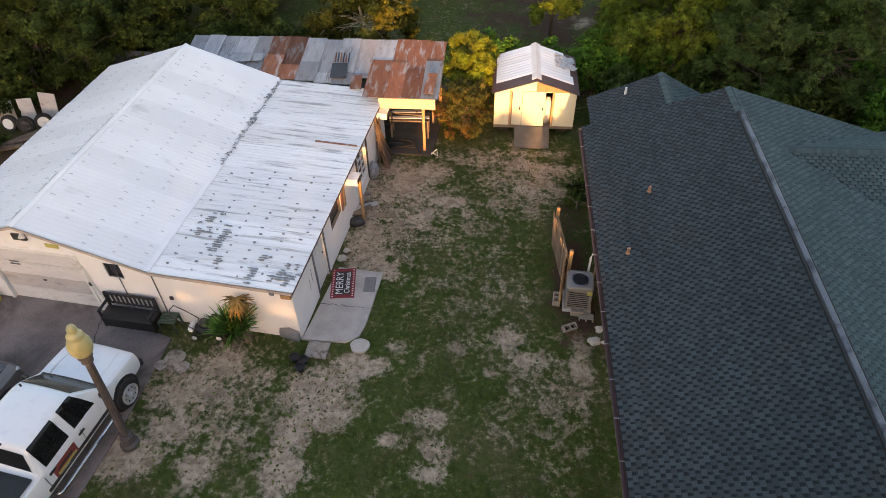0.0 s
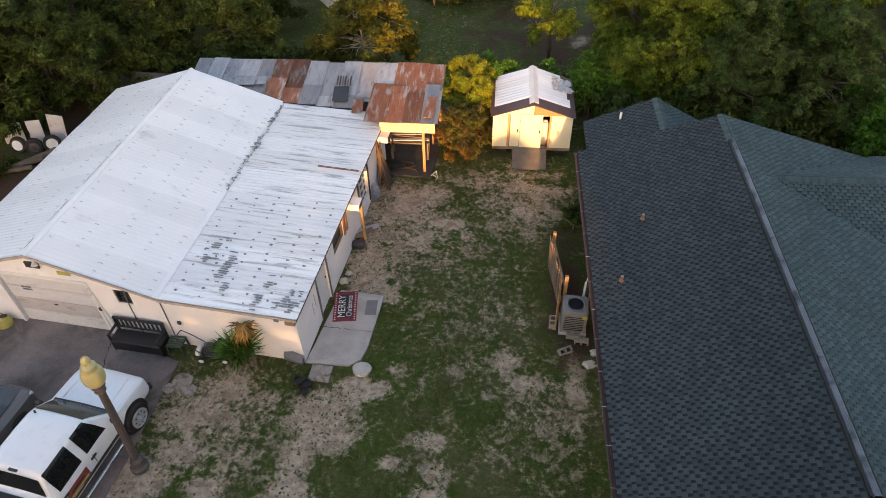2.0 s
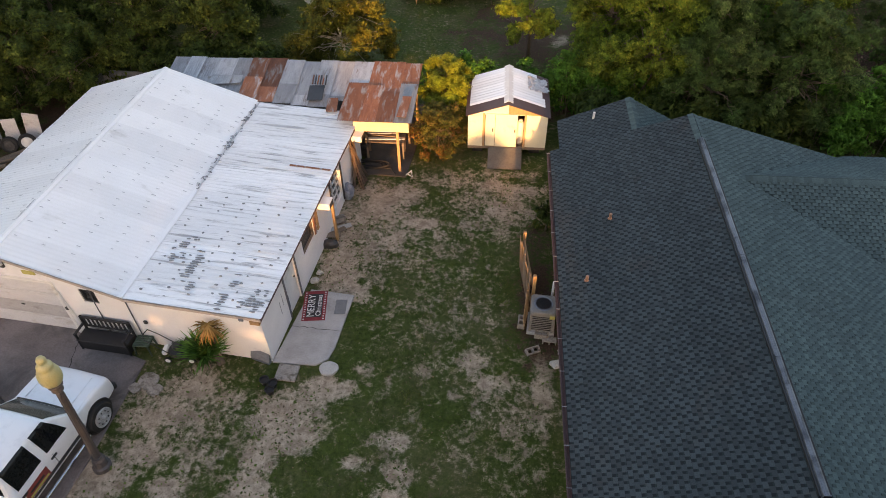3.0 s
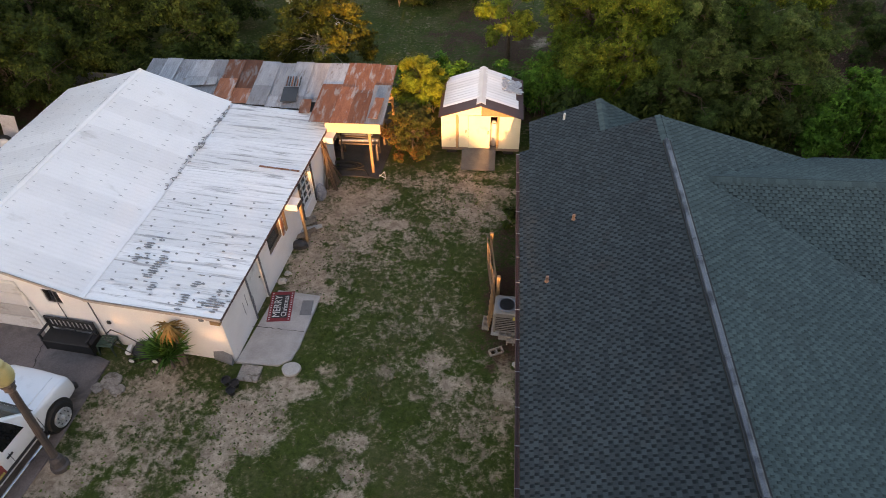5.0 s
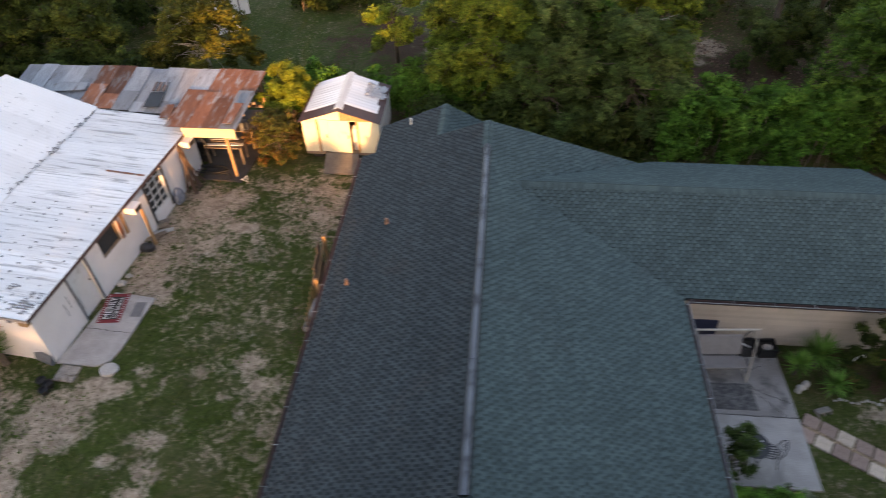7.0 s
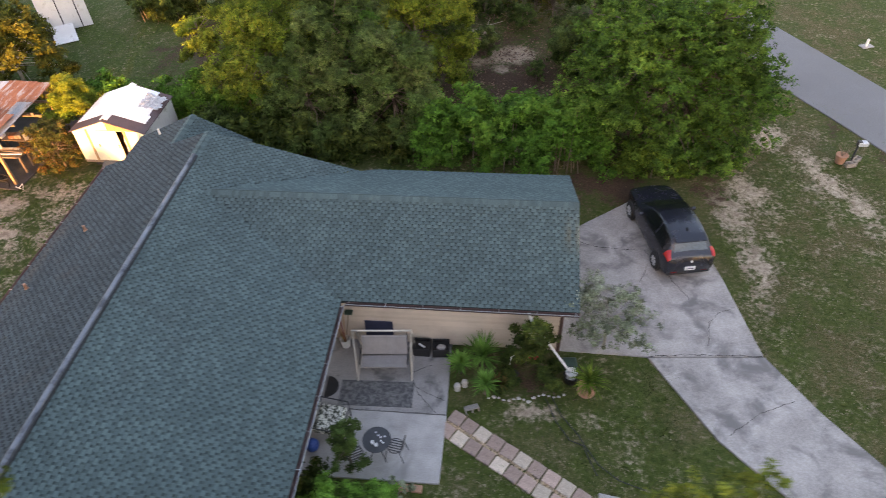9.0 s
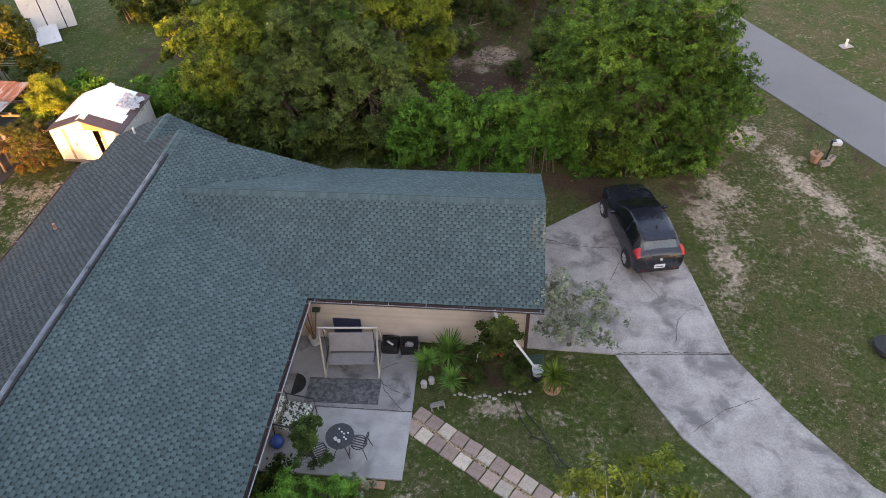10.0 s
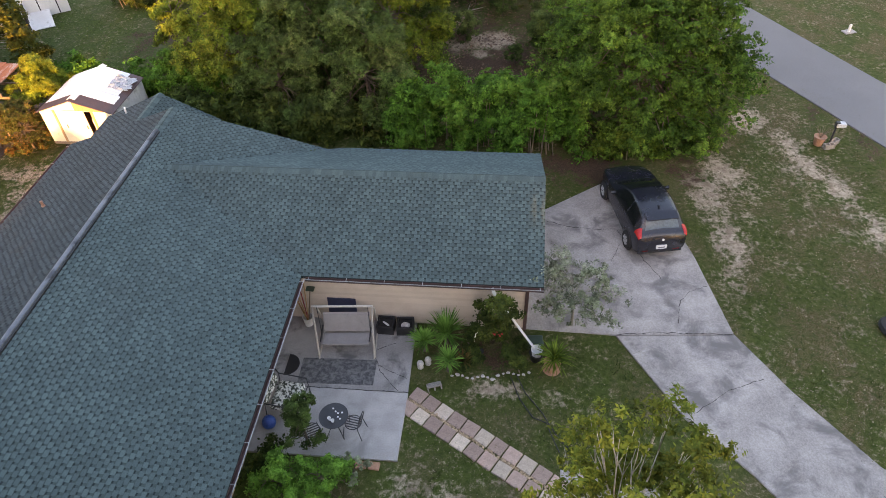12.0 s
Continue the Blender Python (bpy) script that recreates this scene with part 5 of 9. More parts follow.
# ---- trees and shrubs ----
def leaf_cloud(rng, centres, radii, count, size, droop=0.3, flat=0.75):
    """Leaves as bent pairs of triangles (kite shape) scattered through clumps, denser towards each clump's skin."""
    centres, radii = np.asarray(centres, float), np.asarray(radii, float)
    w = radii ** 2
    sprigs = max(12, count // 34)
    pick = rng.choice(len(centres), sprigs, p=w / w.sum())
    d = rng.normal(size=(sprigs, 3))
    d[:, 2] += 0.25
    d /= np.linalg.norm(d, axis=1)[:, None]
    r = radii[pick] * rng.uniform(0.0, 1.0, sprigs) ** 0.4
    heart = centres[pick] + d * r[:, None] * np.array([1, 1, flat])
    own = rng.integers(0, sprigs, count)
    wide = np.minimum(size * rng.uniform(1.3, 2.9, sprigs), 0.6 * radii[pick])
    off = rng.normal(size=(count, 3)) * wide[own][:, None] * 0.62
    pos = heart[own] + off * np.array([1, 1, 0.7])
    nrm = 0.75 * d[own] + rng.normal(scale=0.5, size=(count, 3)) + np.array([0, 0, 0.55])
    nrm /= np.linalg.norm(nrm, axis=1)[:, None]
    a = np.cross(nrm, rng.normal(size=(count, 3)))
    a /= np.linalg.norm(a, axis=1)[:, None] + 1e-9
    a[:, 2] -= droop * rng.uniform(0, 1, count)
    b = np.cross(nrm, a)
    s = size * rng.uniform(0.6, 1.4, count)[:, None]
    v = np.stack([pos - a * s, pos + b * s * 0.46 + nrm * s * 0.12, pos + a * s, pos - b * s * 0.46 + nrm * s * 0.12], 1)
    keep = v[:, :, 2].min(1) > 0.02
    v = v[keep]
    return v.reshape(-1, 3), np.arange(len(v) * 4).reshape(-1, 4)


def tree_mesh(seed, height, spread, leaves, size, trunk_h=0.3, clumps=26, lean=0.1, bare=0.0, base_r=0.14, crown_low=0.28):
    """Trunk and limbs as one mesh, the crown as another; foot at the origin."""
    rng = np.random.default_rng(seed)
    wood = Geo()
    top = Vector((rng.normal() * lean * height, rng.normal() * lean * height, height * 0.75))
    stem = [Vector((0, 0, -0.1)), Vector((top.x * 0.15, top.y * 0.15, height * trunk_h)), Vector((top.x * 0.5, top.y * 0.5, height * max(0.55, trunk_h + 0.08))), Vector((top.x, top.y, max(top.z, height * (trunk_h + 0.2))))]
    wood.tube(stem, [base_r * 1.3, base_r, base_r * 0.6, base_r * 0.18], 8)
    cs, rs = [], []
    for i in range(clumps):
        ang = 2.4 * i + rng.uniform(-0.4, 0.4)
        f = rng.uniform(0, 1)
        z = height * (crown_low + (0.93 - crown_low) * f)
        rad = spread * math.sqrt(max(0.05, 1 - ((f - 0.38) / 0.72) ** 2)) * rng.uniform(0.35, 0.98)
        c = Vector((math.cos(ang) * rad + top.x * f * 0.6, math.sin(ang) * rad + top.y * f * 0.6, z))
        cs.append(tuple(c))
        rs.append(spread * rng.uniform(0.16, 0.30))
        k = rng.uniform(0.25, 0.75)
        start = stem[1].lerp(stem[2], k) if f < 0.6 else stem[2].lerp(stem[3], k * 0.8)
        mid = start.lerp(c, 0.5) + Vector((0, 0, min(0.06 * height, 0.15 * spread))) + Vector(rng.normal(size=3) * min(0.04 * height, 0.1 * spread))
        tip = start.lerp(c, 0.9 + bare)
        wood.tube([start, mid, tip], [base_r * 0.30, base_r * 0.17, base_r * 0.05], 5)
        for _ in range(2):
            e = c + Vector(rng.normal(size=3)) * rs[-1] * 0.4
            wood.tube([mid.lerp(tip, 0.5), mid.lerp(e, 0.7), e], [base_r * 0.14, base_r * 0.09, base_r * 0.03], 4)
    for k in range(4 if clumps > 50 else 0):
        cs.append((top.x + 0.10 * spread * math.cos(1.6 * k), top.y + 0.10 * spread * math.sin(1.6 * k), max(top.z, height * (trunk_h + 0.2)) - 0.06 * height + 0.04 * height * k))
        rs.append(0.22 * spread)
    v, q = leaf_cloud(rng, cs, rs, leaves, size)
    return wood.mesh("trunk", True), quick_mesh("crown", v, q)


def tree(name, label, meshes, bark, leaf, m, category="tree", group=""):
    t = thing(name, label, category, m, group)
    part("trunk", meshes[0], bark, t)
    part("crown", meshes[1], leaf, t)
    return t


def shrub_row(name, label, x0, y0, x1, y1, depth, height, leaves, size, leaf, seed, category="hedge"):
    """A ragged hedge: stems and leaf clumps along a line, one object of uncountable leaves."""
    rng = np.random.default_rng(seed)
    n = max(4, int(math.hypot(x1 - x0, y1 - y0) / 0.45)) * max(3, int(4 * height))
    cs, rs = [], []
    for i in range(n):
        f = rng.uniform(0, 1)
        h = height * (0.75 + 0.35 * noise.noise((f * 9, seed, 0)))
        cs.append((x0 + f * (x1 - x0) + rng.normal() * 0.15, y0 + f * (y1 - y0) + rng.uniform(-0.5, 0.5) * depth, rng.uniform(0.0, 1.0) ** 0.85 * 0.88 * h + 0.12))
        rs.append(rng.uniform(0.28, 0.5) * min(1.0, height / 1.6))
    v, q = leaf_cloud(rng, cs, rs, leaves, size)
    t = thing(name, label, category, pose(0, 0, 0))
    tagged(part("foliage", quick_mesh("foliage", v, q), leaf, t), kind="stuff")
    g = Geo()
    for c in cs[::4]:
        g.tube([(c[0], c[1], -0.1), (c[0] + rng.normal() * 0.1, c[1] + rng.normal() * 0.1, c[2])], [0.025, 0.01], 4)
    tagged(part("stem_thicket", g, "bark", t), kind="stuff")
    return t


T_OAK = [tree_mesh(31, 6.2, 2.5, 31000, 0.10, clumps=60, crown_low=0.08), tree_mesh(32, 5.4, 2.3, 29000, 0.095, clumps=56, crown_low=0.06), tree_mesh(33, 6.8, 2.7, 33000, 0.103, clumps=64, crown_low=0.08)]
T_LEAFY = [tree_mesh(36, 6.4, 2.6, 105000, 0.053, clumps=66, base_r=0.11, crown_low=0.06), tree_mesh(37, 6.0, 2.4, 96000, 0.052, clumps=60, base_r=0.11, crown_low=0.06)]
T_BIG = tree_mesh(41, 6.6, 3.65, 200000, 0.050, clumps=130, base_r=0.2, crown_low=0.10)
T_SMALL = tree_mesh(51, 3.6, 1.5, 9000, 0.075, clumps=24, base_r=0.08)
T_FAR = tree_mesh(34, 8.6, 2.6, 4300, 0.42, clumps=40, crown_low=0.04)

BACK_TREES = [("dark evergreen oak in shade behind the workshop", 0, "leaf_dark", -17.0, 24.0, 1.0), ("dark evergreen oak in shade behind the workshop", 1, "leaf_dark", -13.2, 26.0, 1.0),
              ("dark evergreen oak in shade behind the workshop", 2, "leaf_dark", -9.8, 26.4, 0.75), ("mid-green tree behind the carport roof", 1, "leaf_mid", -6.3, 27.2, 0.8),
              ("dark evergreen oak in deep shade", 2, "leaf_dark", -16.0, 30.0, 1.0), ("dark evergreen oak in deep shade", 0, "leaf_dark", -11.0, 31.0, 0.9),
              ("dark evergreen oak in deep shade", 1, "leaf_dark", -6.5, 31.8, 0.9), ("dark evergreen oak in shade behind the workshop", 1, "leaf_dark", -20.0, 21.0, 1.0),
              ("dark oak overhanging the scrap corner", 0, "leaf_dark", -15.6, 21.2, 0.85), ("dark oak close behind the workshop", 1, "leaf_dark", -11.9, 23.4, 0.72), ("dark oak overhanging the scrap corner", 2, "leaf_dark", -13.6, 23.2, 0.72)]
HOUSE_TREES = [("green and golden tree behind the house", 0, "leaf_gold", 12.0, 24.4, 0.9), ("tall dull green tree behind the house", 1, "leaf_house", 15.2, 25.2, 1.0),
               ("dull green tree behind the house", 1, "leaf_house", 17.6, 23.4, 0.88), ("yellow-green tree beyond the hedge", 0, "leaf_gold", 11.2, 27.6, 0.9),
               ("tall dull green tree behind the house", 0, "leaf_house", 18.0, 27.4, 0.95), ("green and golden tree behind the house", 1, "leaf_gold", 14.2, 22.9, 0.74),
               ("yellow-green tree beyond the hedge", 0, "leaf_gold", 14.0, 29.8, 0.95), ("green tree behind the house", 1, "leaf_house", 17.4, 31.4, 0.95)]
CLEARING_TREES = [("dark tree beyond the clearing", 0, "leaf_dark", 20.5, 36.0, 0.9), ("dark tree beyond the clearing", 1, "leaf_dark", 24.3, 36.5, 1.0),
                  ("dark tree beyond the clearing", 2, "leaf_mid", 28.5, 34.0, 0.9), ("dark tree beyond the clearing", 1, "leaf_dark", 25.3, 29.2, 0.55)]
M["leaf_autumn"] = leaf_mat("leaves_dull_gold", (0.05, 0.066, 0.011), (0.095, 0.098, 0.016), (0.15, 0.12, 0.02))
M["leaf_gold"] = leaf_mat("leaves_green_gold", (0.050, 0.098, 0.012), (0.118, 0.175, 0.021), (0.225, 0.235, 0.030))
M["leaf_house"] = leaf_mat("leaves_dull_green", (0.036, 0.072, 0.017), (0.080, 0.130, 0.034), (0.150, 0.185, 0.062))
M["leaf_shade"] = leaf_mat("leaves_shade_tree", (0.026, 0.072, 0.012), (0.066, 0.142, 0.021), (0.125, 0.205, 0.032))
for i, (label, k, leaf, x, y, sc) in enumerate(BACK_TREES + HOUSE_TREES + CLEARING_TREES):
    tree("oak_tree", label, (T_LEAFY if "house" in label or "hedge" in label else T_OAK)[k], "bark", leaf, pose(x, y, 0, 0, 0, 77 * i) @ Matrix.Diagonal((sc, sc, sc, 1)), group="trees behind the houses")
tree("golden_tree", "golden-leaved tree with bare limbs behind the carport", tree_mesh(35, 4.1, 2.35, 36000, 0.066, clumps=56, base_r=0.08, crown_low=0.14, bare=0.03), "pale_bark", "leaf_autumn", pose(-0.5, 26.2, 0))
tree("shade_tree", "large round-crowned green tree beside the driveway", T_BIG, "bark", "leaf_shade", pose(28.5, 23.7, 0, 0, 0, 35) @ Matrix.Diagonal((1.1, 1.05, 1.03, 1)))
tree("young_tree", "small yellow-green tree in the back lawn", T_SMALL, "bark", "leaf_yellow", pose(7.6, 28.8, 0, 0, 0, 15))
tree("yellow_shrub", "tall yellow-green shrub beside the garden shed", tree_mesh(52, 3.15, 1.1, 60000, 0.035, clumps=46, base_r=0.04, crown_low=0.42), "bark", "leaf_yellow", pose(4.25, 22.6, 0), "shrub")
tree("red_shrub", "reddish autumn shrub in front of the shed corner", tree_mesh(53, 2.15, 1.12, 20000, 0.034, clumps=70, base_r=0.04, crown_low=0.05), "bark", "leaf_red", pose(4.0, 20.9, 0), "shrub")
shrub_row("vine_hedge", "green vine-covered fence line behind the shed", 3.0, 24.3, 12.5, 24.1, 0.9, 2.6, 36000, 0.075, "leaf_vine", 61)
shrub_row("tall_hedge", "tall ragged green hedge behind the wing", 18.6, 22.2, 26.0, 22.1, 1.8, 3.9, 75000, 0.07, "leaf_vine", 62)
shrub_row("hedge", "low shrubs at the foot of the large tree", 26.4, 21.8, 30.8, 22.4, 1.4, 1.9, 18000, 0.075, "leaf_mid", 63)
shrub_row("rear_hedge", "dark shrubs filling the ground behind the house", 9.5, 22.4, 18.6, 22.6, 1.6, 2.1, 31000, 0.10, "leaf_dark", 65)
shrub_row("far_hedge", "dark clipped shrubs at the back of the lawn", 1.0, 34.8, 6.0, 35.2, 1.8, 2.0, 14000, 0.1, "leaf_dark", 64)
shrub_row("west_hedge", "dark undergrowth behind the workshop and carport", -16.0, 25.4, -3.0, 25.2, 1.6, 2.2, 30000, 0.09, "leaf_dark", 60)


# ---- vehicles ----
def paint(name, col, rough=0.28, metal=0.0):
    m, nt, p = nodes_of(name)
    v = coords(nt)
    dirt = ramp(nt, noise_of(nt, v, 3.0, 6, 0.7), 0.5, 0.8)
    nt.links.new(mixcol(nt, dirt, col, tuple(0.82 * c + 0.02 for c in col)), p.inputs["Base Color"])
    nt.links.new(ramp(nt, dirt, 0, 1, rough, rough + 0.15), p.inputs["Roughness"])
    p.inputs["Metallic"].default_value = metal
    p.inputs["Coat Weight"].default_value = 0.3
    p.inputs["Coat Roughness"].default_value = 0.08
    return m


M["paint_white"] = paint("white_car_paint", (0.82, 0.83, 0.84))
M["sign_red"] = surface("faded_red_sign", (0.22, 0.03, 0.03), (0.32, 0.06, 0.05), 6, 40, 0.6, relief=0)
M["rim_steel"] = surface("steel_rim", (0.42, 0.42, 0.41), (0.56, 0.56, 0.55), 6, 40, 0.35, metal=0.25, relief=0)
M["paint_black"] = paint("black_car_paint", (0.014, 0.015, 0.023), 0.26)
M["paint_beige"] = paint("champagne_car_paint", (0.15, 0.135, 0.125), 0.3, 0.3)
M["car_glass"] = surface("tinted_car_glass", (0.006, 0.007, 0.008), (0.012, 0.013, 0.014), 1, 20, 0.08, relief=0, spec=0.3)
M["screen_glass"] = surface("windscreen_glass", (0.006, 0.026, 0.025), (0.012, 0.038, 0.036), 1, 20, 0.07, relief=0, spec=0.35)
M["rear_glass"] = surface("rear_window_glass", (0.06, 0.085, 0.095), (0.09, 0.12, 0.13), 1, 20, 0.12, relief=0, spec=0.5)
M["rim_silver"] = surface("silver_rim_paint", (0.42, 0.42, 0.42), (0.55, 0.55, 0.55), 6, 40, 0.4, metal=0.2, relief=0)
M["red_lamp"] = surface("red_lamp_lens", (0.42, 0.012, 0.012), (0.55, 0.02, 0.018), 6, 30, 0.15, relief=0)
M["chrome"] = surface("chrome", (0.6, 0.6, 0.6), (0.7, 0.7, 0.7), 4, 30, 0.12, metal=1.0, relief=0)
M["clear_lamp"] = surface("clear_lamp_lens", (0.45, 0.46, 0.47), (0.6, 0.6, 0.6), 6, 30, 0.15, relief=0)


def body_loft(secs):
    """Body shell: sections (y, half width, z bottom, z shoulder, z top, half width at top)."""
    rings = []
    for y, w, zb, zs, zt, wt in secs:
        h = [(w - 0.10, zb), (w - 0.02, zb + 0.06), (w, zb + 0.22), (w, zs - 0.10), (w - 0.02, zs), (wt, zt - 0.03), (wt - 0.12, zt)]
        rings.append([(x, y, z) for x, z in h] + [(-x, y, z) for x, z in reversed(h)])
    return Geo().loft(rings)


def wheel(parent, x, y, r, width, side, hub="rim_silver"):
    t = part("wheel", Geo().lathe([(r * 0.62, -width / 2), (r * 0.93, -width / 2), (r, -width * 0.3), (r, width * 0.3), (r * 0.93, width / 2), (r * 0.62, width / 2)], 24), "tyre", parent,
             "black tyre on a light rim", m=pose(x, y, r, 0, 90 * side, 0), smooth=False)
    rim = Geo().lathe([(0.0, 0.01), (r * 0.2, 0.02), (r * 0.24, -0.01), (r * 0.56, -0.015), (r * 0.63, 0.02), (r * 0.63, -0.03), (0.0, -0.03)], 20, pose(0, 0, width / 2 - 0.02))
    if hub == "rim_silver":
        for k in range(7):
            rim.box((-0.045, 0.03, 0), (0.045, r * 0.58, 0.018), pose(0, 0, width / 2 - 0.012, 0, 0, 360 / 7 * k))
        part("rim", rim, hub, t)
        return t
    # steel dish: bright lip, ring of round holes, raised hub
    dish = Geo().lathe([(0.0, 0.05), (r * 0.15, 0.05), (r * 0.19, 0.0), (r * 0.30, -0.015), (r * 0.42, 0.012), (r * 0.52, 0.0), (r * 0.58, -0.02), (r * 0.63, 0.03), (r * 0.66, 0.02), (r * 0.6, -0.05), (0.0, -0.05)], 28, pose(0, 0, width / 2 + 0.03))
    rim = part("rim", dish, hub, t, "bright steel rim")
    for k in range(8):
        a = 2 * math.pi * k / 8
        part("rim_hole", Geo().lathe([(0.022, 0.0), (0.022, 0.012), (0.0, 0.012)], 8, pose(r * 0.43 * math.cos(a), r * 0.43 * math.sin(a), width / 2 + 0.036)), "black", rim)
    part("hub_cap", Geo().lathe([(0.055, 0.0), (0.05, 0.05), (0.0, 0.055)], 10, pose(0, 0, width / 2 + 0.07)), hub, rim)
    return t


def cabin(base, top, n=1):
    """Glasshouse corners: base and top as (y_front, y_rear, half width front, half width rear, z front, z rear)."""
    def ring(q, inset):
        y0, y1, w0, w1, z0, z1 = q
        b = 0.10
        return [(-w0 + b, y0, z0), (w0 - b, y0, z0), (w0, y0 - b, z0), (w1, y1 + b, z1), (w1 - b, y1, z1), (-w1 + b, y1, z1), (-w1, y1 + b, z1), (-w0, y0 - b, z0)]
    return ring(base, 0), ring(top, 0)


def pane_on(a, b, c, d, u0, u1, v0, v1, off):
    """A thin pane on the quad a b (bottom) c d (top, over b and a), between fractions, lifted off it."""
    a, b, c, d = map(Vector, (a, b, c, d))
    n = (b - a).cross(d - a).normalized() * off
    def at(u, v):
        return a.lerp(b, u).lerp(d.lerp(c, u), v)
    q = [at(u0, v0), at(u1, v0), at(u1, v1), at(u0, v1)]
    return Geo().put([tuple(p + n) for p in q] + [tuple(p - n * 2) for p in q], [(0, 1, 2, 3), (0, 4, 5, 1), (1, 5, 6, 2), (2, 6, 7, 3), (3, 7, 4, 0)])


def soften(ob, width):
    """Rounded edges on pressed panels."""
    b = ob.modifiers.new("rounded", "BEVEL")
    b.width, b.segments, b.limit_method, b.angle_limit, b.harden_normals = width, 3, "ANGLE", radians(22), True
    return ob


def vehicle(name, label, category, m, body, paint_name, base, top, side_panes, wheels, r, roof_rise=0.05, hub="rim_silver", screen="screen_glass", rear="car_glass"):
    car = thing(name, label, category, m)
    soften(part("body", body_loft(body), paint_name, car, smooth=True), 0.05)
    lo, hi = cabin(base, top)
    crown = [(x * 0.82, y * 0.85 + 0.15 * 0.5 * (top[0] + top[1]), z + roof_rise) for x, y, z in hi]
    soften(part("cabin", Geo().loft([lo, hi, crown]), paint_name, car, smooth=True), 0.035)
    part("windscreen", pane_on(lo[1], lo[0], hi[0], hi[1], 0.02, 0.98, 0.06, 0.93, 0.006), screen, car, "greenish windscreen")
    part("rear_window", pane_on(lo[5], lo[4], hi[4], hi[5], 0.03, 0.97, 0.12, 0.92, 0.006), rear, car, "dark rear window")
    for (u0, u1) in side_panes:
        part("side_window", pane_on(lo[3], lo[2], hi[2], hi[3], u0, u1, 0.08, 0.88, 0.006), "car_glass", car, "dark tinted side window")
        part("side_window", pane_on(lo[7], lo[6], hi[6], hi[7], 1 - u1, 1 - u0, 0.08, 0.88, 0.006), "car_glass", car, "dark tinted side window")
    for x, y in wheels:
        part("wheel_arch", Geo().lathe([(r * 1.16, -0.03), (r * 1.16, 0.02), (r * 1.05, 0.03), (0.0, 0.03), (0.0, -0.03)], 20), "black", car,
             m=pose(x + (0.105 if x > 0 else -0.105), y, r * 1.04, 0, 90 if x > 0 else -90, 0))
        wheel(car, x + (0.08 if x > 0 else -0.08), y, r, 0.2, 1 if x > 0 else -1, hub)
    return car


def cardinal(p, t, k=0.42):
    """Smooth curve through rows of control points at the fractional index t."""
    n = len(p)
    i = min(int(t), n - 2)
    f = t - i
    a, b, c, d = p[max(i - 1, 0)], p[i], p[i + 1], p[min(i + 2, n - 1)]
    m0, m1 = k * (c - a), k * (d - b)
    return (2 * f ** 3 - 3 * f * f + 1) * b + (f ** 3 - 2 * f * f + f) * m0 + (3 * f * f - 2 * f ** 3) * c + (f ** 3 - f * f) * m1


class Shell:
    """A car body as one smooth skin over sections (y, half width, z sill, z belt, z top, half width of the top)."""

    def __init__(self, secs):
        rows = []
        for y, w, zb, zs, zt, wt in secs:
            h = [(w - 0.12, zb), (w - 0.02, zb + 0.10), (w, 0.5 * (zb + zs) + 0.04), (w - 0.03, zs), (wt + 0.30 * (w - wt), zs + 0.66 * (zt - zs)), (wt - 0.05, zt - 0.02)]
            rows.append([(-x, y, z) for x, z in h] + [(0, y, zt + 0.025)] + [(x, y, z) for x, z in reversed(h)])
        self.c = np.array(rows)

    def at(self, u, v):
        return cardinal(cardinal(self.c, u), v)

    def skin(self):
        us, vs = np.linspace(0, len(self.c) - 1, 5 * (len(self.c) - 1) + 1), np.linspace(0, 12, 49)
        rings = [[tuple(self.at(u, v)) for v in vs] for u in us]
        return Geo().loft([list(reversed(r)) for r in rings])

    def pane(self, u_low, u_high, v0, v1, lift=0.008):
        """A curved pane over the skin; u_low and u_high are its ends along v0 and along v1."""
        g, n, m = Geo(), 8, 6
        pts = []
        for i in range(n + 1):
            for j in range(m + 1):
                v = v0 + (v1 - v0) * j / m
                a = u_low[0] + (u_high[0] - u_low[0]) * j / m
                b = u_low[1] + (u_high[1] - u_low[1]) * j / m
                u = a + (b - a) * i / n
                p = self.at(u, v)
                e, h = self.at(min(u + 0.02, len(self.c) - 1.001), v) - self.at(max(u - 0.02, 0), v), self.at(u, v + 0.02) - self.at(u, v - 0.02)
                q = np.cross(e, h)
                q /= np.linalg.norm(q) + 1e-9
                if q[2] < 0 and abs(q[2]) > abs(q[0]) or q[0] * p[0] < 0 and abs(q[0]) >= abs(q[2]):
                    q = -q
                pts.append(tuple(p + lift * q))
        g.put(pts, [(i * (m + 1) + j, (i + 1) * (m + 1) + j, (i + 1) * (m + 1) + j + 1, i * (m + 1) + j + 1) for i in range(n) for j in range(m)])
        return g


def car(name, label, category, m, sh, paint_name, wheels, r, hub="rim_silver"):
    c = thing(name, label, category, m)
    part("body", sh.skin(), paint_name, c, smooth=True)
    for x, y in wheels:
        part("wheel_arch", Geo().lathe([(r * 1.18, -0.03), (r * 1.18, 0.02), (r * 1.06, 0.03), (0.0, 0.03), (0.0, -0.03)], 24), "black", c,
             m=pose(x + (0.105 if x > 0 else -0.105), y, r * 1.04, 0, 90 if x > 0 else -90, 0))
        wheel(c, x + (0.08 if x > 0 else -0.08), y, r, 0.2 if hub == "rim_silver" else 0.26, 1 if x > 0 else -1, hub)
    return c


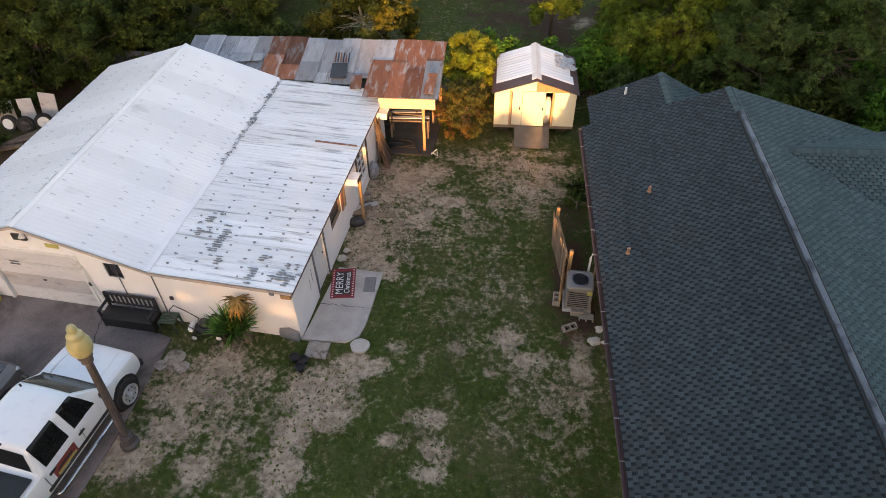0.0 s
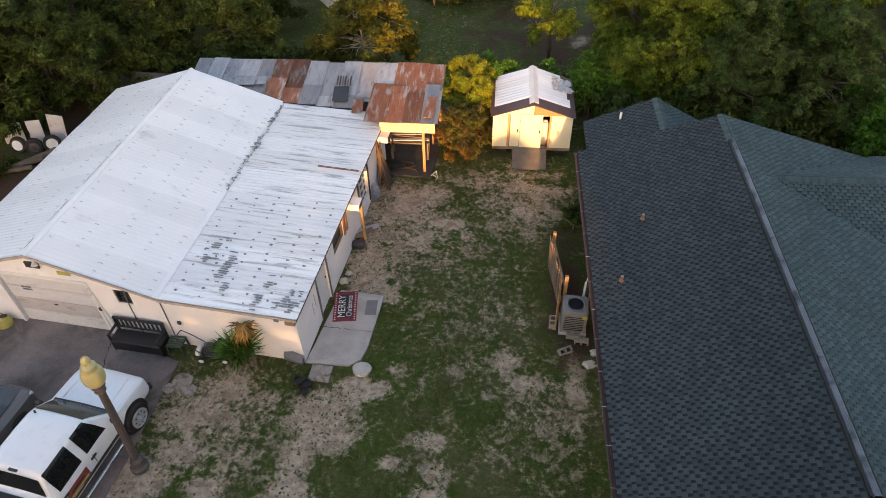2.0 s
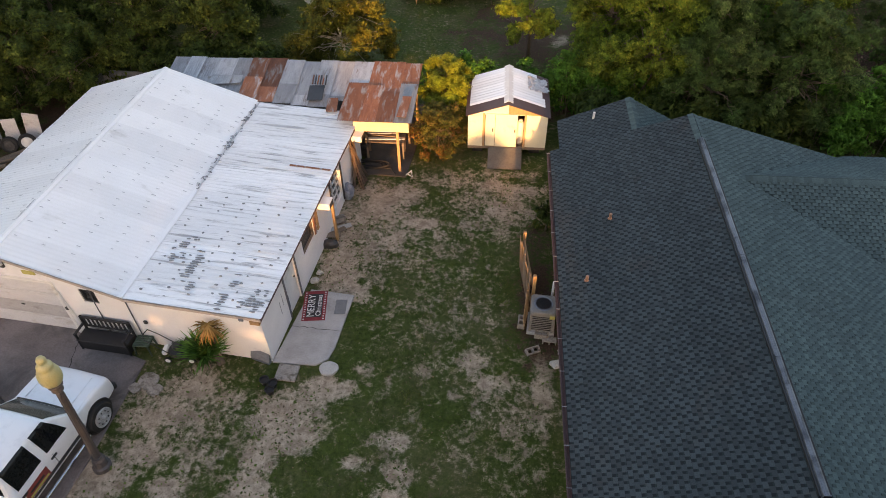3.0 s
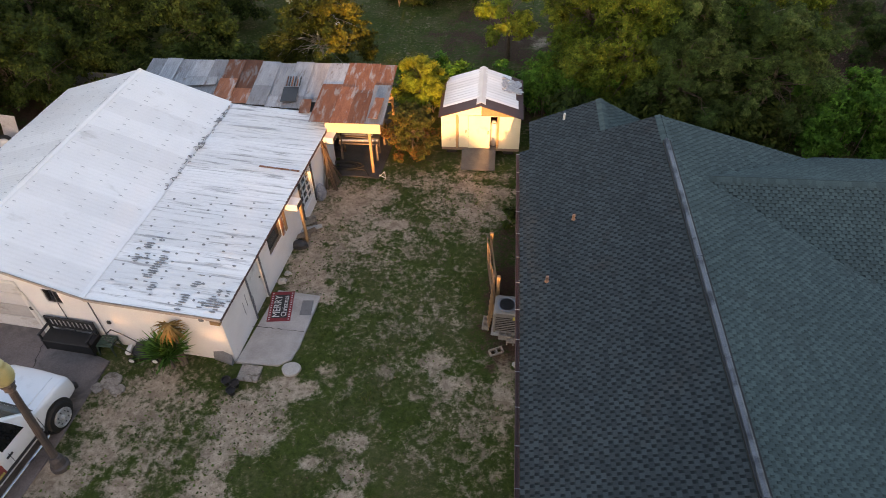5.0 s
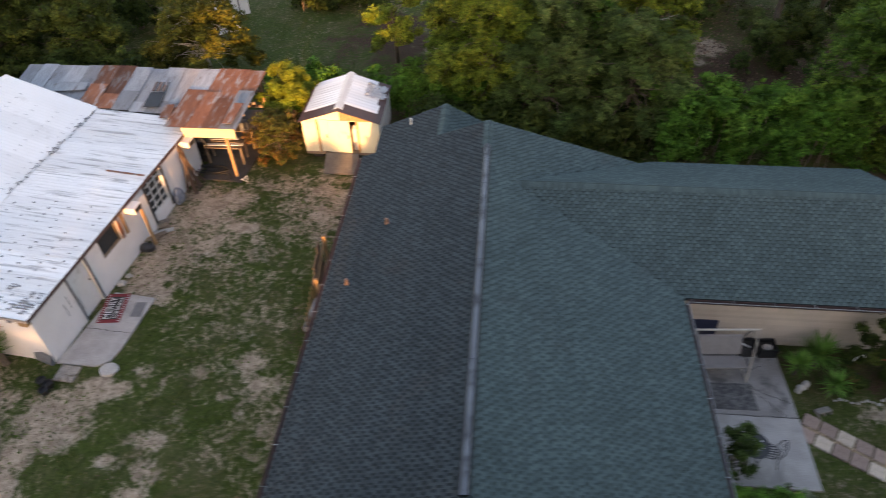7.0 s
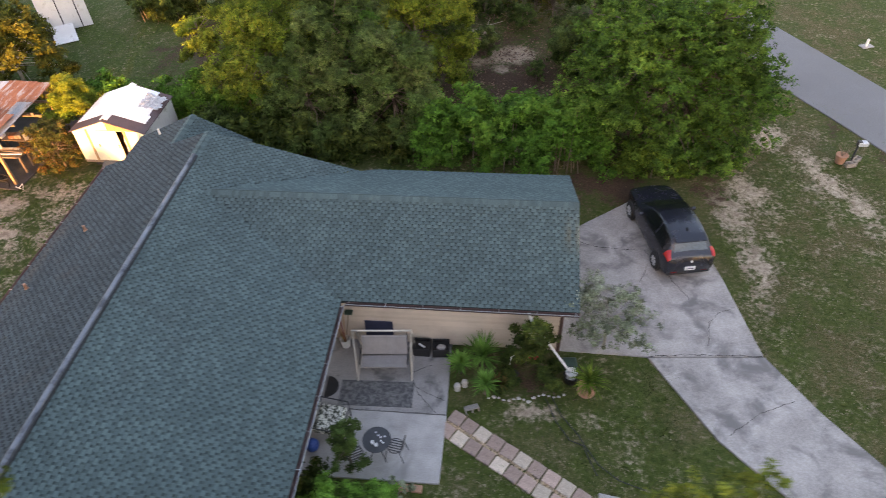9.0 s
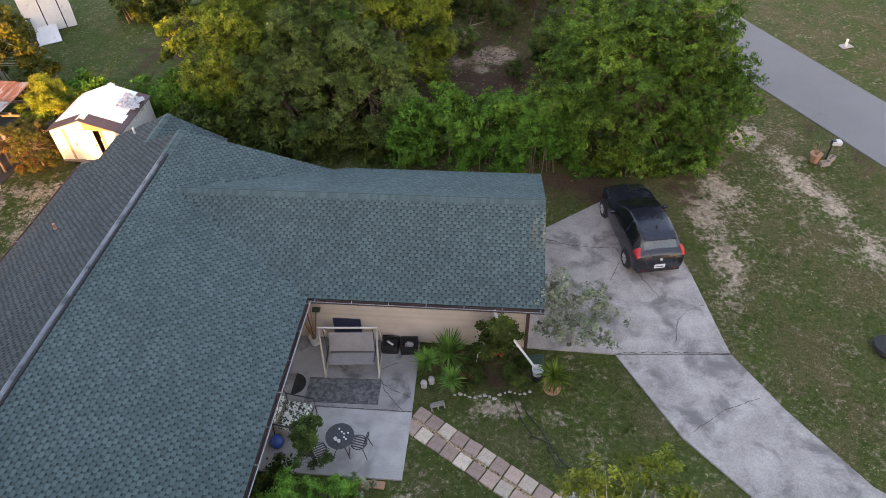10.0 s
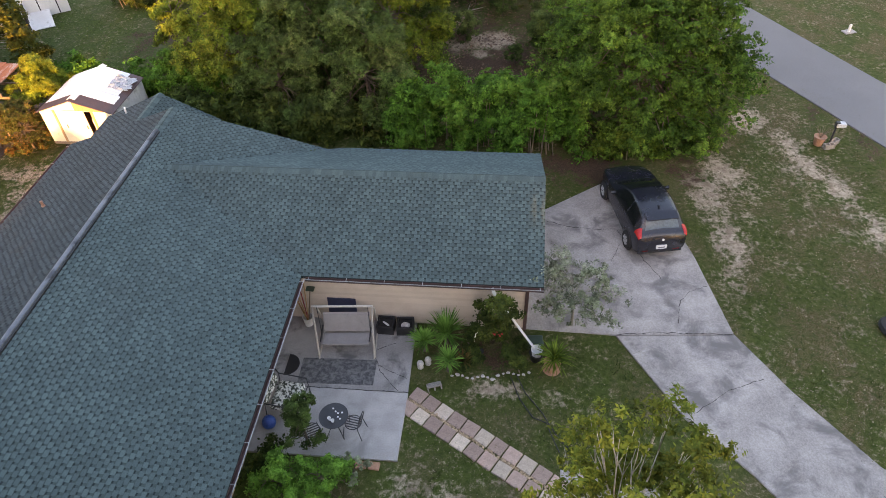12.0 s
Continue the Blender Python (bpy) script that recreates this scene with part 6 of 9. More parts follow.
# pickup, nose to the workshop
TR = pose(-4.69, 8.45, 0.015, 0, 0, -10)
TS = Shell([(0.86, 0.78, 0.50, 0.78, 0.86, 0.62), (0.78, 0.92, 0.42, 0.94, 1.03, 0.76), (0.48, 0.96, 0.40, 1.02, 1.12, 0.80), (-0.05, 0.97, 0.40, 1.06, 1.17, 0.83), (-0.38, 0.97, 0.40, 1.08, 1.19, 0.85),
            (-0.68, 0.97, 0.40, 1.09, 1.46, 0.78), (-1.02, 0.97, 0.40, 1.09, 1.74, 0.70), (-1.35, 0.97, 0.40, 1.09, 1.79, 0.71), (-2.2, 0.97, 0.40, 1.09, 1.79, 0.71), (-2.46, 0.97, 0.40, 1.09, 1.74, 0.70),
            (-2.62, 0.97, 0.40, 1.09, 1.30, 0.82), (-2.72, 0.97, 0.40, 1.08, 1.16, 0.88), (-3.2, 0.97, 0.40, 1.08, 1.14, 0.90), (-4.7, 0.97, 0.42, 1.08, 1.14, 0.90), (-4.85, 0.93, 0.46, 1.04, 1.08, 0.88)])
truck = car("pickup_truck", "white crew-cab pickup truck with a black bed cover", "truck", TR, TS, "paint_white", [(0.84, 0), (-0.84, 0), (0.84, -3.6), (-0.84, -3.6)], 0.41, "rim_steel")
part("windscreen", TS.pane((4.12, 5.85), (4.12, 5.85), 5.02, 6.98), "screen_glass", truck, "dark greenish windscreen", smooth=True)
part("cowl", TS.pane((3.86, 4.1), (3.86, 4.1), 4.9, 7.1, 0.006), "black", truck, "black cowl below the windscreen", smooth=True)
part("rear_window", TS.pane((9.25, 10.4), (9.25, 10.4), 5.1, 6.9), "car_glass", truck, "dark rear window", smooth=True)
for lo, hi in ((3.18, 4.86), (8.82, 7.14)):
    part("side_window", TS.pane((5.35, 7.22), (6.1, 7.22), lo, hi), "car_glass", truck, "dark tinted side window", smooth=True)
    part("side_window", TS.pane((7.42, 9.0), (7.42, 8.85), lo, hi), "car_glass", truck, "dark tinted side window", smooth=True)
part("bed_cover", Geo().box((-0.84, -4.75, 1.15), (0.84, -2.78, 1.19), bevel=0.02), "black", truck, "black bed cover")
part("front_bumper", Geo().box((-0.92, 0.77, 0.42), (0.92, 0.93, 0.64), bevel=0.05), "black", truck, "black front bumper")
for s in (-1, 1):
    part("headlight", Geo().box((0.55 * s - 0.17, 0.79, 0.76), (0.55 * s + 0.17, 0.87, 0.90), bevel=0.03), "clear_lamp", truck)
    part("mirror", Geo().box((1.06 * s - 0.10, -0.66, 1.14), (1.06 * s + 0.10, -0.56, 1.32), bevel=0.04), "black", truck, "black door mirror")
    part("running_board", Geo().tube([(0.96 * s, -0.45, 0.36), (1.05 * s, -0.55, 0.34), (1.05 * s, -2.6, 0.34), (0.96 * s, -2.7, 0.36)], 0.045, 8), "chrome", truck, "bright tubular running board", smooth=True)
    for y in (-1.52, -2.52):
        part("door_handle", Geo().box((0.985 * s - 0.015, y - 0.02, 0.93), (0.985 * s + 0.012, y + 0.17, 1.0), bevel=0.01), "black", truck)
    for y in (-0.45, -1.44, -2.64):
        part("door_gap", Geo().box((0.968 * s - 0.006, y - 0.007, 0.48), (0.968 * s + 0.006, y + 0.007, 1.04)), "dark_metal", truck)
    part("side_trim", Geo().box((0.978 * s - 0.01, -2.75, 0.58), (0.978 * s + 0.01, -0.5, 0.68), bevel=0.008), "dark_metal", truck, "dark rubbing strip")
    part("hood_crease", Geo().tube([(0.58 * s, 0.64, 1.075), (0.62 * s, 0.2, 1.145), (0.64 * s, -0.3, 1.185)], 0.016, 6), "paint_white", truck, smooth=True)
sign = part("door_sign", Geo().box((0.968, -2.44, 0.62), (0.984, -1.72, 0.98)), "sign_red", truck, "red and yellow magnetic sign on the rear door")
for y0, y1, z0, z1, mm in ((-2.38, -1.77, 0.70, 0.77, "yellow"), (-2.32, -1.87, 0.82, 0.88, "black"), (-2.34, -2.02, 0.64, 0.68, "white_paint")):
    part("sign_bar", Geo().box((0.984, y0, z0), (0.987, y1, z1)), mm, sign)
part("roof_lamp", Geo().box((-0.12, -2.5, 1.755), (0.12, -2.42, 1.785), bevel=0.01), "dark_metal", truck)
part("antenna", Geo().tube([(-0.5, -1.1, 1.76), (-0.5, -1.1, 1.84)], 0.025, 8), "dark_metal", truck)

# saloon beside it
SD = pose(-7.5, 7.95, 0.015, 0, 0, -6)
sedan = vehicle("sedan", "champagne saloon car with a dark bonnet parked beside the pickup", "car", SD,
                [(0.92, 0.60, 0.30, 0.58, 0.66, 0.52), (0.80, 0.80, 0.24, 0.66, 0.76, 0.70), (0.2, 0.87, 0.22, 0.76, 0.88, 0.74), (-0.7, 0.88, 0.22, 0.84, 0.95, 0.78), (-2.9, 0.88, 0.22, 0.84, 0.96, 0.78), (-3.6, 0.84, 0.28, 0.80, 0.92, 0.72)],
                "paint_beige", (-0.55, -3.0, 0.76, 0.76, 0.92, 0.94), (-1.3, -2.5, 0.58, 0.58, 1.40, 1.40), [(0.08, 0.5), (0.55, 0.93)], [(0.74, 0), (-0.74, 0), (0.74, -2.7), (-0.74, -2.7)], 0.32)
part("bonnet", Geo().loft([[(-0.50, 0.80, 0.74), (0.50, 0.80, 0.74), (0.50, 0.80, 0.77), (-0.50, 0.80, 0.77)], [(-0.64, 0.2, 0.88), (0.64, 0.2, 0.88), (0.64, 0.2, 0.905), (-0.64, 0.2, 0.905)], [(-0.68, -0.56, 0.93), (0.68, -0.56, 0.93), (0.68, -0.56, 0.955), (-0.68, -0.56, 0.955)]]), "paint_black", sedan, "dark bonnet")
for s in (-1, 1):
    part("mirror", Geo().box((0.94 * s - 0.09, -0.85, 0.92), (0.94 * s + 0.09, -0.74, 1.05), bevel=0.03), "paint_beige", sedan)
    part("headlight", Geo().box((0.66 * s - 0.13, 0.66, 0.58), (0.66 * s + 0.13, 0.84, 0.70), bevel=0.03), "clear_lamp", sedan)

# hatchback on the concrete drive, tail to the street
HB = pose(28.0, 16.6, 0.02, 0, 0, 11.5)
HS = Shell([(3.42, 0.46, 0.36, 0.56, 0.61, 0.32), (3.26, 0.72, 0.26, 0.68, 0.75, 0.54), (2.75, 0.83, 0.20, 0.80, 0.90, 0.66), (2.15, 0.86, 0.20, 0.88, 1.0, 0.72), (1.62, 0.86, 0.20, 0.92, 1.27, 0.65),
            (1.1, 0.86, 0.20, 0.93, 1.45, 0.58), (0.5, 0.86, 0.20, 0.93, 1.50, 0.58), (-0.02, 0.86, 0.20, 0.94, 1.46, 0.57), (-0.24, 0.86, 0.21, 0.95, 1.38, 0.57), (-0.46, 0.84, 0.23, 0.96, 1.10, 0.63), (-0.62, 0.80, 0.26, 0.88, 0.95, 0.66), (-0.70, 0.72, 0.34, 0.72, 0.78, 0.58)])
hatch = car("hatchback_car", "small black hatchback car parked on the concrete drive", "car", HB, HS, "paint_black", [(0.73, 2.57), (-0.73, 2.57), (0.73, 0), (-0.73, 0)], 0.31)
part("windscreen", HS.pane((3.1, 4.9), (3.1, 4.9), 5.0, 7.0), "car_glass", hatch, "dark windscreen", smooth=True)
part("rear_window", HS.pane((8.1, 9.1), (8.1, 9.1), 5.1, 6.9), "rear_glass", hatch, "pale reflecting rear window", smooth=True)
for lo, hi in ((3.2, 4.84), (8.8, 7.16)):
    part("side_window", HS.pane((3.75, 5.85), (4.85, 5.85), lo, hi), "car_glass", hatch, "dark side window", smooth=True)
    part("side_window", HS.pane((6.0, 7.6), (6.0, 7.1), lo, hi), "car_glass", hatch, "dark side window", smooth=True)
part("spoiler", Geo().loft([[(-0.52, -0.08, 1.42), (0.52, -0.08, 1.42), (0.52, -0.08, 1.47), (-0.52, -0.08, 1.47)], [(-0.50, -0.38, 1.36), (0.50, -0.38, 1.36), (0.50, -0.38, 1.39), (-0.50, -0.38, 1.39)]]), "paint_black", hatch, "roof spoiler")
for s in (-1, 1):
    part("tail_lamp", HS.pane((8.45, 10.2), (8.75, 10.1), 6 - 3.1 * s, 6 - 1.3 * s, 0.014), "red_lamp", hatch, "red tail lamp", smooth=True)
    part("mirror", Geo().box((0.92 * s - 0.09, 1.55, 0.92), (0.92 * s + 0.09, 1.66, 1.05), bevel=0.03), "paint_black", hatch)
    part("reflector", Geo().box((0.5 * s - 0.11, -0.70, 0.36), (0.5 * s + 0.11, -0.67, 0.41)), "red_lamp", hatch)
part("number_plate", Geo().box((-0.17, -0.735, 0.46), (0.17, -0.70, 0.60)), "white_paint", hatch, "white number plate")
part("plate_bar", Geo().box((-0.11, -0.739, 0.51), (0.11, -0.735, 0.55)), "grey_metal", hatch)
part("badge", Geo().lathe([(0.0, 0), (0.04, 0), (0.04, 0.012), (0.0, 0.015)], 12), "rim_silver", hatch, m=pose(0, -0.715, 0.83, 60, 0, 0))
part("roof_fin", Geo().loft([[(-0.02, 0.2, 1.49), (0.02, 0.2, 1.49), (0.02, 0.02, 1.49), (-0.02, 0.02, 1.49)], [(-0.008, 0.07, 1.57), (0.008, 0.07, 1.57), (0.008, 0.03, 1.57), (-0.008, 0.03, 1.57)]]), "black", hatch)
part("bumper_skirt", Geo().box((-0.72, -0.69, 0.24), (0.72, -0.6, 0.36), bevel=0.03), "black", hatch)


# ---- things by the workshop ----
M["fan_grey"] = surface("grey_fan_guard", (0.15, 0.16, 0.185), (0.23, 0.245, 0.27), 5, 50, 0.5, metal=0.3)
M["globe"] = surface("yellowed_globe", (0.44, 0.37, 0.17), (0.52, 0.45, 0.23), 3, 40, 0.35, grit=0.15, relief=0.05, stain=(0.36, 0.31, 0.15), stain_scale=4)
M["lamp_iron"] = surface("brown_lamp_iron", (0.060, 0.050, 0.050), (0.10, 0.085, 0.082), 6, 60, 0.6, relief=0.2)
lamp = thing("lamp_post", "dark iron lamp post with a yellowed acorn globe", "lamp post", pose(-3.31, 7.16, 0, -4.8, 0.6, 0) @ Matrix.Diagonal((1.0, 1.0, 1.1, 1)))
part("base", Geo().lathe([(0.22, -0.05), (0.22, 0.06), (0.17, 0.10), (0.16, 0.28), (0.12, 0.34), (0.13, 0.38), (0.0, 0.40)], 14), "lamp_iron", lamp, "flared cast base")
shaft = part("shaft", Geo().lathe([(0.095, 0.36), (0.085, 1.2), (0.075, 2.72), (0.0, 2.74)], 14), "lamp_iron", lamp)
for k in range(10):
    a = 2 * math.pi * k / 10
    part("flute", Geo().tube([(0.092 * math.cos(a), 0.092 * math.sin(a), 0.45), (0.074 * math.cos(a), 0.074 * math.sin(a), 2.65)], 0.012, 4), "lamp_iron", shaft)
part("collar", Geo().lathe([(0.08, 2.68), (0.13, 2.74), (0.12, 2.82), (0.16, 2.88), (0.15, 2.94), (0.0, 2.95)], 14), "lamp_iron", lamp)
part("globe", Geo().lathe([(0.13, 2.93), (0.19, 2.98), (0.23, 3.06), (0.245, 3.16), (0.235, 3.27), (0.20, 3.36), (0.155, 3.41), (0.175, 3.43), (0.165, 3.48), (0.12, 3.53), (0.085, 3.55), (0.10, 3.59), (0.10, 3.64), (0.07, 3.70), (0.0, 3.72)], 24), "globe", lamp, "yellowed acorn-shaped globe", smooth=True)

bench = thing("garden_bench", "black storage bench with a slatted back against the workshop wall", "bench", WB @ pose(-4.92, -0.2, 0.015))
part("box", Geo().box((-0.76, -0.24, 0.03), (0.76, 0.22, 0.40), bevel=0.015), "black", bench)
part("seat", Geo().box((-0.78, -0.27, 0.405), (0.78, 0.20, 0.445), bevel=0.012), "black", bench, "black seat lid")
part("top_rail", Geo().box((-0.78, 0.20, 0.86), (0.78, 0.25, 0.95), bevel=0.012), "black", bench)
part("bottom_rail", Geo().box((-0.74, 0.21, 0.50), (0.74, 0.25, 0.56), bevel=0.01), "black", bench)
for i in range(11):
    x = -0.68 + i * 0.136
    part("back_slat", Geo().box((x - 0.032, 0.215, 0.55), (x + 0.032, 0.24, 0.87), bevel=0.006), "black", bench)
for s in (-1, 1):
    part("armrest", Geo().box((s * 0.75 - 0.04, -0.26, 0.62), (s * 0.75 + 0.04, 0.24, 0.67), bevel=0.012), "black", bench)
    part("leg", Geo().box((s * 0.75 - 0.03, -0.25, 0.0), (s * 0.75 + 0.03, -0.19, 0.63), bevel=0.008), "black", bench)
    part("leg", Geo().box((s * 0.75 - 0.03, 0.19, 0.0), (s * 0.75 + 0.03, 0.25, 0.95), bevel=0.008), "black", bench)

M["green_plastic"] = surface("dark_green_plastic", (0.022, 0.05, 0.034), (0.04, 0.075, 0.052), 5, 50, 0.5)
stool = thing("side_table", "small dark green plastic slatted side table", "table", WB @ pose(-3.82, -0.15, 0.0, 0, 0, 5))
for i in range(5):
    part("top_slat", Geo().box((-0.23, -0.2 + i * 0.085, 0.40), (0.23, -0.13 + i * 0.085, 0.425), bevel=0.006), "green_plastic", stool)
for sx in (-1, 1):
    part("apron", Geo().box((sx * 0.21 - 0.012, -0.2, 0.34), (sx * 0.21 + 0.012, 0.21, 0.40)), "green_plastic", stool)
    for sy in (-1, 1):
        part("leg", Geo().loft([[(sx * 0.2 - 0.025, sy * 0.17 - 0.025, 0.40), (sx * 0.2 + 0.025, sy * 0.17 - 0.025, 0.40), (sx * 0.2 + 0.025, sy * 0.17 + 0.025, 0.40), (sx * 0.2 - 0.025, sy * 0.17 + 0.025, 0.40)],
                                [(sx * 0.23 - 0.015, sy * 0.2 - 0.015, 0), (sx * 0.23 + 0.015, sy * 0.2 - 0.015, 0), (sx * 0.23 + 0.015, sy * 0.2 + 0.015, 0), (sx * 0.23 - 0.015, sy * 0.2 + 0.015, 0)]]), "green_plastic", stool)

mower = thing("lawn_mower", "old push lawn mower with a black grass bag and white wheels", "lawn mower", WB @ pose(-2.7, 0.0 - 0.1, 0, 0, 0, 8))
part("deck", Geo().loft([[(0.42 * math.cos(a) * k, 0.27 * math.sin(a) * k, z) for a in [2 * math.pi * i / 14 for i in range(14)]] for k, z in ((1, 0.10), (1, 0.20), (0.9, 0.26), (0.6, 0.29))]), "black", mower, "dark cutting deck")
part("engine", Geo().lathe([(0.13, 0.28), (0.14, 0.40), (0.11, 0.46), (0.0, 0.47)], 12), "dark_metal", mower, m=pose(-0.1, 0, 0))
part("grass_bag", Geo().loft([[(0.12 + dx * sc, dy * sc, z) for dx, dy in ((0, -0.27), (0.62, -0.27), (0.68, -0.1), (0.68, 0.1), (0.62, 0.27), (0, 0.27))] for sc, z in ((0.9, 0.16), (1.0, 0.3), (0.96, 0.46), (0.8, 0.53))]), "black", mower, "sagging black grass bag")
for x in (-0.33, 0.35):
    for y in (-0.3, 0.3):
        w = part("wheel", Geo().lathe([(0.07, -0.025), (0.10, -0.025), (0.105, 0), (0.10, 0.025), (0.07, 0.025)], 16), "tyre", mower, m=pose(x, y, 0.105, 90, 0, 0))
        part("hub", Geo().lathe([(0.0, -0.03), (0.075, -0.028), (0.075, 0.028), (0.0, 0.03)], 14), "white_paint", w, "white wheel hub")
for y in (-0.2, 0.2):
    part("handle_bar", Geo().tube([(-0.25, y, 0.25), (-0.6, y, 0.62), (-0.86, y * 0.9, 0.86)], 0.014, 6), "dark_metal", mower)
part("handle_grip", Geo().tube([(-0.86, -0.18, 0.86), (-0.9, 0, 0.89), (-0.86, 0.18, 0.86)], 0.016, 6), "dark_metal", mower)
part("cover_flap", Geo().box((-0.5, -0.22, 0.2), (-0.36, 0.1, 0.34), bevel=0.03), "white_paint", mower, "white plastic flap")


def spiky(name, label, m, count, length, width, leaf, seed, trunk=0.25, droop=0.5, up=(10, 75), category="plant", spread_z=0.12):
    """Rosette of long pointed leaves that arch outwards."""
    rng = np.random.default_rng(seed)
    t = thing(name, label, category, m)
    part("stem", Geo().tube([(0, 0, -0.05), (0, 0, trunk)], [0.07, 0.05], 7), "bark", t)
    vs, fs = [], []
    for i in range(count):
        az = 2.4 * i + rng.uniform(-0.3, 0.3)
        el = radians(rng.uniform(*up))
        ln = length * rng.uniform(0.75, 1.1)
        d = Vector((math.cos(az), math.sin(az), 0))
        s = Vector((-math.sin(az), math.cos(az), 0))
        p = Vector((0, 0, trunk + rng.uniform(-spread_z, spread_z)))
        k = len(vs)
        n = 5
        for j in range(n):
            f = j / (n - 1)
            e = el - droop * f * f * 1.3
            w = width * (1 - f) ** 0.6 * (0.6 + 0.8 * min(1, f * 4)) * 0.5 + 0.002
            vs += [tuple(p - s * w), tuple(p + s * w)]
            p = p + (d * math.cos(e) + Vector((0, 0, 1)) * math.sin(e)) * (ln / (n - 1))
        fs += [(k + 2 * j, k + 2 * j + 1, k + 2 * j + 3, k + 2 * j + 2) for j in range(n - 1)]
    part("leaves", quick_mesh("leaves", vs, fs), leaf, t)
    return t


M["leaf_yucca"] = leaf_mat("leaves_yucca", (0.052, 0.14, 0.028), (0.10, 0.235, 0.045), (0.15, 0.29, 0.065))
M["leaf_dry"] = leaf_mat("leaves_dry", (0.30, 0.17, 0.06), (0.40, 0.25, 0.09), (0.48, 0.32, 0.13))
spiky("yucca_plant", "bushy green yucca at the foot of the white wall", pose(-1.62, 10.28, 0), 260, 0.88, 0.042, "leaf_yucca", 71, 0.5, 0.3, (22, 88))
spiky("yucca_plant", "small green yucca rosette growing behind", pose(-1.36, 10.4, 0), 110, 0.66, 0.04, "leaf_yucca", 75, 0.8, 0.3, (25, 88))
spiky("dead_yucca", "dry straw-coloured yucca head against the eave", pose(-1.3, 10.46, 0), 110, 0.55, 0.035, "leaf_dry", 72, 1.62, 0.8, (-80, 0))
tagged(part("ramp_block", Geo().loft([[(-0.5, 10.62, 0), (0.06, 10.45, 0), (0.1, 10.56, 0), (-0.46, 10.72, 0)], [(-0.5, 10.62, 0.16), (0.06, 10.45, 0.1), (0.1, 10.56, 0.34), (-0.46, 10.72, 0.46)]]), "fan_grey"), "grey concrete wedge at the wall corner", "block")

# flat things on the slab and lawn
M["dirty_stone"] = surface("soil_stained_stone", (0.24, 0.205, 0.175), (0.36, 0.315, 0.275), 4, 30, 0.95, relief=0.4, stain=(0.13, 0.105, 0.08), stain_scale=5, stain_at=(0.48, 0.66))
M["mat_red"] = surface("red_rug", (0.20, 0.022, 0.028), (0.30, 0.045, 0.05), 8, 90, 0.95, relief=0.3)
mat = thing("door_mat", "red bordered door mat with a dark lettered middle on the slab", "mat", pose(0.88, 12.68, 0.042, 0, 0, 7) @ Matrix.Diagonal((1.18, 1.08, 1, 1)))
part("border", Geo().box((-0.30, -0.55, 0), (0.30, 0.55, 0.012), bevel=0.004), "mat_red", mat)
part("field", Geo().box((-0.2, -0.43, 0.0125), (0.2, 0.43, 0.015)), "black", mat, "dark middle field")
for words, size, x, mm in (("MERRY", 0.27, 0.0, "white_paint"), ("Christmas", 0.19, 0.17, "white_paint")):
    fc = bpy.data.curves.new("lettering", "FONT")
    fc.body, fc.size, fc.extrude, fc.align_x = words, size, 0.0012, "CENTER"
    fc.materials.append(M[mm])
    lt = new("lettering", fc)
    lt.parent = mat
    lt.matrix_local = pose(x, 0, 0.0168, 0, 0, 90)
for k in range(12):
    for s in (-1, 1):
        part("border_fleck", Geo().box((s * 0.25 - 0.018, -0.5 + k * 0.088, 0.0125), (s * 0.25 + 0.018, -0.472 + k * 0.088, 0.0145)), "white_paint", mat)
tagged(part("grey_mat", Geo().box((-0.17, -0.29, 0), (0.17, 0.29, 0.015), m=pose(1.68, 12.68, 0.042, 0, 0, 3), bevel=0.005), surface("grey_mat", (0.16, 0.16, 0.16), (0.2, 0.2, 0.2), 6, 90, 0.95, relief=0.4)), "plain grey rubber mat on the slab", "mat")
tagged(part("stone_disc", Geo().loft([[(0.27 * k * math.cos(a) * (1 + 0.05 * math.sin(3 * a)), 0.24 * k * math.sin(a), z) for a in [2 * math.pi * i / 20 for i in range(20)]] for k, z in ((1, -0.03), (1, 0.03), (0.93, 0.05))], pose(1.76, 10.44, 0)), "rock"), "round whitish stepping stone on the lawn", "stone")
tagged(part("stepping_stone", Geo().box((-0.3, -0.27, -0.02), (0.3, 0.27, 0.05), pose(0.63, 10.22, 0, 0, 0, -4), 0.015), "dirty_stone"), "square grey paver before the slab", "stone")
for x, y, r in ((-3.18, 9.72, 0.33), (-2.86, 9.42, 0.24), (-3.44, 9.45, 0.2)):
    srg = np.random.default_rng(int(r * 100))
    ring = [(r * srg.uniform(0.75, 1.1) * math.cos(2 * math.pi * i / 9), r * srg.uniform(0.7, 1.0) * math.sin(2 * math.pi * i / 9)) for i in range(9)]
    tagged(part("flagstone", Geo().loft([[(a, b, -0.03) for a, b in ring], [(a, b, 0.012) for a, b in ring], [(a * 0.92, b * 0.92, 0.02) for a, b in ring]], pose(x, y, 0)), "dirty_stone"), "flat broken flagstone beside the drive", "stone", "flagstones")
for x, y in ((0.1, 9.86), (0.36, 9.78), (0.33, 9.56)):
    tagged(part("flower_pot", Geo().lathe([(0.09, -0.01), (0.13, 0.16), (0.14, 0.18), (0.12, 0.18), (0.11, 0.12), (0.0, 0.12)], 14, pose(x, y, 0)), "black"), "empty black plastic flower pot on the soil", "pot", "flower pots")


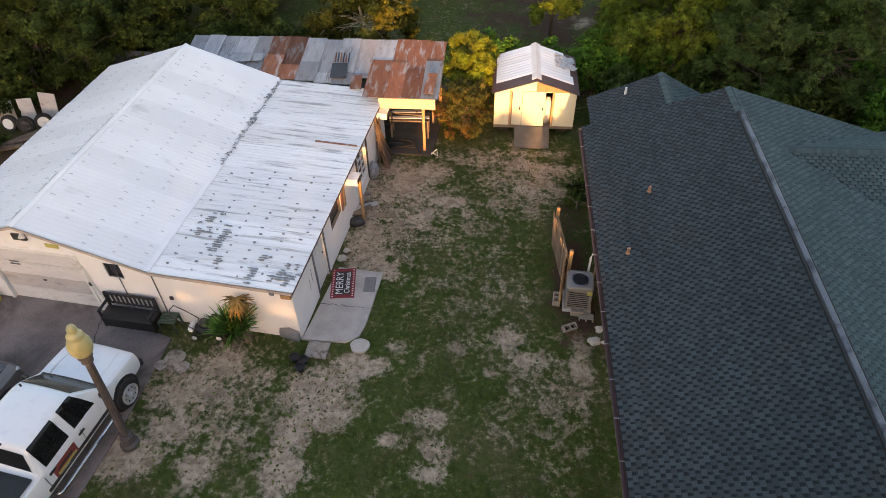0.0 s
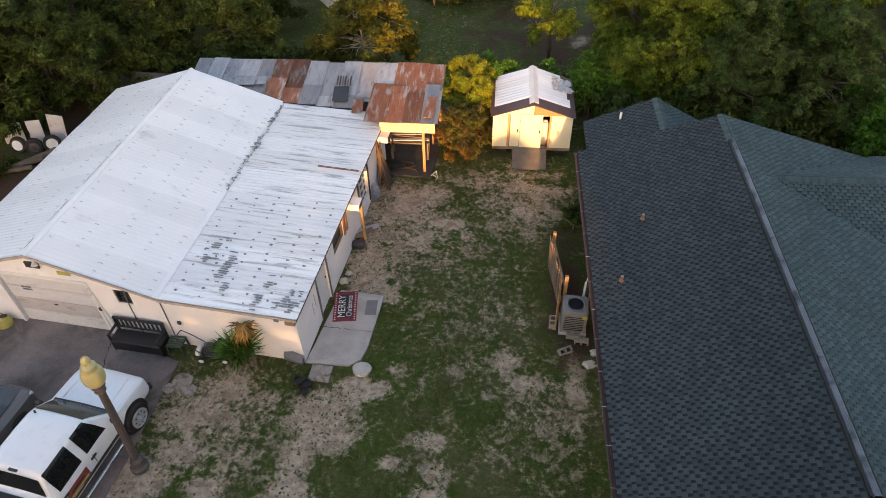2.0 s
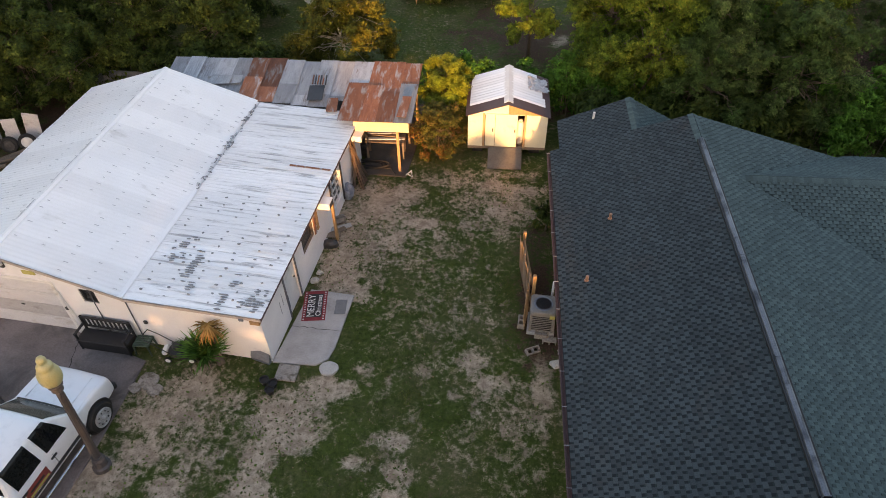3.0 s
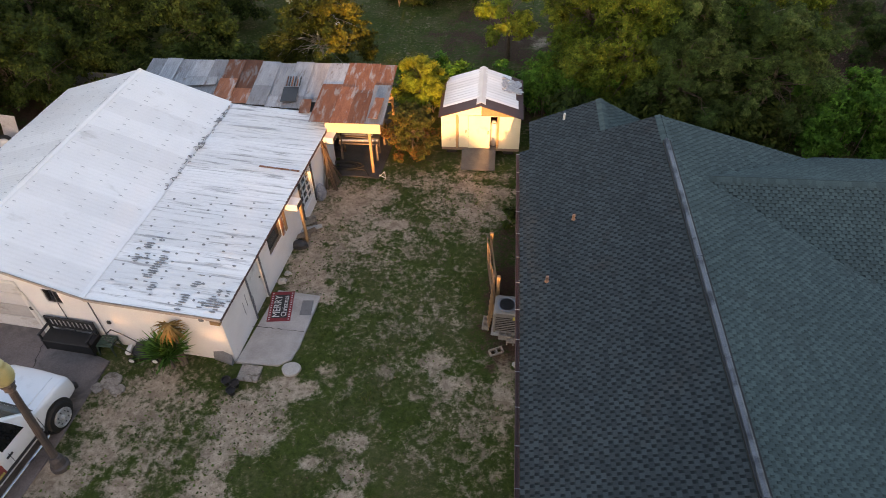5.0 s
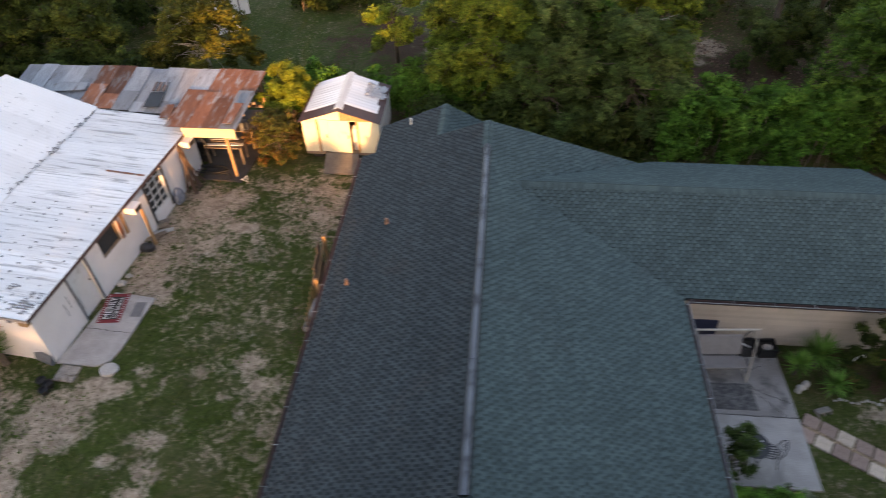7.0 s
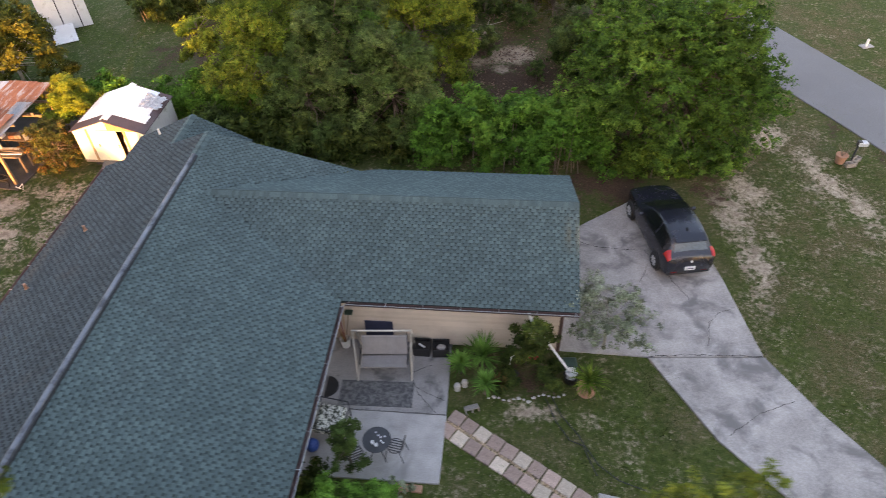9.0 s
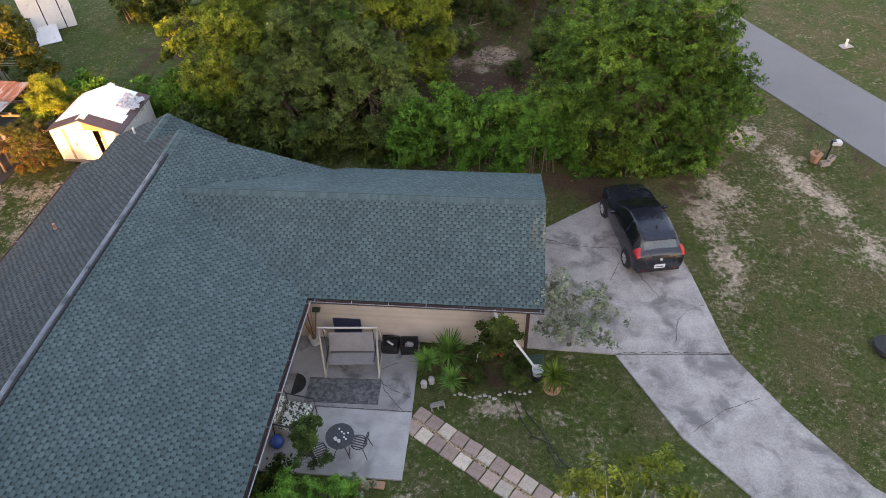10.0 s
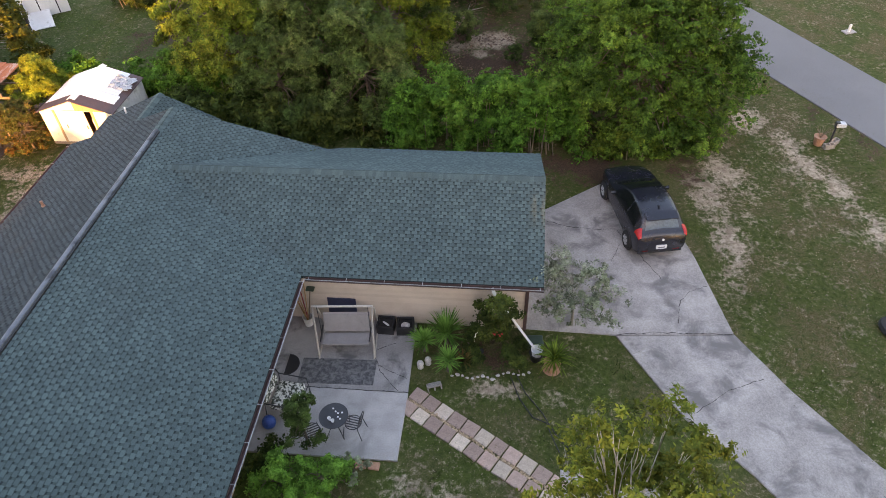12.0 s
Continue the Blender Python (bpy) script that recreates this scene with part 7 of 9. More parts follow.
def cinder_block(m, label="grey hollow concrete block lying on the ground"):
    """Hollow block, two cells open upwards."""
    t = Geo()
    for x0, x1 in ((-0.2, -0.165), (-0.018, 0.018), (0.165, 0.2)):
        t.box((x0, -0.095, 0), (x1, 0.095, 0.19))
    for y0, y1 in ((-0.097, -0.062), (0.062, 0.097)):
        t.box((-0.199, y0, 0.001), (0.199, y1, 0.189))
    return tagged(part("concrete_block", t, "dirty_stone", m=m), label, "block", "concrete blocks")


cinder_block(pose(7.14, 12.42, 0, 0, 0, 85))
cinder_block(pose(7.72, 11.98, 0, 0, 0, -6))
cinder_block(pose(7.95, 11.82, 0, 90, 0, -4) @ pose(0, 0, -0.1))
cinder_block(pose(7.45, 11.46, -0.05, 20, 0, 25))
cinder_block(pose(0.9, 16.6, 0, 0, 0, 30))
cinder_block(pose(35.75, 22.75, 0, 0, 0, 40))
cinder_block(pose(35.45, 22.45, 0, 0, 0, 15))
cinder_block(pose(21.42, 10.6, -0.04, 70, 0, 20) @ pose(0, 0, 0))


def rock(x, y, r, seed, label="pale rough limestone rock on the ground"):
    rng = np.random.default_rng(seed)
    rings = []
    n = 10
    k = rng.uniform(0.7, 1.25, n)
    for f, z in ((0.8, -0.3), (1.0, 0.05), (0.85, 0.4), (0.5, 0.62)):
        rings.append([(r * f * k[i] * rng.uniform(0.9, 1.1) * math.cos(2 * math.pi * i / n), r * f * k[i] * 0.8 * math.sin(2 * math.pi * i / n), r * z * rng.uniform(0.85, 1.1)) for i in range(n)])
    return tagged(part("rock", Geo().loft(rings), "rock", m=pose(x, y, 0)), label, "rock", "rocks")


for i, (x, y, r) in enumerate(((8.3, 11.45, 0.15), (8.12, 11.02, 0.18), (8.4, 11.0, 0.12), (0.72, 14.1, 0.12), (0.62, 13.75, 0.16))):
    rock(x, y, r, 90 + i)

# air conditioner beside the house
ac = thing("air_conditioner", "square outdoor air-conditioning unit on blocks beside the house", "air conditioner", pose(7.72, 12.42, 0.0, 0, 0, -4))
M["ac_metal"] = surface("tan_ac_metal", (0.17, 0.16, 0.148), (0.23, 0.215, 0.20), 4, 50, 0.5)
part("pad", Geo().box((-0.4, -0.4, -0.02), (0.4, 0.4, 0.1), bevel=0.02), "block", ac)
part("core", Geo().box((-0.30, -0.30, 0.1), (0.30, 0.30, 0.86)), "dark_void", ac)
for i in range(9):
    z = 0.15 + i * 0.078
    part("louvre", Geo().loft([[(s * k, t * k, zz) for s, t in ((-1, -1), (1, -1), (1, 1), (-1, 1))] for k, zz in ((0.345, z), (0.35, z + 0.022), (0.335, z + 0.030))], caps=False), "ac_metal", ac)
for sx in (-1, 1):
    for sy in (-1, 1):
        part("corner_post", Geo().box((sx * 0.32 - 0.035, sy * 0.32 - 0.035, 0.1), (sx * 0.32 + 0.035, sy * 0.32 + 0.035, 0.88), bevel=0.01), "ac_metal", ac)
part("top_panel", Geo().loft([[(s * k, t * k, zz) for s, t in ((-1, -0.8), (-0.8, -1), (0.8, -1), (1, -0.8), (1, 0.8), (0.8, 1), (-0.8, 1), (-1, 0.8))] for k, zz in ((0.36, 0.82), (0.36, 0.93), (0.33, 0.96))]), "ac_metal", ac, "rounded top cover")
fan = part("fan_guard", Geo().lathe([(0.27, 0.955), (0.28, 0.975), (0.26, 0.98), (0.25, 0.964), (0.0, 0.963)], 24), "fan_grey", ac, "round grey fan grille")
for k in range(3):
    r_ = 0.06 + 0.075 * k
    part("guard_ring", Geo().lathe([(r_, 0.972), (r_ + 0.006, 0.976), (r_ + 0.012, 0.972)], 22), "grey_metal", fan)
for k in range(3):
    part("fan_blade", Geo().box((0.03, -0.05, 0.966), (0.23, 0.05, 0.969), pose(0, 0, 0, 0, 0, 120 * k)), "grey_metal", fan)
part("rating_label", Geo().box((0.2, -0.362, 0.72), (0.34, -0.357, 0.86)), "yellow", ac, "yellow energy label")
pipes = thing("refrigerant_pipes", "pale insulated pipes bent from the wall to the unit", "pipe", pose(0, 0, 0))
part("pipe", Geo().tube([(8.46, 13.1, 1.25), (8.05, 13.1, 1.28), (8.02, 13.05, 1.2), (8.0, 12.95, 0.5), (7.95, 12.8, 0.3)], 0.035, 8), "white_paint", pipes)
part("pipe", Geo().tube([(8.46, 12.95, 1.1), (8.2, 12.95, 1.12), (8.17, 12.9, 1.05), (8.15, 12.85, 0.5), (8.05, 12.7, 0.35)], 0.028, 8), "wood", pipes, "rust-orange pipe")

fence = thing("fence", "short leaning wooden fence screening the air-conditioning unit", "fence", pose(0, 0, 0))
for k in range(13):
    y = 13.05 + k * 0.145
    x = 7.36 - 0.02 * k
    part("board", Geo().box((-0.012, -0.066, 0.0), (0.012, 0.066, 1.35 + 0.04 * math.sin(k * 2.1)), bevel=0.004), "old_wood", fence, m=pose(x, y, 0, 0, -2 + 1.2 * math.sin(k), 3))
for k in range(7):
    y = 12.25 + k * 0.115
    part("picket", Geo().box((-0.012, -0.035, 0.0), (0.012, 0.035, 0.62 + 0.1 * k), bevel=0.004), "wood", fence, m=pose(7.22 + 0.022 * k, y, 0, 0, -4, 10))
for z in (0.35, 1.1):
    part("rail", Geo().box((0.013, 0.0, z - 0.04), (0.06, 1.9, z + 0.04)), "wood", fence, m=pose(7.375, 13.0, 0, 0, 0, 8 - 1.1))
part("post", Geo().box((-0.05, -0.05, -0.05), (0.05, 0.05, 1.5), bevel=0.008), "wood", fence, "orange-lit timber post", m=pose(7.45, 13.0, 0))
part("post", Geo().box((-0.05, -0.05, -0.05), (0.05, 0.05, 1.35), bevel=0.008), "wood", fence, "orange-lit timber post", m=pose(7.2, 15.0, 0))

# planks, junk and hose by the carport
planks = thing("plank_stack", "brown boards and branches leaning on the workshop corner", "planks", pose(0, 0, 0))
prng = np.random.default_rng(6)
# board colour is darkened to stand for the shade they lean in
M["dark_board"] = surface("shade_darkened_boards", (0.07, 0.045, 0.032), (0.13, 0.085, 0.06), 3, 40, 0.9, relief=0.3, stretch=(6, 6, 1), spread=0.3)
for k in range(12):
    x, y = 1.05 + prng.uniform(0, 0.5), 18.3 + prng.uniform(0, 0.9)
    a = Vector((x, y, 0.0))
    b = Vector((0.95 + prng.uniform(-0.05, 0.2), 18.75 + prng.uniform(0, 0.5), 1.5 + prng.uniform(-0.3, 0.25)))
    part("plank", Geo().tube([a, a.lerp(b, 0.5) + Vector(prng.normal(size=3)) * 0.03, b], [0.05, 0.045, 0.04], 4), "dark_board", planks)
tagged(part("blue_bag", Geo().loft([[(0.2 * k * math.cos(a) * (1 + 0.15 * math.sin(3 * a)), 0.28 * k * math.sin(a), z) for a in [2 * math.pi * i / 12 for i in range(12)]] for k, z in ((0.8, 0), (1, 0.2), (0.85, 0.42), (0.35, 0.58))], pose(0.98, 17.95, 0)),
            surface("blue_grey_bag", (0.10, 0.13, 0.19), (0.28, 0.30, 0.34), 6, 30, 0.6)), "crumpled blue and white bag by the wall", "bag")
for k, (x, y, a, l) in enumerate(((1.0, 16.25, 25, 0.75), (0.95, 16.0, 40, 0.6), (0.85, 15.75, 10, 0.5))):
    tagged(part("scrap_board", Geo().box((-l / 2, -0.1, 0), (l / 2, 0.1, 0.03), pose(x, y, 0.02 + 0.045 * k, 3, 0, a), 0.006), "block" if k == 0 else "old_wood"), "grey scrap board lying by the wall", "board", "scrap boards")
tagged(part("tool_heap", Geo().loft([[(0.3 * k * math.cos(a), 0.2 * k * math.sin(a), z) for a in [2 * math.pi * i / 9 for i in range(9)]] for k, z in ((1, 0), (0.9, 0.12), (0.5, 0.2))], pose(0.8, 15.4, 0)), "dark_metal"), "dark heap of scrap at the prop's foot", "scrap")
tagged(part("garden_hose", Geo().tube([(1.5 + 0.45 * math.cos(a) * (1 + 0.05 * a), 19.75 + 0.22 * math.sin(a), 0.05 + 0.008 * a) for a in np.linspace(0, 16, 60)] + [(2.3, 19.6, 0.06), (2.5, 19.3, 0.04)], 0.024, 6), "tyre"), "coiled black garden hose on the carport floor", "hose")
tagged(part("wire_frame", Geo().tube([(2.9, 19.3, 0.02), (3.1, 19.35, 0.2), (3.15, 19.2, 0.02), (2.95, 19.15, 0.2), (2.9, 19.3, 0.02)], 0.018, 6), "white_paint"), "small bent white wire frame on the lawn", "frame")
shelf = thing("workbench", "cluttered timber workbench in the carport's shade", "workbench", pose(1.9, 21.6, 0.02))
part("top", Geo().box((-1.0, -0.3, 0.8), (1.0, 0.3, 0.85), bevel=0.008), "old_wood", shelf)
for sx in (-0.9, 0.9):
    for sy in (-0.25, 0.25):
        part("leg", Geo().box((sx - 0.04, sy - 0.04, 0), (sx + 0.04, sy + 0.04, 0.8)), "old_wood", shelf)
for k, (x, y, w, h, mm) in enumerate(((1.2, 21.5, 0.35, 0.3, "white_paint"), (1.9, 21.55, 0.5, 0.16, "rust"), (2.5, 21.5, 0.3, 0.35, "grey_metal"), (0.9, 20.9, 0.5, 0.6, "dark_metal"))):
    tagged(part("storage_box", Geo().box((-w / 2, -0.15, 0), (w / 2, 0.15, h), pose(x, y, 0.02 + (0.85 if k < 3 else 0), 0, 0, 10 * k), 0.012), mm), "old storage box in the carport clutter", "box", "carport clutter")

# scrap yard corner west of the workshop
for k, (x, y) in enumerate(((-13.55, 19.93), (-12.86, 19.88), (-12.27, 20.12))):
    w = thing("spare_wheel", "spare wheel with a worn tyre leaning on pale boards", "wheel", pose(x, y, 0.32, 78, 0, 15 * k), "spare wheels")
    part("tyre", Geo().lathe([(0.20, -0.09), (0.30, -0.1), (0.33, -0.05), (0.33, 0.05), (0.30, 0.1), (0.20, 0.09)], 20), "tyre", w)
    part("rim", Geo().lathe([(0.0, 0.11), (0.06, 0.115), (0.13, 0.097), (0.19, 0.10), (0.21, 0.115), (0.215, 0.09), (0.0, 0.08)], 16), "white_paint" if k != 1 else "dark_metal", w)
# grey instead of white: the trees' shade is put into the panel colour
for k, (x, y, w, h, a) in enumerate(((-13.0, 20.35, 0.55, 1.05, 14), (-12.3, 20.6, 0.75, 1.15, -8), (-14.1, 20.5, 0.75, 0.8, 20))):
    tagged(part("panel", Geo().box((-w / 2, 0, 0), (w / 2, 0.03, h), pose(x, y, 0, -14, 0, a), 0.006), "garage_grey"), "discarded off-white panel leaning in the scrap corner", "panel", "discarded panels")
for k in range(5):
    tagged(part("log", Geo().tube([(-1.1 + 0.1 * k, 0, 0.1), (0.9, 0.12 * (k % 3), 0.12)], 0.09, 8, pose(-13.3 + 0.25 * k, 18.5 + 0.3 * k, 0, 0, 0, 20 + 9 * k)), "bark"), "old brown timber log on the ground", "log", "timber logs")
back_fence = thing("metal_fence", "grey corrugated sheet fence behind the workshop", "fence", pose(0, 0, 0))
for k in range(9):
    part("fence_sheet", Geo().loft([[(-13.0 + k * 1.0, 24.6 - 0.06 * k, 0), (-12.02 + k * 1.0, 24.6 - 0.06 * k - 0.06, 0), (-12.02 + k * 1.0, 24.56 - 0.06 * k - 0.06, 0), (-13.0 + k * 1.0, 24.56 - 0.06 * k, 0)],
                                    [(-13.0 + k * 1.0, 24.6 - 0.06 * k, 1.1), (-12.02 + k * 1.0, 24.6 - 0.06 * k - 0.06, 1.1), (-12.02 + k * 1.0, 24.56 - 0.06 * k - 0.06, 1.1), (-13.0 + k * 1.0, 24.56 - 0.06 * k, 1.1)]]), "grey_metal", back_fence)


shrub_row("weedy_scrub", "dark weeds and scrub among the scrap", -14.4, 15.6, -13.2, 18.6, 1.4, 0.7, 5000, 0.07, "leaf_dark", 70, "plants")

# yellow tool bag by the garage post
bag = thing("tool_bag", "yellow and black canvas tool bag beside the garage door", "bag", pose(-9.25, 11.3, 0.015, 0, 0, 20))
part("bag_body", Geo().loft([[(0.26 * k * math.cos(a) * (1 + 0.1 * math.sin(4 * a)), 0.2 * k * math.sin(a), z) for a in [2 * math.pi * i / 12 for i in range(12)]] for k, z in ((0.9, 0), (1, 0.15), (0.85, 0.3), (0.5, 0.36))]), "yellow", bag)
part("bag_flap", Geo().box((-0.2, -0.05, 0.34), (0.2, 0.08, 0.385), bevel=0.015), "black", bag)
part("handle", Geo().tube([(-0.14, 0, 0.36), (-0.1, 0.02, 0.5), (0.1, 0.02, 0.5), (0.14, 0, 0.36)], 0.016, 6), "black", bag)


# ---- patio and front garden ----
M["swing_fabric"] = surface("grey_brown_fabric", (0.26, 0.23, 0.22), (0.33, 0.30, 0.285), 4, 90, 0.95, relief=0.3)
M["beige_tube"] = surface("beige_tube_paint", (0.42, 0.38, 0.33), (0.52, 0.47, 0.41), 4, 50, 0.5)
swing = thing("patio_swing", "beige framed patio swing seat with grey-brown fabric", "swing", pose(18.86, 11.75, 0.03, 0, 0, 4))
for s in (-1, 1):
    part("side_frame", Geo().tube([(s * 0.78, -0.45, 0.0), (s * 0.80, -0.12, 1.2), (s * 0.82, 0.05, 1.62), (s * 0.80, 0.35, 1.2), (s * 0.78, 0.75, 0.0)], 0.028, 8), "beige_tube", swing)
    part("foot_rail", Geo().tube([(s * 0.78, -0.5, 0.02), (s * 0.78, 0.8, 0.02)], 0.024, 6), "beige_tube", swing)
    part("hanger", Geo().tube([(s * 0.70, 0.05, 1.6), (s * 0.69, -0.05, 0.55)], 0.012, 5), "dark_metal", swing)
part("top_bar", Geo().tube([(-0.84, 0.05, 1.62), (0.84, 0.05, 1.62)], 0.03, 8), "beige_tube", swing)
part("seat", Geo().loft([[(-0.66, y, z), (0.66, y, z), (0.66, y, z + 0.05), (-0.66, y, z + 0.05)] for y, z in ((-0.38, 0.47), (-0.2, 0.44), (0.06, 0.43))]), "swing_fabric", swing, "padded fabric seat")
part("backrest", Geo().loft([[(-0.66, y, z), (0.66, y, z), (0.66, y + 0.05, z + 0.02), (-0.66, y + 0.05, z + 0.02)] for y, z in ((0.10, 0.50), (0.22, 0.75), (0.34, 0.98))]), "swing_fabric", swing, "padded fabric backrest")
for s in (-1, 1):
    part("armrest", Geo().tube([(s * 0.68, -0.36, 0.62), (s * 0.69, 0.2, 0.66)], 0.02, 6), "dark_metal", swing)
M["navy"] = surface("navy_board", (0.022, 0.028, 0.06), (0.035, 0.042, 0.08), 4, 50, 0.5)
tagged(part("blue_board", Geo().box((-0.42, 0, 0), (0.42, 0.03, 0.95), pose(18.56, 12.58, 0.03, -6, 0, 0), 0.008), "navy"), "dark navy board leaning on the siding behind the swing", "board")
M["dark_rug"] = surface("dark_patterned_rug", (0.05, 0.05, 0.052), (0.12, 0.118, 0.116), 9, 30, 0.95, relief=0.3, stain=(0.18, 0.175, 0.17), stain_scale=9, stain_at=(0.42, 0.66))
tagged(part("outdoor_rug", Geo().box((-1.05, -0.42, 0), (1.05, 0.42, 0.012), pose(18.72, 10.82, 0.032, 0, 0, 1.5), 0.004), "dark_rug"), "worn dark patterned outdoor rug before the swing", "rug")
half = [(0.0, -0.36)] + [(0.36 * math.cos(a), 0.36 * math.sin(a)) for a in np.linspace(-math.pi / 2, math.pi / 2, 12)] + [(0.0, 0.36)]
tagged(part("door_mat", Geo().prism(half[1:-1], 0, 0.015, pose(17.24, 10.95, 0.031)), "black"), "half-round black door mat on the patio", "mat")
for k, (x, a) in enumerate(((19.85, 0), (20.42, 4))):
    t = thing("planter_box", "square black plastic planter against the siding", "planter", pose(x, 12.42, 0.03, 0, 0, a), "planter boxes")
    for lo, hi in (((-0.25, -0.22, 0), (0.25, -0.18, 0.34)), ((-0.25, 0.18, 0), (0.25, 0.22, 0.34)), ((-0.25, -0.18, 0), (-0.21, 0.18, 0.34)), ((0.21, -0.18, 0), (0.25, 0.18, 0.34))):
        part("side_panel", Geo().box(lo, hi, bevel=0.006), "black", t)
    part("soil", Geo().box((-0.21, -0.18, 0.02), (0.21, 0.18, 0.22)), "dark_void", t)
rock(20.42, 12.4, 0.14, 77, "white round stone lying in a planter").location.z = 0.26
tagged(part("trowel", Geo().box((-0.12, -0.03, 0), (0.12, 0.03, 0.03), pose(19.85, 12.42, 0.26, 0, 0, -35), 0.01), "white_paint"), "white trowel lying in a planter", "trowel")
bk = thing("broom_bucket", "white bucket holding brooms and rakes in the patio corner", "bucket", pose(17.52, 12.45, 0.03))
part("bucket", Geo().lathe([(0.12, 0), (0.15, 0.32), (0.16, 0.34), (0.14, 0.34), (0.11, 0.05), (0.0, 0.05)], 16), "white_paint", bk)
for k, (dx, dy, mm) in enumerate(((-0.28, 0.1, "mat_red"), (-0.2, 0.14, "wood"), (0.22, 0.16, "old_wood"), (-0.1, 0.18, "mat_red"), (0.05, 0.2, "wood"), (-0.3, -0.02, "leaf_dry"))):
    part("broom_handle", Geo().tube([(0, 0, 0.08), (dx, dy, 1.25 + 0.08 * k)], 0.016, 6), mm, bk)
part("broom_head", Geo().box((0.1, 0.06, 1.35), (0.34, 0.24, 1.42), bevel=0.02), "green_plastic", bk)

# bistro set
table = thing("bistro_table", "round black wrought-iron mesh table with white cups on it", "table", pose(19.1, 8.98, 0.035))
part("rim", Geo().lathe([(0.35, 0.69), (0.37, 0.70), (0.37, 0.72), (0.35, 0.715)], 28), "dark_metal", table)
top = part("tabletop", Geo().lathe([(0.10, 0.698), (0.10, 0.706), (0.085, 0.706), (0.085, 0.698)], 28), "dark_metal", table, "open black mesh top")
for k in (-2.4, -1.2, 0.0, 1.2, 2.4):
    w = math.sqrt(0.35 ** 2 - (0.1 * k) ** 2)
    part("mesh_bar", Geo().box((0.1 * k - 0.004, -w, 0.705), (0.1 * k + 0.004, w, 0.711)), "dark_metal", top)
    part("mesh_bar", Geo().box((-w, 0.1 * k - 0.004, 0.712), (w, 0.1 * k + 0.004, 0.717)), "dark_metal", top)
for k in range(4):
    a = radians(45 + 90 * k)
    part("leg", Geo().tube([(0.3 * math.cos(a), 0.3 * math.sin(a), 0.69), (0.12 * math.cos(a), 0.12 * math.sin(a), 0.35), (0.32 * math.cos(a), 0.32 * math.sin(a), 0.0)], 0.014, 6), "dark_metal", table)
for x, y in ((19.02, 8.86), (19.12, 8.80)):
    tagged(part("cup", Geo().lathe([(0.03, 0), (0.045, 0.07), (0.05, 0.08), (0.042, 0.08), (0.03, 0.02), (0.0, 0.02)], 12, pose(x, y, 0.755)), "white_paint"), "white cup standing on the mesh table", "cup", "white cups")
for x, y in ((19.05, 9.18), (19.13, 9.1), (19.2, 9.05), (19.3, 9.08), (19.22, 8.95), (19.28, 8.9)):
    tagged(part("shell", Geo().lathe([(0.0, 0), (0.025, 0.0), (0.02, 0.018), (0.0, 0.022)], 8, pose(x, y, 0.754)), "white_paint"), "small white shell lying on the table", "shell", "white shells")


def iron_chair(m):
    c = thing("bistro_chair", "black wrought-iron garden chair beside the round table", "chair", m, "iron chairs")
    for sx in (-1, 1):
        part("leg", Geo().tube([(sx * 0.18, -0.18, 0.42), (sx * 0.22, -0.24, 0.0)], 0.012, 6), "dark_metal", c)
        part("leg", Geo().tube([(sx * 0.18, 0.18, 0.42), (sx * 0.21, 0.26, 0.0)], 0.012, 6), "dark_metal", c)
    part("seat_ring", Geo().tube([(0.21 * math.cos(a), 0.21 * math.sin(a), 0.43) for a in np.linspace(0, 2 * math.pi, 17)], 0.013, 6), "dark_metal", c)
    for k in range(5):
        x = -0.14 + 0.07 * k
        w = math.sqrt(0.2 ** 2 - x * x)
        part("seat_slat", Geo().box((x - 0.014, -w, 0.428), (x + 0.014, w, 0.436)), "dark_metal", c)
    part("back_hoop", Geo().tube([(-0.19, 0.18, 0.43), (-0.2, 0.24, 0.7), (-0.1, 0.27, 0.88), (0.1, 0.27, 0.88), (0.2, 0.24, 0.7), (0.19, 0.18, 0.43)], 0.013, 6), "dark_metal", c)
    for k in range(3):
        part("back_bar", Geo().tube([(-0.08 + 0.08 * k, 0.2, 0.44), (-0.06 + 0.06 * k, 0.265, 0.87)], 0.008, 5), "dark_metal", c)


iron_chair(pose(19.56, 9.0, 0.035, 0, 0, -100))
iron_chair(pose(18.55, 8.7, 0.035, 0, 0, 120))

# cushioned bench in the corner by the wall
M["floral"] = surface("floral_cushion", (0.62, 0.60, 0.52), (0.74, 0.72, 0.64), 3, 40, 0.95, stain=(0.045, 0.05, 0.035), stain_scale=16, stain_at=(0.46, 0.52))
sofa = thing("cushioned_chair", "dark iron garden chair with a pale floral cushion", "chair", pose(17.68, 9.62, 0.035, 0, 0, 84) @ Matrix.Diagonal((1.2, 1.2, 1.15, 1)))
part("seat_cushion", Geo().box((-0.36, -0.32, 0.34), (0.36, 0.28, 0.48), bevel=0.05), "floral", sofa, "pale floral seat cushion")
part("back_cushion", Geo().box((-0.36, 0.2, 0.5), (0.36, 0.32, 0.98), pose(0, 0.02, 0, -8, 0, 0), 0.05), "floral", sofa, "pale floral back cushion")
for sx in (-1, 1):
    part("arm", Geo().tube([(sx * 0.40, -0.34, 0), (sx * 0.40, -0.34, 0.6), (sx * 0.40, 0.3, 0.64), (sx * 0.40, 0.36, 0.0)], 0.016, 6), "dark_metal", sofa)
part("front_rail", Geo().tube([(-0.4, -0.34, 0.33), (0.4, -0.34, 0.33)], 0.014, 6), "dark_metal", sofa)
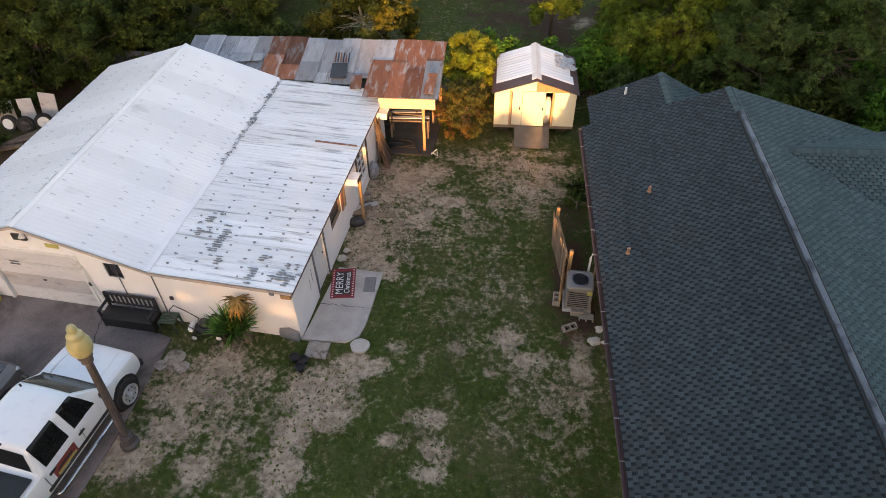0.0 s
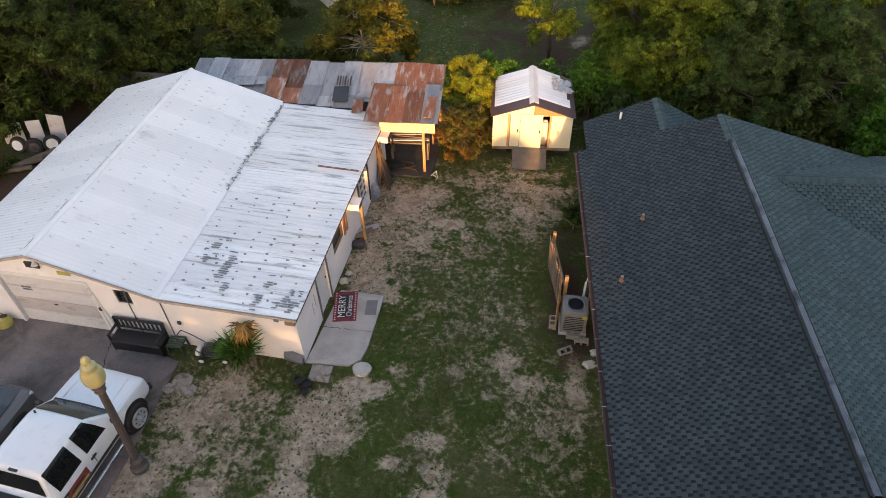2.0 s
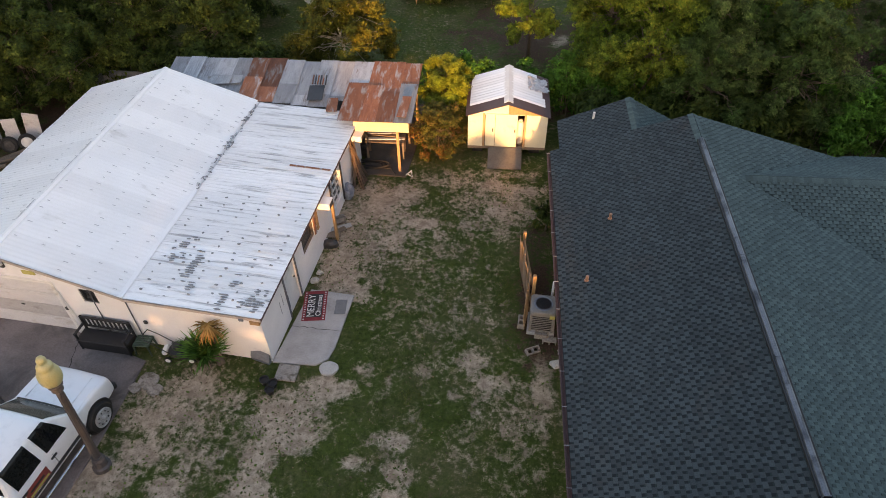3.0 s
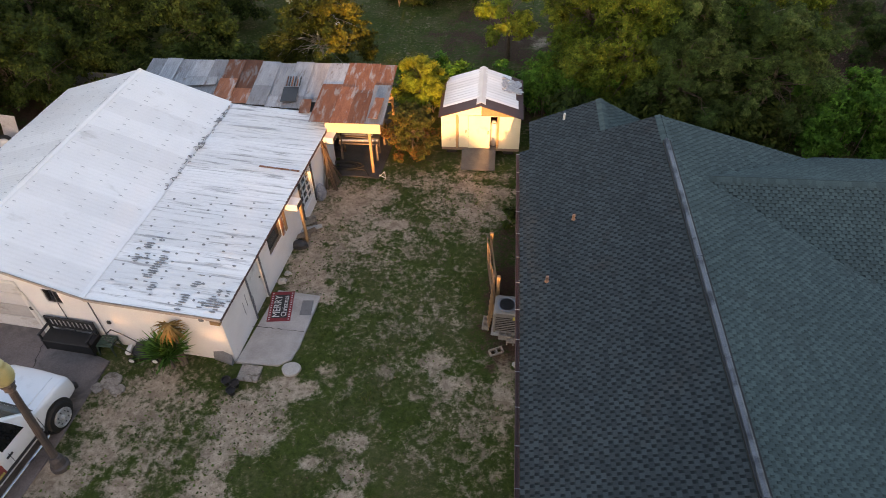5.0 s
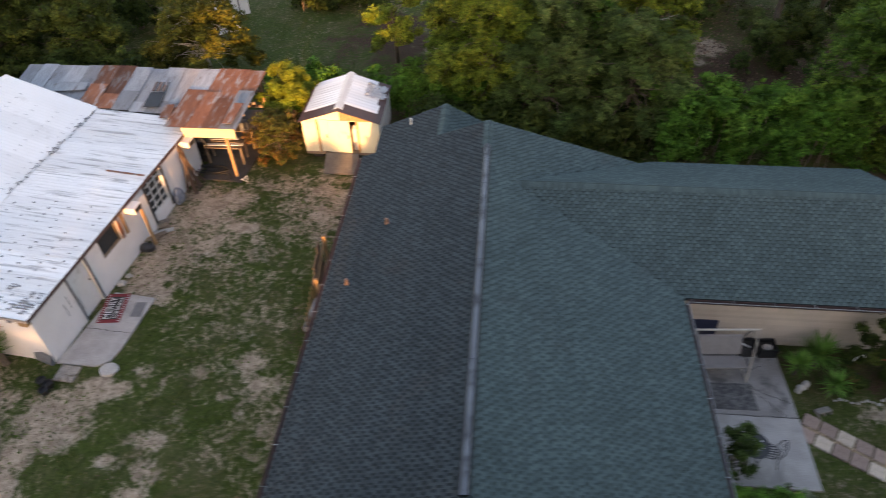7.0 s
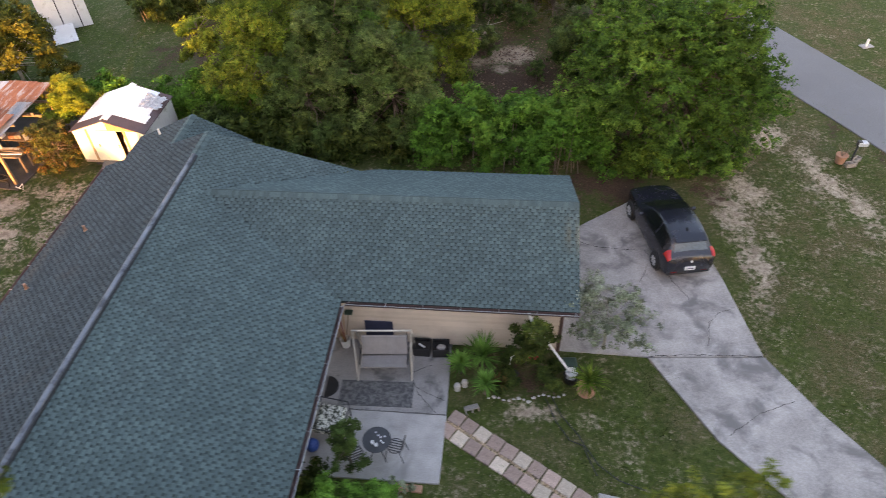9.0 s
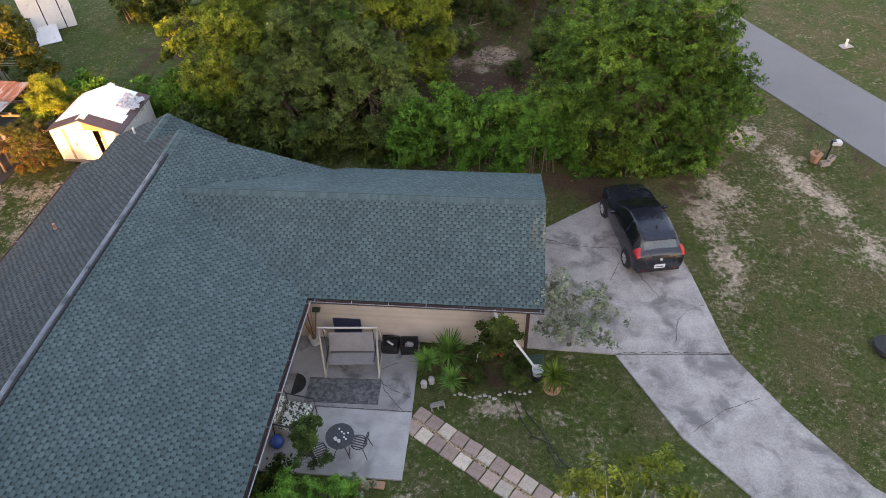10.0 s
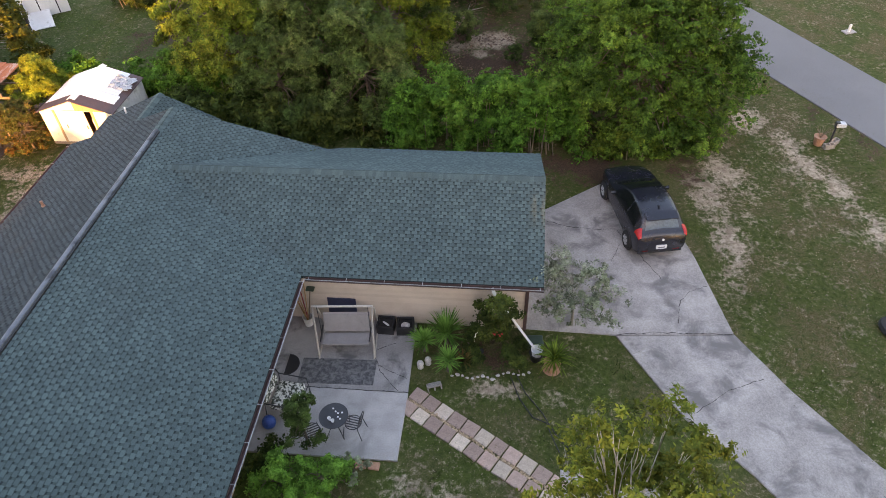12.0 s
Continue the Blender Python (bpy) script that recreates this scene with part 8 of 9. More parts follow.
part("back_rail", Geo().tube([(-0.4, 0.3, 0.64), (-0.38, 0.4, 1.0), (0.38, 0.4, 1.0), (0.4, 0.3, 0.64)], 0.014, 6), "dark_metal", sofa)
tagged(part("blue_ball", Geo().lathe([(0.0, 0.0), (0.1, 0.02), (0.17, 0.09), (0.19, 0.18), (0.16, 0.28), (0.09, 0.35), (0.0, 0.37)], 18, pose(17.32, 9.0, 0.035), ), surface("blue_plastic", (0.01, 0.06, 0.24), (0.02, 0.09, 0.33), 4, 40, 0.3), smooth=True), "glossy blue garden ball beside the wall", "ball")
for k, x in enumerate((19.86, 20.2)):
    tagged(part("paver", Geo().box((-0.14, -0.1, -0.02), (0.14, 0.1, 0.045), pose(x, 8.1, 0, 0, 0, 4 - 8 * k), 0.01), "terracotta"), "pinkish square paver at the patio edge", "paver", "pinkish pavers")

# planting beside the siding
for x, y, n, ln, sd in ((21.05, 11.75, 120, 0.52, 1), (21.65, 12.05, 170, 0.74, 2), (21.8, 11.1, 130, 0.52, 3)):
    spiky("yucca_plant", "bright green spiky yucca in the planting bed", pose(x, y, 0), n, ln, 0.036, "leaf_yucca", 100 + sd, 0.4, 0.3, (5, 85))
spiky("croton_plant", "small yellow and red leaved croton", pose(22.2, 11.25, 0), 46, 0.42, 0.07, "leaf_red", 110, 0.15, 0.5, (20, 85))
tree("camellia_bush", "dark green bush spreading over the siding", tree_mesh(55, 2.2, 0.62, 7000, 0.045, clumps=24, base_r=0.05, crown_low=0.3), "bark", "leaf_dark", pose(22.95, 12.2, 0), "bush")
shrub_row("ground_cover", "dark low ground cover in the planting bed", 21.9, 11.55, 24.0, 11.7, 1.2, 0.62, 15000, 0.042, "leaf_dark", 66, "plants")
M["flower_red"] = surface("red_petals", (0.45, 0.02, 0.03), (0.6, 0.05, 0.05), 8, 40, 0.6)
fl = Geo()
frng = np.random.default_rng(4)
for _ in range(14):
    fl.lathe([(0.0, 0), (0.03, 0.01), (0.02, 0.03), (0.0, 0.03)], 6, pose(23.05 + frng.normal() * 0.08, 11.95 + frng.normal() * 0.07, 0.72 + frng.normal() * 0.05, *frng.uniform(-40, 40, 3)))
tagged(part("red_flower", fl, "flower_red"), "cluster of red blossoms in the bush", "flower", kind="stuff")
pvc = thing("drain_pipe", "white drain pipe slanting from the gutter down to a bucket", "pipe", pose(0, 0, 0))
part("pipe", Geo().tube([(22.95, 12.3, 1.95), (23.0, 12.25, 1.85), (24.12, 11.72, 0.42)], 0.034, 10), "white_paint", pvc)
part("elbow", Geo().tube([(22.9, 12.33, 2.1), (22.95, 12.3, 1.95), (23.02, 12.24, 1.83)], 0.042, 10), "white_paint", pvc)
bucket = thing("rain_bucket", "white bucket in a black tub catching the drain pipe", "bucket", pose(24.2, 11.66, 0))
part("tub", Geo().lathe([(0.16, 0), (0.2, 0.26), (0.21, 0.28), (0.18, 0.28), (0.15, 0.1), (0.0, 0.1)], 16), "black", bucket, "black tub")
part("pail", Geo().lathe([(0.12, 0.1), (0.15, 0.40), (0.165, 0.42), (0.165, 0.44), (0.14, 0.44), (0.12, 0.24), (0.0, 0.24)], 18), "white_paint", bucket, "white pail")
tagged(part("green_tub", Geo().box((-0.25, -0.18, 0), (0.25, 0.18, 0.24), pose(24.15, 12.15, 0, 0, 0, 5), 0.03), "green_plastic"), "dark green lidded tub beside the wall corner", "tub")
pot = thing("potted_plant", "terracotta pot with a grassy arching plant", "potted plant", pose(24.62, 11.32, 0))
part("pot", Geo().lathe([(0.15, 0), (0.2, 0.28), (0.24, 0.3), (0.24, 0.36), (0.2, 0.36), (0.17, 0.28), (0.0, 0.28)], 18), "terracotta", pot, "terracotta pot")
part("saucer", Geo().lathe([(0.2, 0.0), (0.25, 0.03), (0.24, 0.035), (0.0, 0.02)], 18), "terracotta", pot)
spiky("grass_plant", "arching grassy leaves filling the terracotta pot", pose(24.66, 11.36, 0), 110, 0.7, 0.028, "leaf_mid", 111, 0.36, 1.2, (20, 85))
for k, x in enumerate((21.0, 21.2)):
    tagged(part("garden_ornament", Geo().lathe([(0.09, 0), (0.06, 0.06), (0.1, 0.14), (0.08, 0.22), (0.04, 0.26), (0.0, 0.27)], 12, pose(x, 11.15 + 0.14 * k, 0)), "rock"), "small pale stone garden ornament in the bed", "ornament", "garden ornaments")
erng = np.random.default_rng(12)
for k in range(16):
    x = 21.9 + k * 0.14
    rock(x, 10.92 + 0.05 * math.sin(k * 1.3) + (0.015 * k if k > 8 else 0), 0.055 * erng.uniform(0.7, 1.2), 200 + k, "pale edging stone along the planting bed")
tagged(part("basket_frame", Geo().tube([(22.45, 11.9, 0.3), (22.5, 11.85, 0.75), (22.62, 11.85, 0.85), (22.72, 11.88, 0.7)], 0.012, 6), "white_paint"), "pale wire plant hook in the bed", "plant hook")
tagged(part("hanging_pot", Geo().lathe([(0.07, 0), (0.11, 0.14), (0.12, 0.15), (0.1, 0.15), (0.0, 0.1)], 12, pose(22.62, 11.7, 0.0)), "black"), "small dark pot in the bed", "pot")

# stepping path of paired pavers
P0, P1 = Vector((20.75, 10.12, 0)), Vector((24.4, 7.85, 0))
pd = (P1 - P0).normalized()
pn = Vector((-pd.y, pd.x, 0))
path = thing("paver_path", "path of worn pink and buff square pavers from the patio", "path", pose(0, 0, 0), kind="structure")
PM = [surface("paver_tone", lo, tuple(1.3 * c for c in lo), 5, 50, 0.92, relief=0.3, stain=(0.15, 0.125, 0.11), stain_scale=3, spread=0.2) for lo in ((0.40, 0.235, 0.19), (0.46, 0.36, 0.28), (0.34, 0.23, 0.185))]
pav = Geo().box((-0.195, -0.195, -0.04), (0.195, 0.195, 0.03), bevel=0.012).mesh("paver")
pv2 = Geo().box((-0.195, -0.195, -0.04), (0.195, 0.195, 0.028), bevel=0.012).mesh("paver")
prg = np.random.default_rng(14)
for i in range(11):
    for s in (-1, 1):
        c = P0 + pd * (0.22 + i * 0.425) + pn * (s * 0.235)
        part("paver", pav if (i + s) % 3 else pv2, PM[int(prg.choice(3, p=(0.5, 0.3, 0.2)))], path, m=pose(c.x, c.y, prg.uniform(-0.006, 0.006), prg.uniform(-1.5, 1.5), prg.uniform(-1.5, 1.5), math.degrees(math.atan2(pd.y, pd.x)) + prg.uniform(-3, 3)))
gv = Geo()
for _ in range(420):
    f, o = prg.uniform(0, 4.7), prg.normal() * 0.03
    c = P0 + pd * f + pn * o
    r = prg.uniform(0.012, 0.026)
    gv.box((-r, -r, 0), (r, r, r), pose(c.x, c.y, 0.0, *prg.uniform(0, 60, 3)))
tagged(part("gravel", gv, surface("tan_gravel", (0.34, 0.22, 0.13), (0.50, 0.36, 0.24), 9, 60, 0.9, island=0.3)), "tan gravel strip between the pavers", "gravel", kind="stuff")
tagged(part("garden_hose", Geo().tube([(23.65, 11.1, 0.02), (23.9, 10.5, 0.02), (24.35, 9.9, 0.02), (24.5, 9.6, 0.02), (24.8, 9.1, 0.02), (25.3, 8.7, 0.02), (25.9, 8.5, 0.02)], 0.014, 6), "black"), "thin black hose lying across the lawn", "hose")
tagged(part("garden_hose", Geo().tube([(23.5, 11.0, 0.02), (23.75, 10.3, 0.02), (24.1, 9.75, 0.02), (24.45, 9.62, 0.02), (24.55, 9.3, 0.02), (24.75, 8.8, 0.02)], 0.014, 6), "black"), "thin black hose lying across the lawn", "hose")

# lawn light, pots and post by the street
pole = thing("garden_light", "short black post light with a pale lamp box by the street", "lamp", pose(35.55, 22.7, 0))
part("post", Geo().tube([(0, 0, -0.05), (0.0, 0.0, 0.85)], 0.04, 8), "dark_metal", pole)
part("lamp_box", Geo().box((-0.05, -0.13, 0.82), (0.3, 0.13, 0.98), bevel=0.02), "clear_lamp", pole, "pale lamp box")
part("bracket", Geo().box((-0.08, -0.08, 0.78), (0.08, 0.08, 1.02), bevel=0.02), "dark_metal", pole)
pot2 = thing("plant_pot", "clay pot of dried twigs beside the post light", "potted plant", pose(35.12, 22.68, 0))
part("pot", Geo().lathe([(0.15, 0), (0.22, 0.36), (0.24, 0.38), (0.2, 0.38), (0.0, 0.3)], 14), "terracotta", pot2)
tg = Geo()
for k in range(16):
    a = 2.4 * k
    tg.tube([(0, 0, 0.3), (0.12 * math.cos(a), 0.12 * math.sin(a), 0.55), (0.3 * math.cos(a), 0.3 * math.sin(a), 0.75)], [0.008, 0.006, 0.003], 4)
part("twigs", tg, "old_wood", pot2)
tagged(part("marker_post", Geo().box((-0.05, -0.05, -0.05), (0.05, 0.05, 0.4), pose(39.55, 32.45, 0), 0.01), "white_paint"), "white marker post on the far verge", "post")
tagged(part("drain_cover", Geo().box((-0.3, -0.2, -0.02), (0.3, 0.2, 0.03), pose(39.6, 32.5, 0, 0, 0, 20), 0.01), "concrete"), "pale concrete pad round the marker post", "slab")
tagged(part("tyre", Geo().lathe([(0.24, 0.0), (0.40, 0.0), (0.44, 0.08), (0.40, 0.17), (0.24, 0.17)], 22, pose(34.4, 13.4, 0)), "tyre"), "old black tyre lying flat on the lawn", "tyre")

# garden trees and shrubs near the house
M["leaf_olive"] = leaf_mat("leaves_olive_yellow", (0.052, 0.085, 0.014), (0.105, 0.135, 0.020), (0.20, 0.205, 0.03))
tree("grey_shrub", "thin grey-green shrub with bare twigs beside the drive", tree_mesh(56, 2.7, 1.35, 9500, 0.038, clumps=40, base_r=0.04, crown_low=0.25, bare=0.15), "pale_bark", "leaf_grey", pose(25.25, 12.95, 0), "shrub")
T_TALL = tree_mesh(57, 11.05, 0.88, 16000, 0.025, trunk_h=0.62, clumps=66, base_r=0.05, crown_low=0.79, lean=0.0)
tree("front_tree", "tall slender tree with olive-green leaves in the front garden", T_TALL, "pale_bark", "leaf_olive", pose(24.3, 3.0, 0), group="tall front trees")
tree("front_tree", "tall slender tree with olive-green leaves in the front garden", T_TALL, "pale_bark", "leaf_olive", pose(17.0, 2.4, 0, 0, 0, 130) @ Matrix.Diagonal((1.15, 1.15, 1.15, 1)), group="tall front trees")
tree("patio_shrub", "upright dark green shrub between the chairs", tree_mesh(58, 2.1, 0.55, 11000, 0.026, clumps=26, base_r=0.03, crown_low=0.15), "bark", "leaf_house", pose(18.5, 8.5, 0), "shrub")
for k, (x, y, s, sd) in enumerate(((18.2, 7.15, 1.0, 59), (19.25, 7.35, 0.95, 60))):
    tree("garden_bush", "bright green rounded bush below the patio", tree_mesh(sd, 1.35, 0.72, 11000, 0.036, clumps=30, base_r=0.04, crown_low=0.2), "bark", "leaf_bright", pose(x, y, 0) @ Matrix.Diagonal((s, s, s, 1)), "bush", "bright garden bushes")
shrub_row("wall_plants", "dark leafy plants along the house wall", 17.4, 7.0, 17.7, 8.6, 0.4, 0.9, 1800, 0.06, "leaf_dark", 67, "plants")
tree("flowering_shrub", "shrub with pale flower heads at the patio edge", tree_mesh(68, 0.9, 0.35, 700, 0.04, clumps=9, base_r=0.02, crown_low=0.15), "bark", "leaf_grey", pose(19.75, 7.75, 0), "shrub")
tree("wall_shrub", "low green shrub growing under the eave", tree_mesh(69, 1.1, 0.55, 2200, 0.06, clumps=12, base_r=0.03, crown_low=0.1), "bark", "leaf_dark", pose(8.0, 16.6, 0), "shrub")

# far neighbour's shed
far = thing("far_shed", "off-white sided shed with a white railed ramp", "shed", pose(-1.2, 33.8, 0, 0, 0, 35))
part("wall", Geo().box((-2.4, 0, 0), (0, 3.5, 2.4)), "white_paint", far)
for k in range(6):
    part("wall_batten", Geo().box((-2.36 + 0.45 * k, -0.02, 0.02), (-2.30 + 0.45 * k, 0.0, 2.38)), "dark_metal" if k in (2, 4) else "white_paint", far)
part("roof", Geo().loft([[(-2.6, -0.25, 2.4), (-2.6, 3.75, 2.4), (-2.6, 1.75, 3.2)], [(0.2, -0.25, 2.4), (0.2, 3.75, 2.4), (0.2, 1.75, 3.2)]]), "grey_metal", far)
part("ramp", Geo().loft([[(-2.2, -1.7, 0.0), (-1.0, -1.7, 0.0), (-1.0, -1.7, 0.04), (-2.2, -1.7, 0.04)], [(-2.2, -0.03, 0.3), (-1.0, -0.03, 0.3), (-1.0, -0.03, 0.35), (-2.2, -0.03, 0.35)]]), "white_paint", far, "white painted ramp")
for y in (-1.6, -0.9, -0.2):
    part("rail_post", Geo().box((-2.25, y - 0.06, 0), (-2.13, y + 0.06, 0.85)), "dark_metal", far)
part("handrail", Geo().box((-2.25, -1.75, 0.82), (-2.13, -0.05, 0.92)), "dark_metal", far)
fallen = Geo()
for pts, r in (([(19.4, 33.9, 0.5), (20.0, 33.0, 0.2), (20.9, 32.6, 0.06)], 0.035), ([(20.0, 33.0, 0.2), (20.9, 33.3, 0.45), (21.7, 33.7, 0.5)], 0.03), ([(20.4, 32.8, 0.15), (20.9, 33.3, 0.45), (21.0, 33.9, 0.6)], 0.02),
               ([(20.0, 33.0, 0.2), (19.9, 32.4, 0.15), (20.3, 31.9, 0.03)], 0.022), ([(20.9, 33.3, 0.4), (21.4, 32.9, 0.2), (21.6, 32.5, 0.03)], 0.018)):
    fallen.tube(pts, [r, r * 0.8, r * 0.35], 6)
tagged(part("fallen_branch", fallen, "pale_bark"), "pale forked fallen branch on the leaf litter", "branch")
T_SCRUB = tree_mesh(71, 1.9, 1.0, 9000, 0.05, clumps=26, base_r=0.03, crown_low=0.12)
for k, (x, y, sc) in enumerate(((20.9, 30.9, 0.8), (19.6, 31.8, 0.7), (22.7, 33.8, 0.75), (24.6, 30.2, 0.95), (21.2, 35.0, 0.9), (23.4, 28.6, 0.5), (24.8, 32.6, 0.7))):
    tree("scrub_bush", "low thin green bush on the leaf litter", T_SCRUB, "bark", "leaf_house", pose(x, y, 0, 0, 0, 95 * k) @ Matrix.Diagonal((sc, sc, sc, 1)), "bush", "bushes of the clearing")
T_BARE = tree_mesh(72, 1.5, 1.1, 700, 0.05, clumps=60, base_r=0.03, crown_low=0.2, bare=0.1)
for k, (x, y) in enumerate(((22.2, 35.2), (23.4, 35.6), (24.3, 34.9))):
    tree("dead_brush", "heap of bare grey-brown brush beyond the clearing", T_BARE, "bark", "leaf_autumn", pose(x, y, 0, 0, 0, 110 * k), "brush", "bare brush heaps")
shrub_row("climbing_vine", "bright green vine climbing through the tree tops", 15.9, 25.0, 16.5, 25.6, 0.5, 6.4, 7000, 0.06, "leaf_vine", 73, "vine")
tagged(part("utility_pole", Geo().tube([(26.2, 33.4, -0.1), (26.2, 33.4, 8.0)], [0.16, 0.12], 10), "bark"), "tall brown wooden utility pole beyond the trees", "pole")
tagged(part("mulch_bed", Geo().loft([[(44.0 + 2.4 * k * math.cos(a), 40.2 + 1.6 * k * math.sin(a), z) for a in [2 * math.pi * i / 18 for i in range(18)]] for k, z in ((1, -0.02), (0.95, 0.05), (0.6, 0.1))]), surface("red_mulch", (0.16, 0.075, 0.055), (0.24, 0.12, 0.085), 5, 40, 0.95, relief=0.5)), "reddish mulch bed across the street", "bed", kind="structure")
shrub_row("street_hedge", "dark clipped shrubs across the street", 43.5, 36.0, 46.5, 34.0, 1.2, 1.3, 5000, 0.09, "leaf_dark", 68)


# ---- grass blades over the lawns ----
def grass_field(name, label, x0, y0, x1, y1, per_m2, seed, tall=0.06, material="grass_blade"):
    rng = np.random.default_rng(seed)
    n = int((x1 - x0) * (y1 - y0) * per_m2)
    x, y = rng.uniform(x0, x1, n), rng.uniform(y0, y1, n)
    bare = sand_at(x, y)
    clump = fbm(x, y, 17, ((0.8, 0.5), (0.3, 0.5)))
    keep = (rng.uniform(0, 1, n) > bare * 1.25) & (rng.uniform(-0.9, 0.6, n) < clump) & (blobs(x, y, LITTER) < rng.uniform(0.3, 1.2, n))
    for lo, hi in GRASS_GAPS:
        keep &= ~((x > lo[0]) & (x < hi[0]) & (y > lo[1]) & (y < hi[1]))
    x, y, clump = x[keep], y[keep], clump[keep]
    n = len(x)
    h = tall * rng.uniform(0.5, 1.3, n) * (1 + 0.5 * clump)
    a = rng.uniform(0, 2 * np.pi, n)
    w = rng.uniform(0.006, 0.014, n)
    lean = rng.normal(0, 0.6, (n, 2)) * h[:, None]
    base = np.stack([x, y, np.full(n, -0.035)], 1)
    side = np.stack([np.cos(a) * w, np.sin(a) * w, np.zeros(n)], 1)
    tip = base + np.stack([lean[:, 0], lean[:, 1], h + 0.02], 1)
    v = np.stack([base - side, base + side, tip], 1).reshape(-1, 3)
    ob = part(name, quick_mesh(name, v, np.arange(3 * n).reshape(-1, 3)), material)
    return tagged(ob, label, "grass", kind="stuff")


M["grass_blade"] = leaf_mat("grass_blades", (0.032, 0.060, 0.010), (0.066, 0.102, 0.018), (0.13, 0.12, 0.036))
M["grass_dry"] = leaf_mat("dry_grass_blades", (0.030, 0.062, 0.010), (0.068, 0.098, 0.018), (0.150, 0.125, 0.050))
GRASS_GAPS = [((0.0, 10.4), (1.95, 13.3)), ((-12, 4), (-3.6, 10.6)), ((8.3, 4.5), (17.2, 18.2)), ((17.1, 8.2), (20.8, 12.8)), ((17.2, 12.7), (23.9, 18.1)), ((23.9, 12.7), (27.0, 19.6)), ((27.0, 12.9), (29.3, 19.9)), ((28.2, 9.5), (30.6, 12.9)), ((29.6, 8.0), (32.0, 10.5)), ((5.1, 19.9), (8.1, 23.4))]
grass_field("grass", "dark green lawn grass between the two buildings", -3.4, 5.0, 8.2, 20.5, 420, 31)
grass_field("grass", "olive lawn grass along the drive and path", 20.9, 6.5, 28.0, 12.5, 380, 32, 0.06, "grass_dry")
grass_field("grass", "thin olive grass on the sandy verge", 29.6, 7.0, 37.5, 27.0, 190, 33, 0.06, "grass_dry")
grass_field("grass", "thin grass of the back lawn", -4.0, 25.5, 11.0, 34.5, 110, 34, 0.08)


# fallen leaves and twigs scattered over the bare soil, and weed tufts on it
def scatter_litter(name, label, x0, y0, x1, y1, count, seed, material, size, on_sand):
    rng = np.random.default_rng(seed)
    x, y = rng.uniform(x0, x1, count), rng.uniform(y0, y1, count)
    drift = fbm(x, y, 23, ((1.5, 0.5), (0.5, 0.5)))
    keep = (rng.uniform(-0.6, 0.7, count) < drift) & ((sand_at(x, y) > 0.45) | (rng.uniform(0, 1, count) > on_sand))
    for lo, hi in GRASS_GAPS:
        keep &= ~((x > lo[0]) & (x < hi[0]) & (y > lo[1]) & (y < hi[1]))
    x, y = x[keep], y[keep]
    n = len(x)
    a = rng.uniform(0, 2 * np.pi, n)
    s = size * rng.uniform(0.5, 1.5, n)
    d = np.stack([np.cos(a) * s, np.sin(a) * s, rng.uniform(-0.3, 0.3, n) * s], 1)
    e = np.stack([-np.sin(a) * s * 0.5, np.cos(a) * s * 0.5, rng.uniform(0, 0.5, n) * s], 1)
    c = np.stack([x, y, np.full(n, -0.004) + rng.uniform(0, 0.012, n)], 1)
    v = np.stack([c - d, c + e, c + d, c - e], 1).reshape(-1, 3)
    return tagged(part(name, quick_mesh(name, v, np.arange(4 * n).reshape(-1, 4)), material), label, "leaves", kind="stuff")


M["litter_leaf"] = surface("dry_fallen_leaves", (0.09, 0.06, 0.035), (0.17, 0.11, 0.065), 3, 40, 0.95, island=0.5, relief=0)
M["clearing_leaf"] = surface("russet_fallen_leaves", (0.07, 0.035, 0.022), (0.22, 0.13, 0.09), 3, 40, 0.95, island=0.6, relief=0)
M["straw"] = surface("pale_dead_grass", (0.13, 0.105, 0.06), (0.29, 0.23, 0.15), 3, 40, 0.95, island=0.4, relief=0)
M["weed_leaf"] = leaf_mat("weed_leaves", (0.04, 0.075, 0.014), (0.075, 0.12, 0.022), (0.12, 0.14, 0.04))
scatter_litter("fallen_leaves", "dry brown leaves and twigs strewn over the bare soil", -3.6, 5.2, 8.2, 20.5, 9000, 41, "litter_leaf", 0.03, 0.75)
scatter_litter("weeds", "small green weeds dotted over the bare soil", -3.6, 5.2, 8.2, 20.5, 14000, 42, "weed_leaf", 0.035, 1.0)
scatter_litter("fallen_leaves", "dry brown leaves strewn over the clearing", 18.5, 26.0, 27.0, 36.0, 9000, 44, "clearing_leaf", 0.05, 0.2)
scatter_litter("dead_grass", "pale dead grass tufts on the sandy verge", 29.6, 9.0, 37.0, 26.0, 13000, 45, "straw", 0.024, 0.2)
scatter_litter("dead_grass", "pale dead grass tufts on the lawn beside the path", 20.9, 6.5, 26.5, 11.0, 3000, 46, "straw", 0.020, 0.2)
scatter_litter("fallen_leaves", "dry brown leaves strewn along the verge", 20.9, 6.5, 37.0, 27.0, 9000, 43, "litter_leaf", 0.022, 0.5)


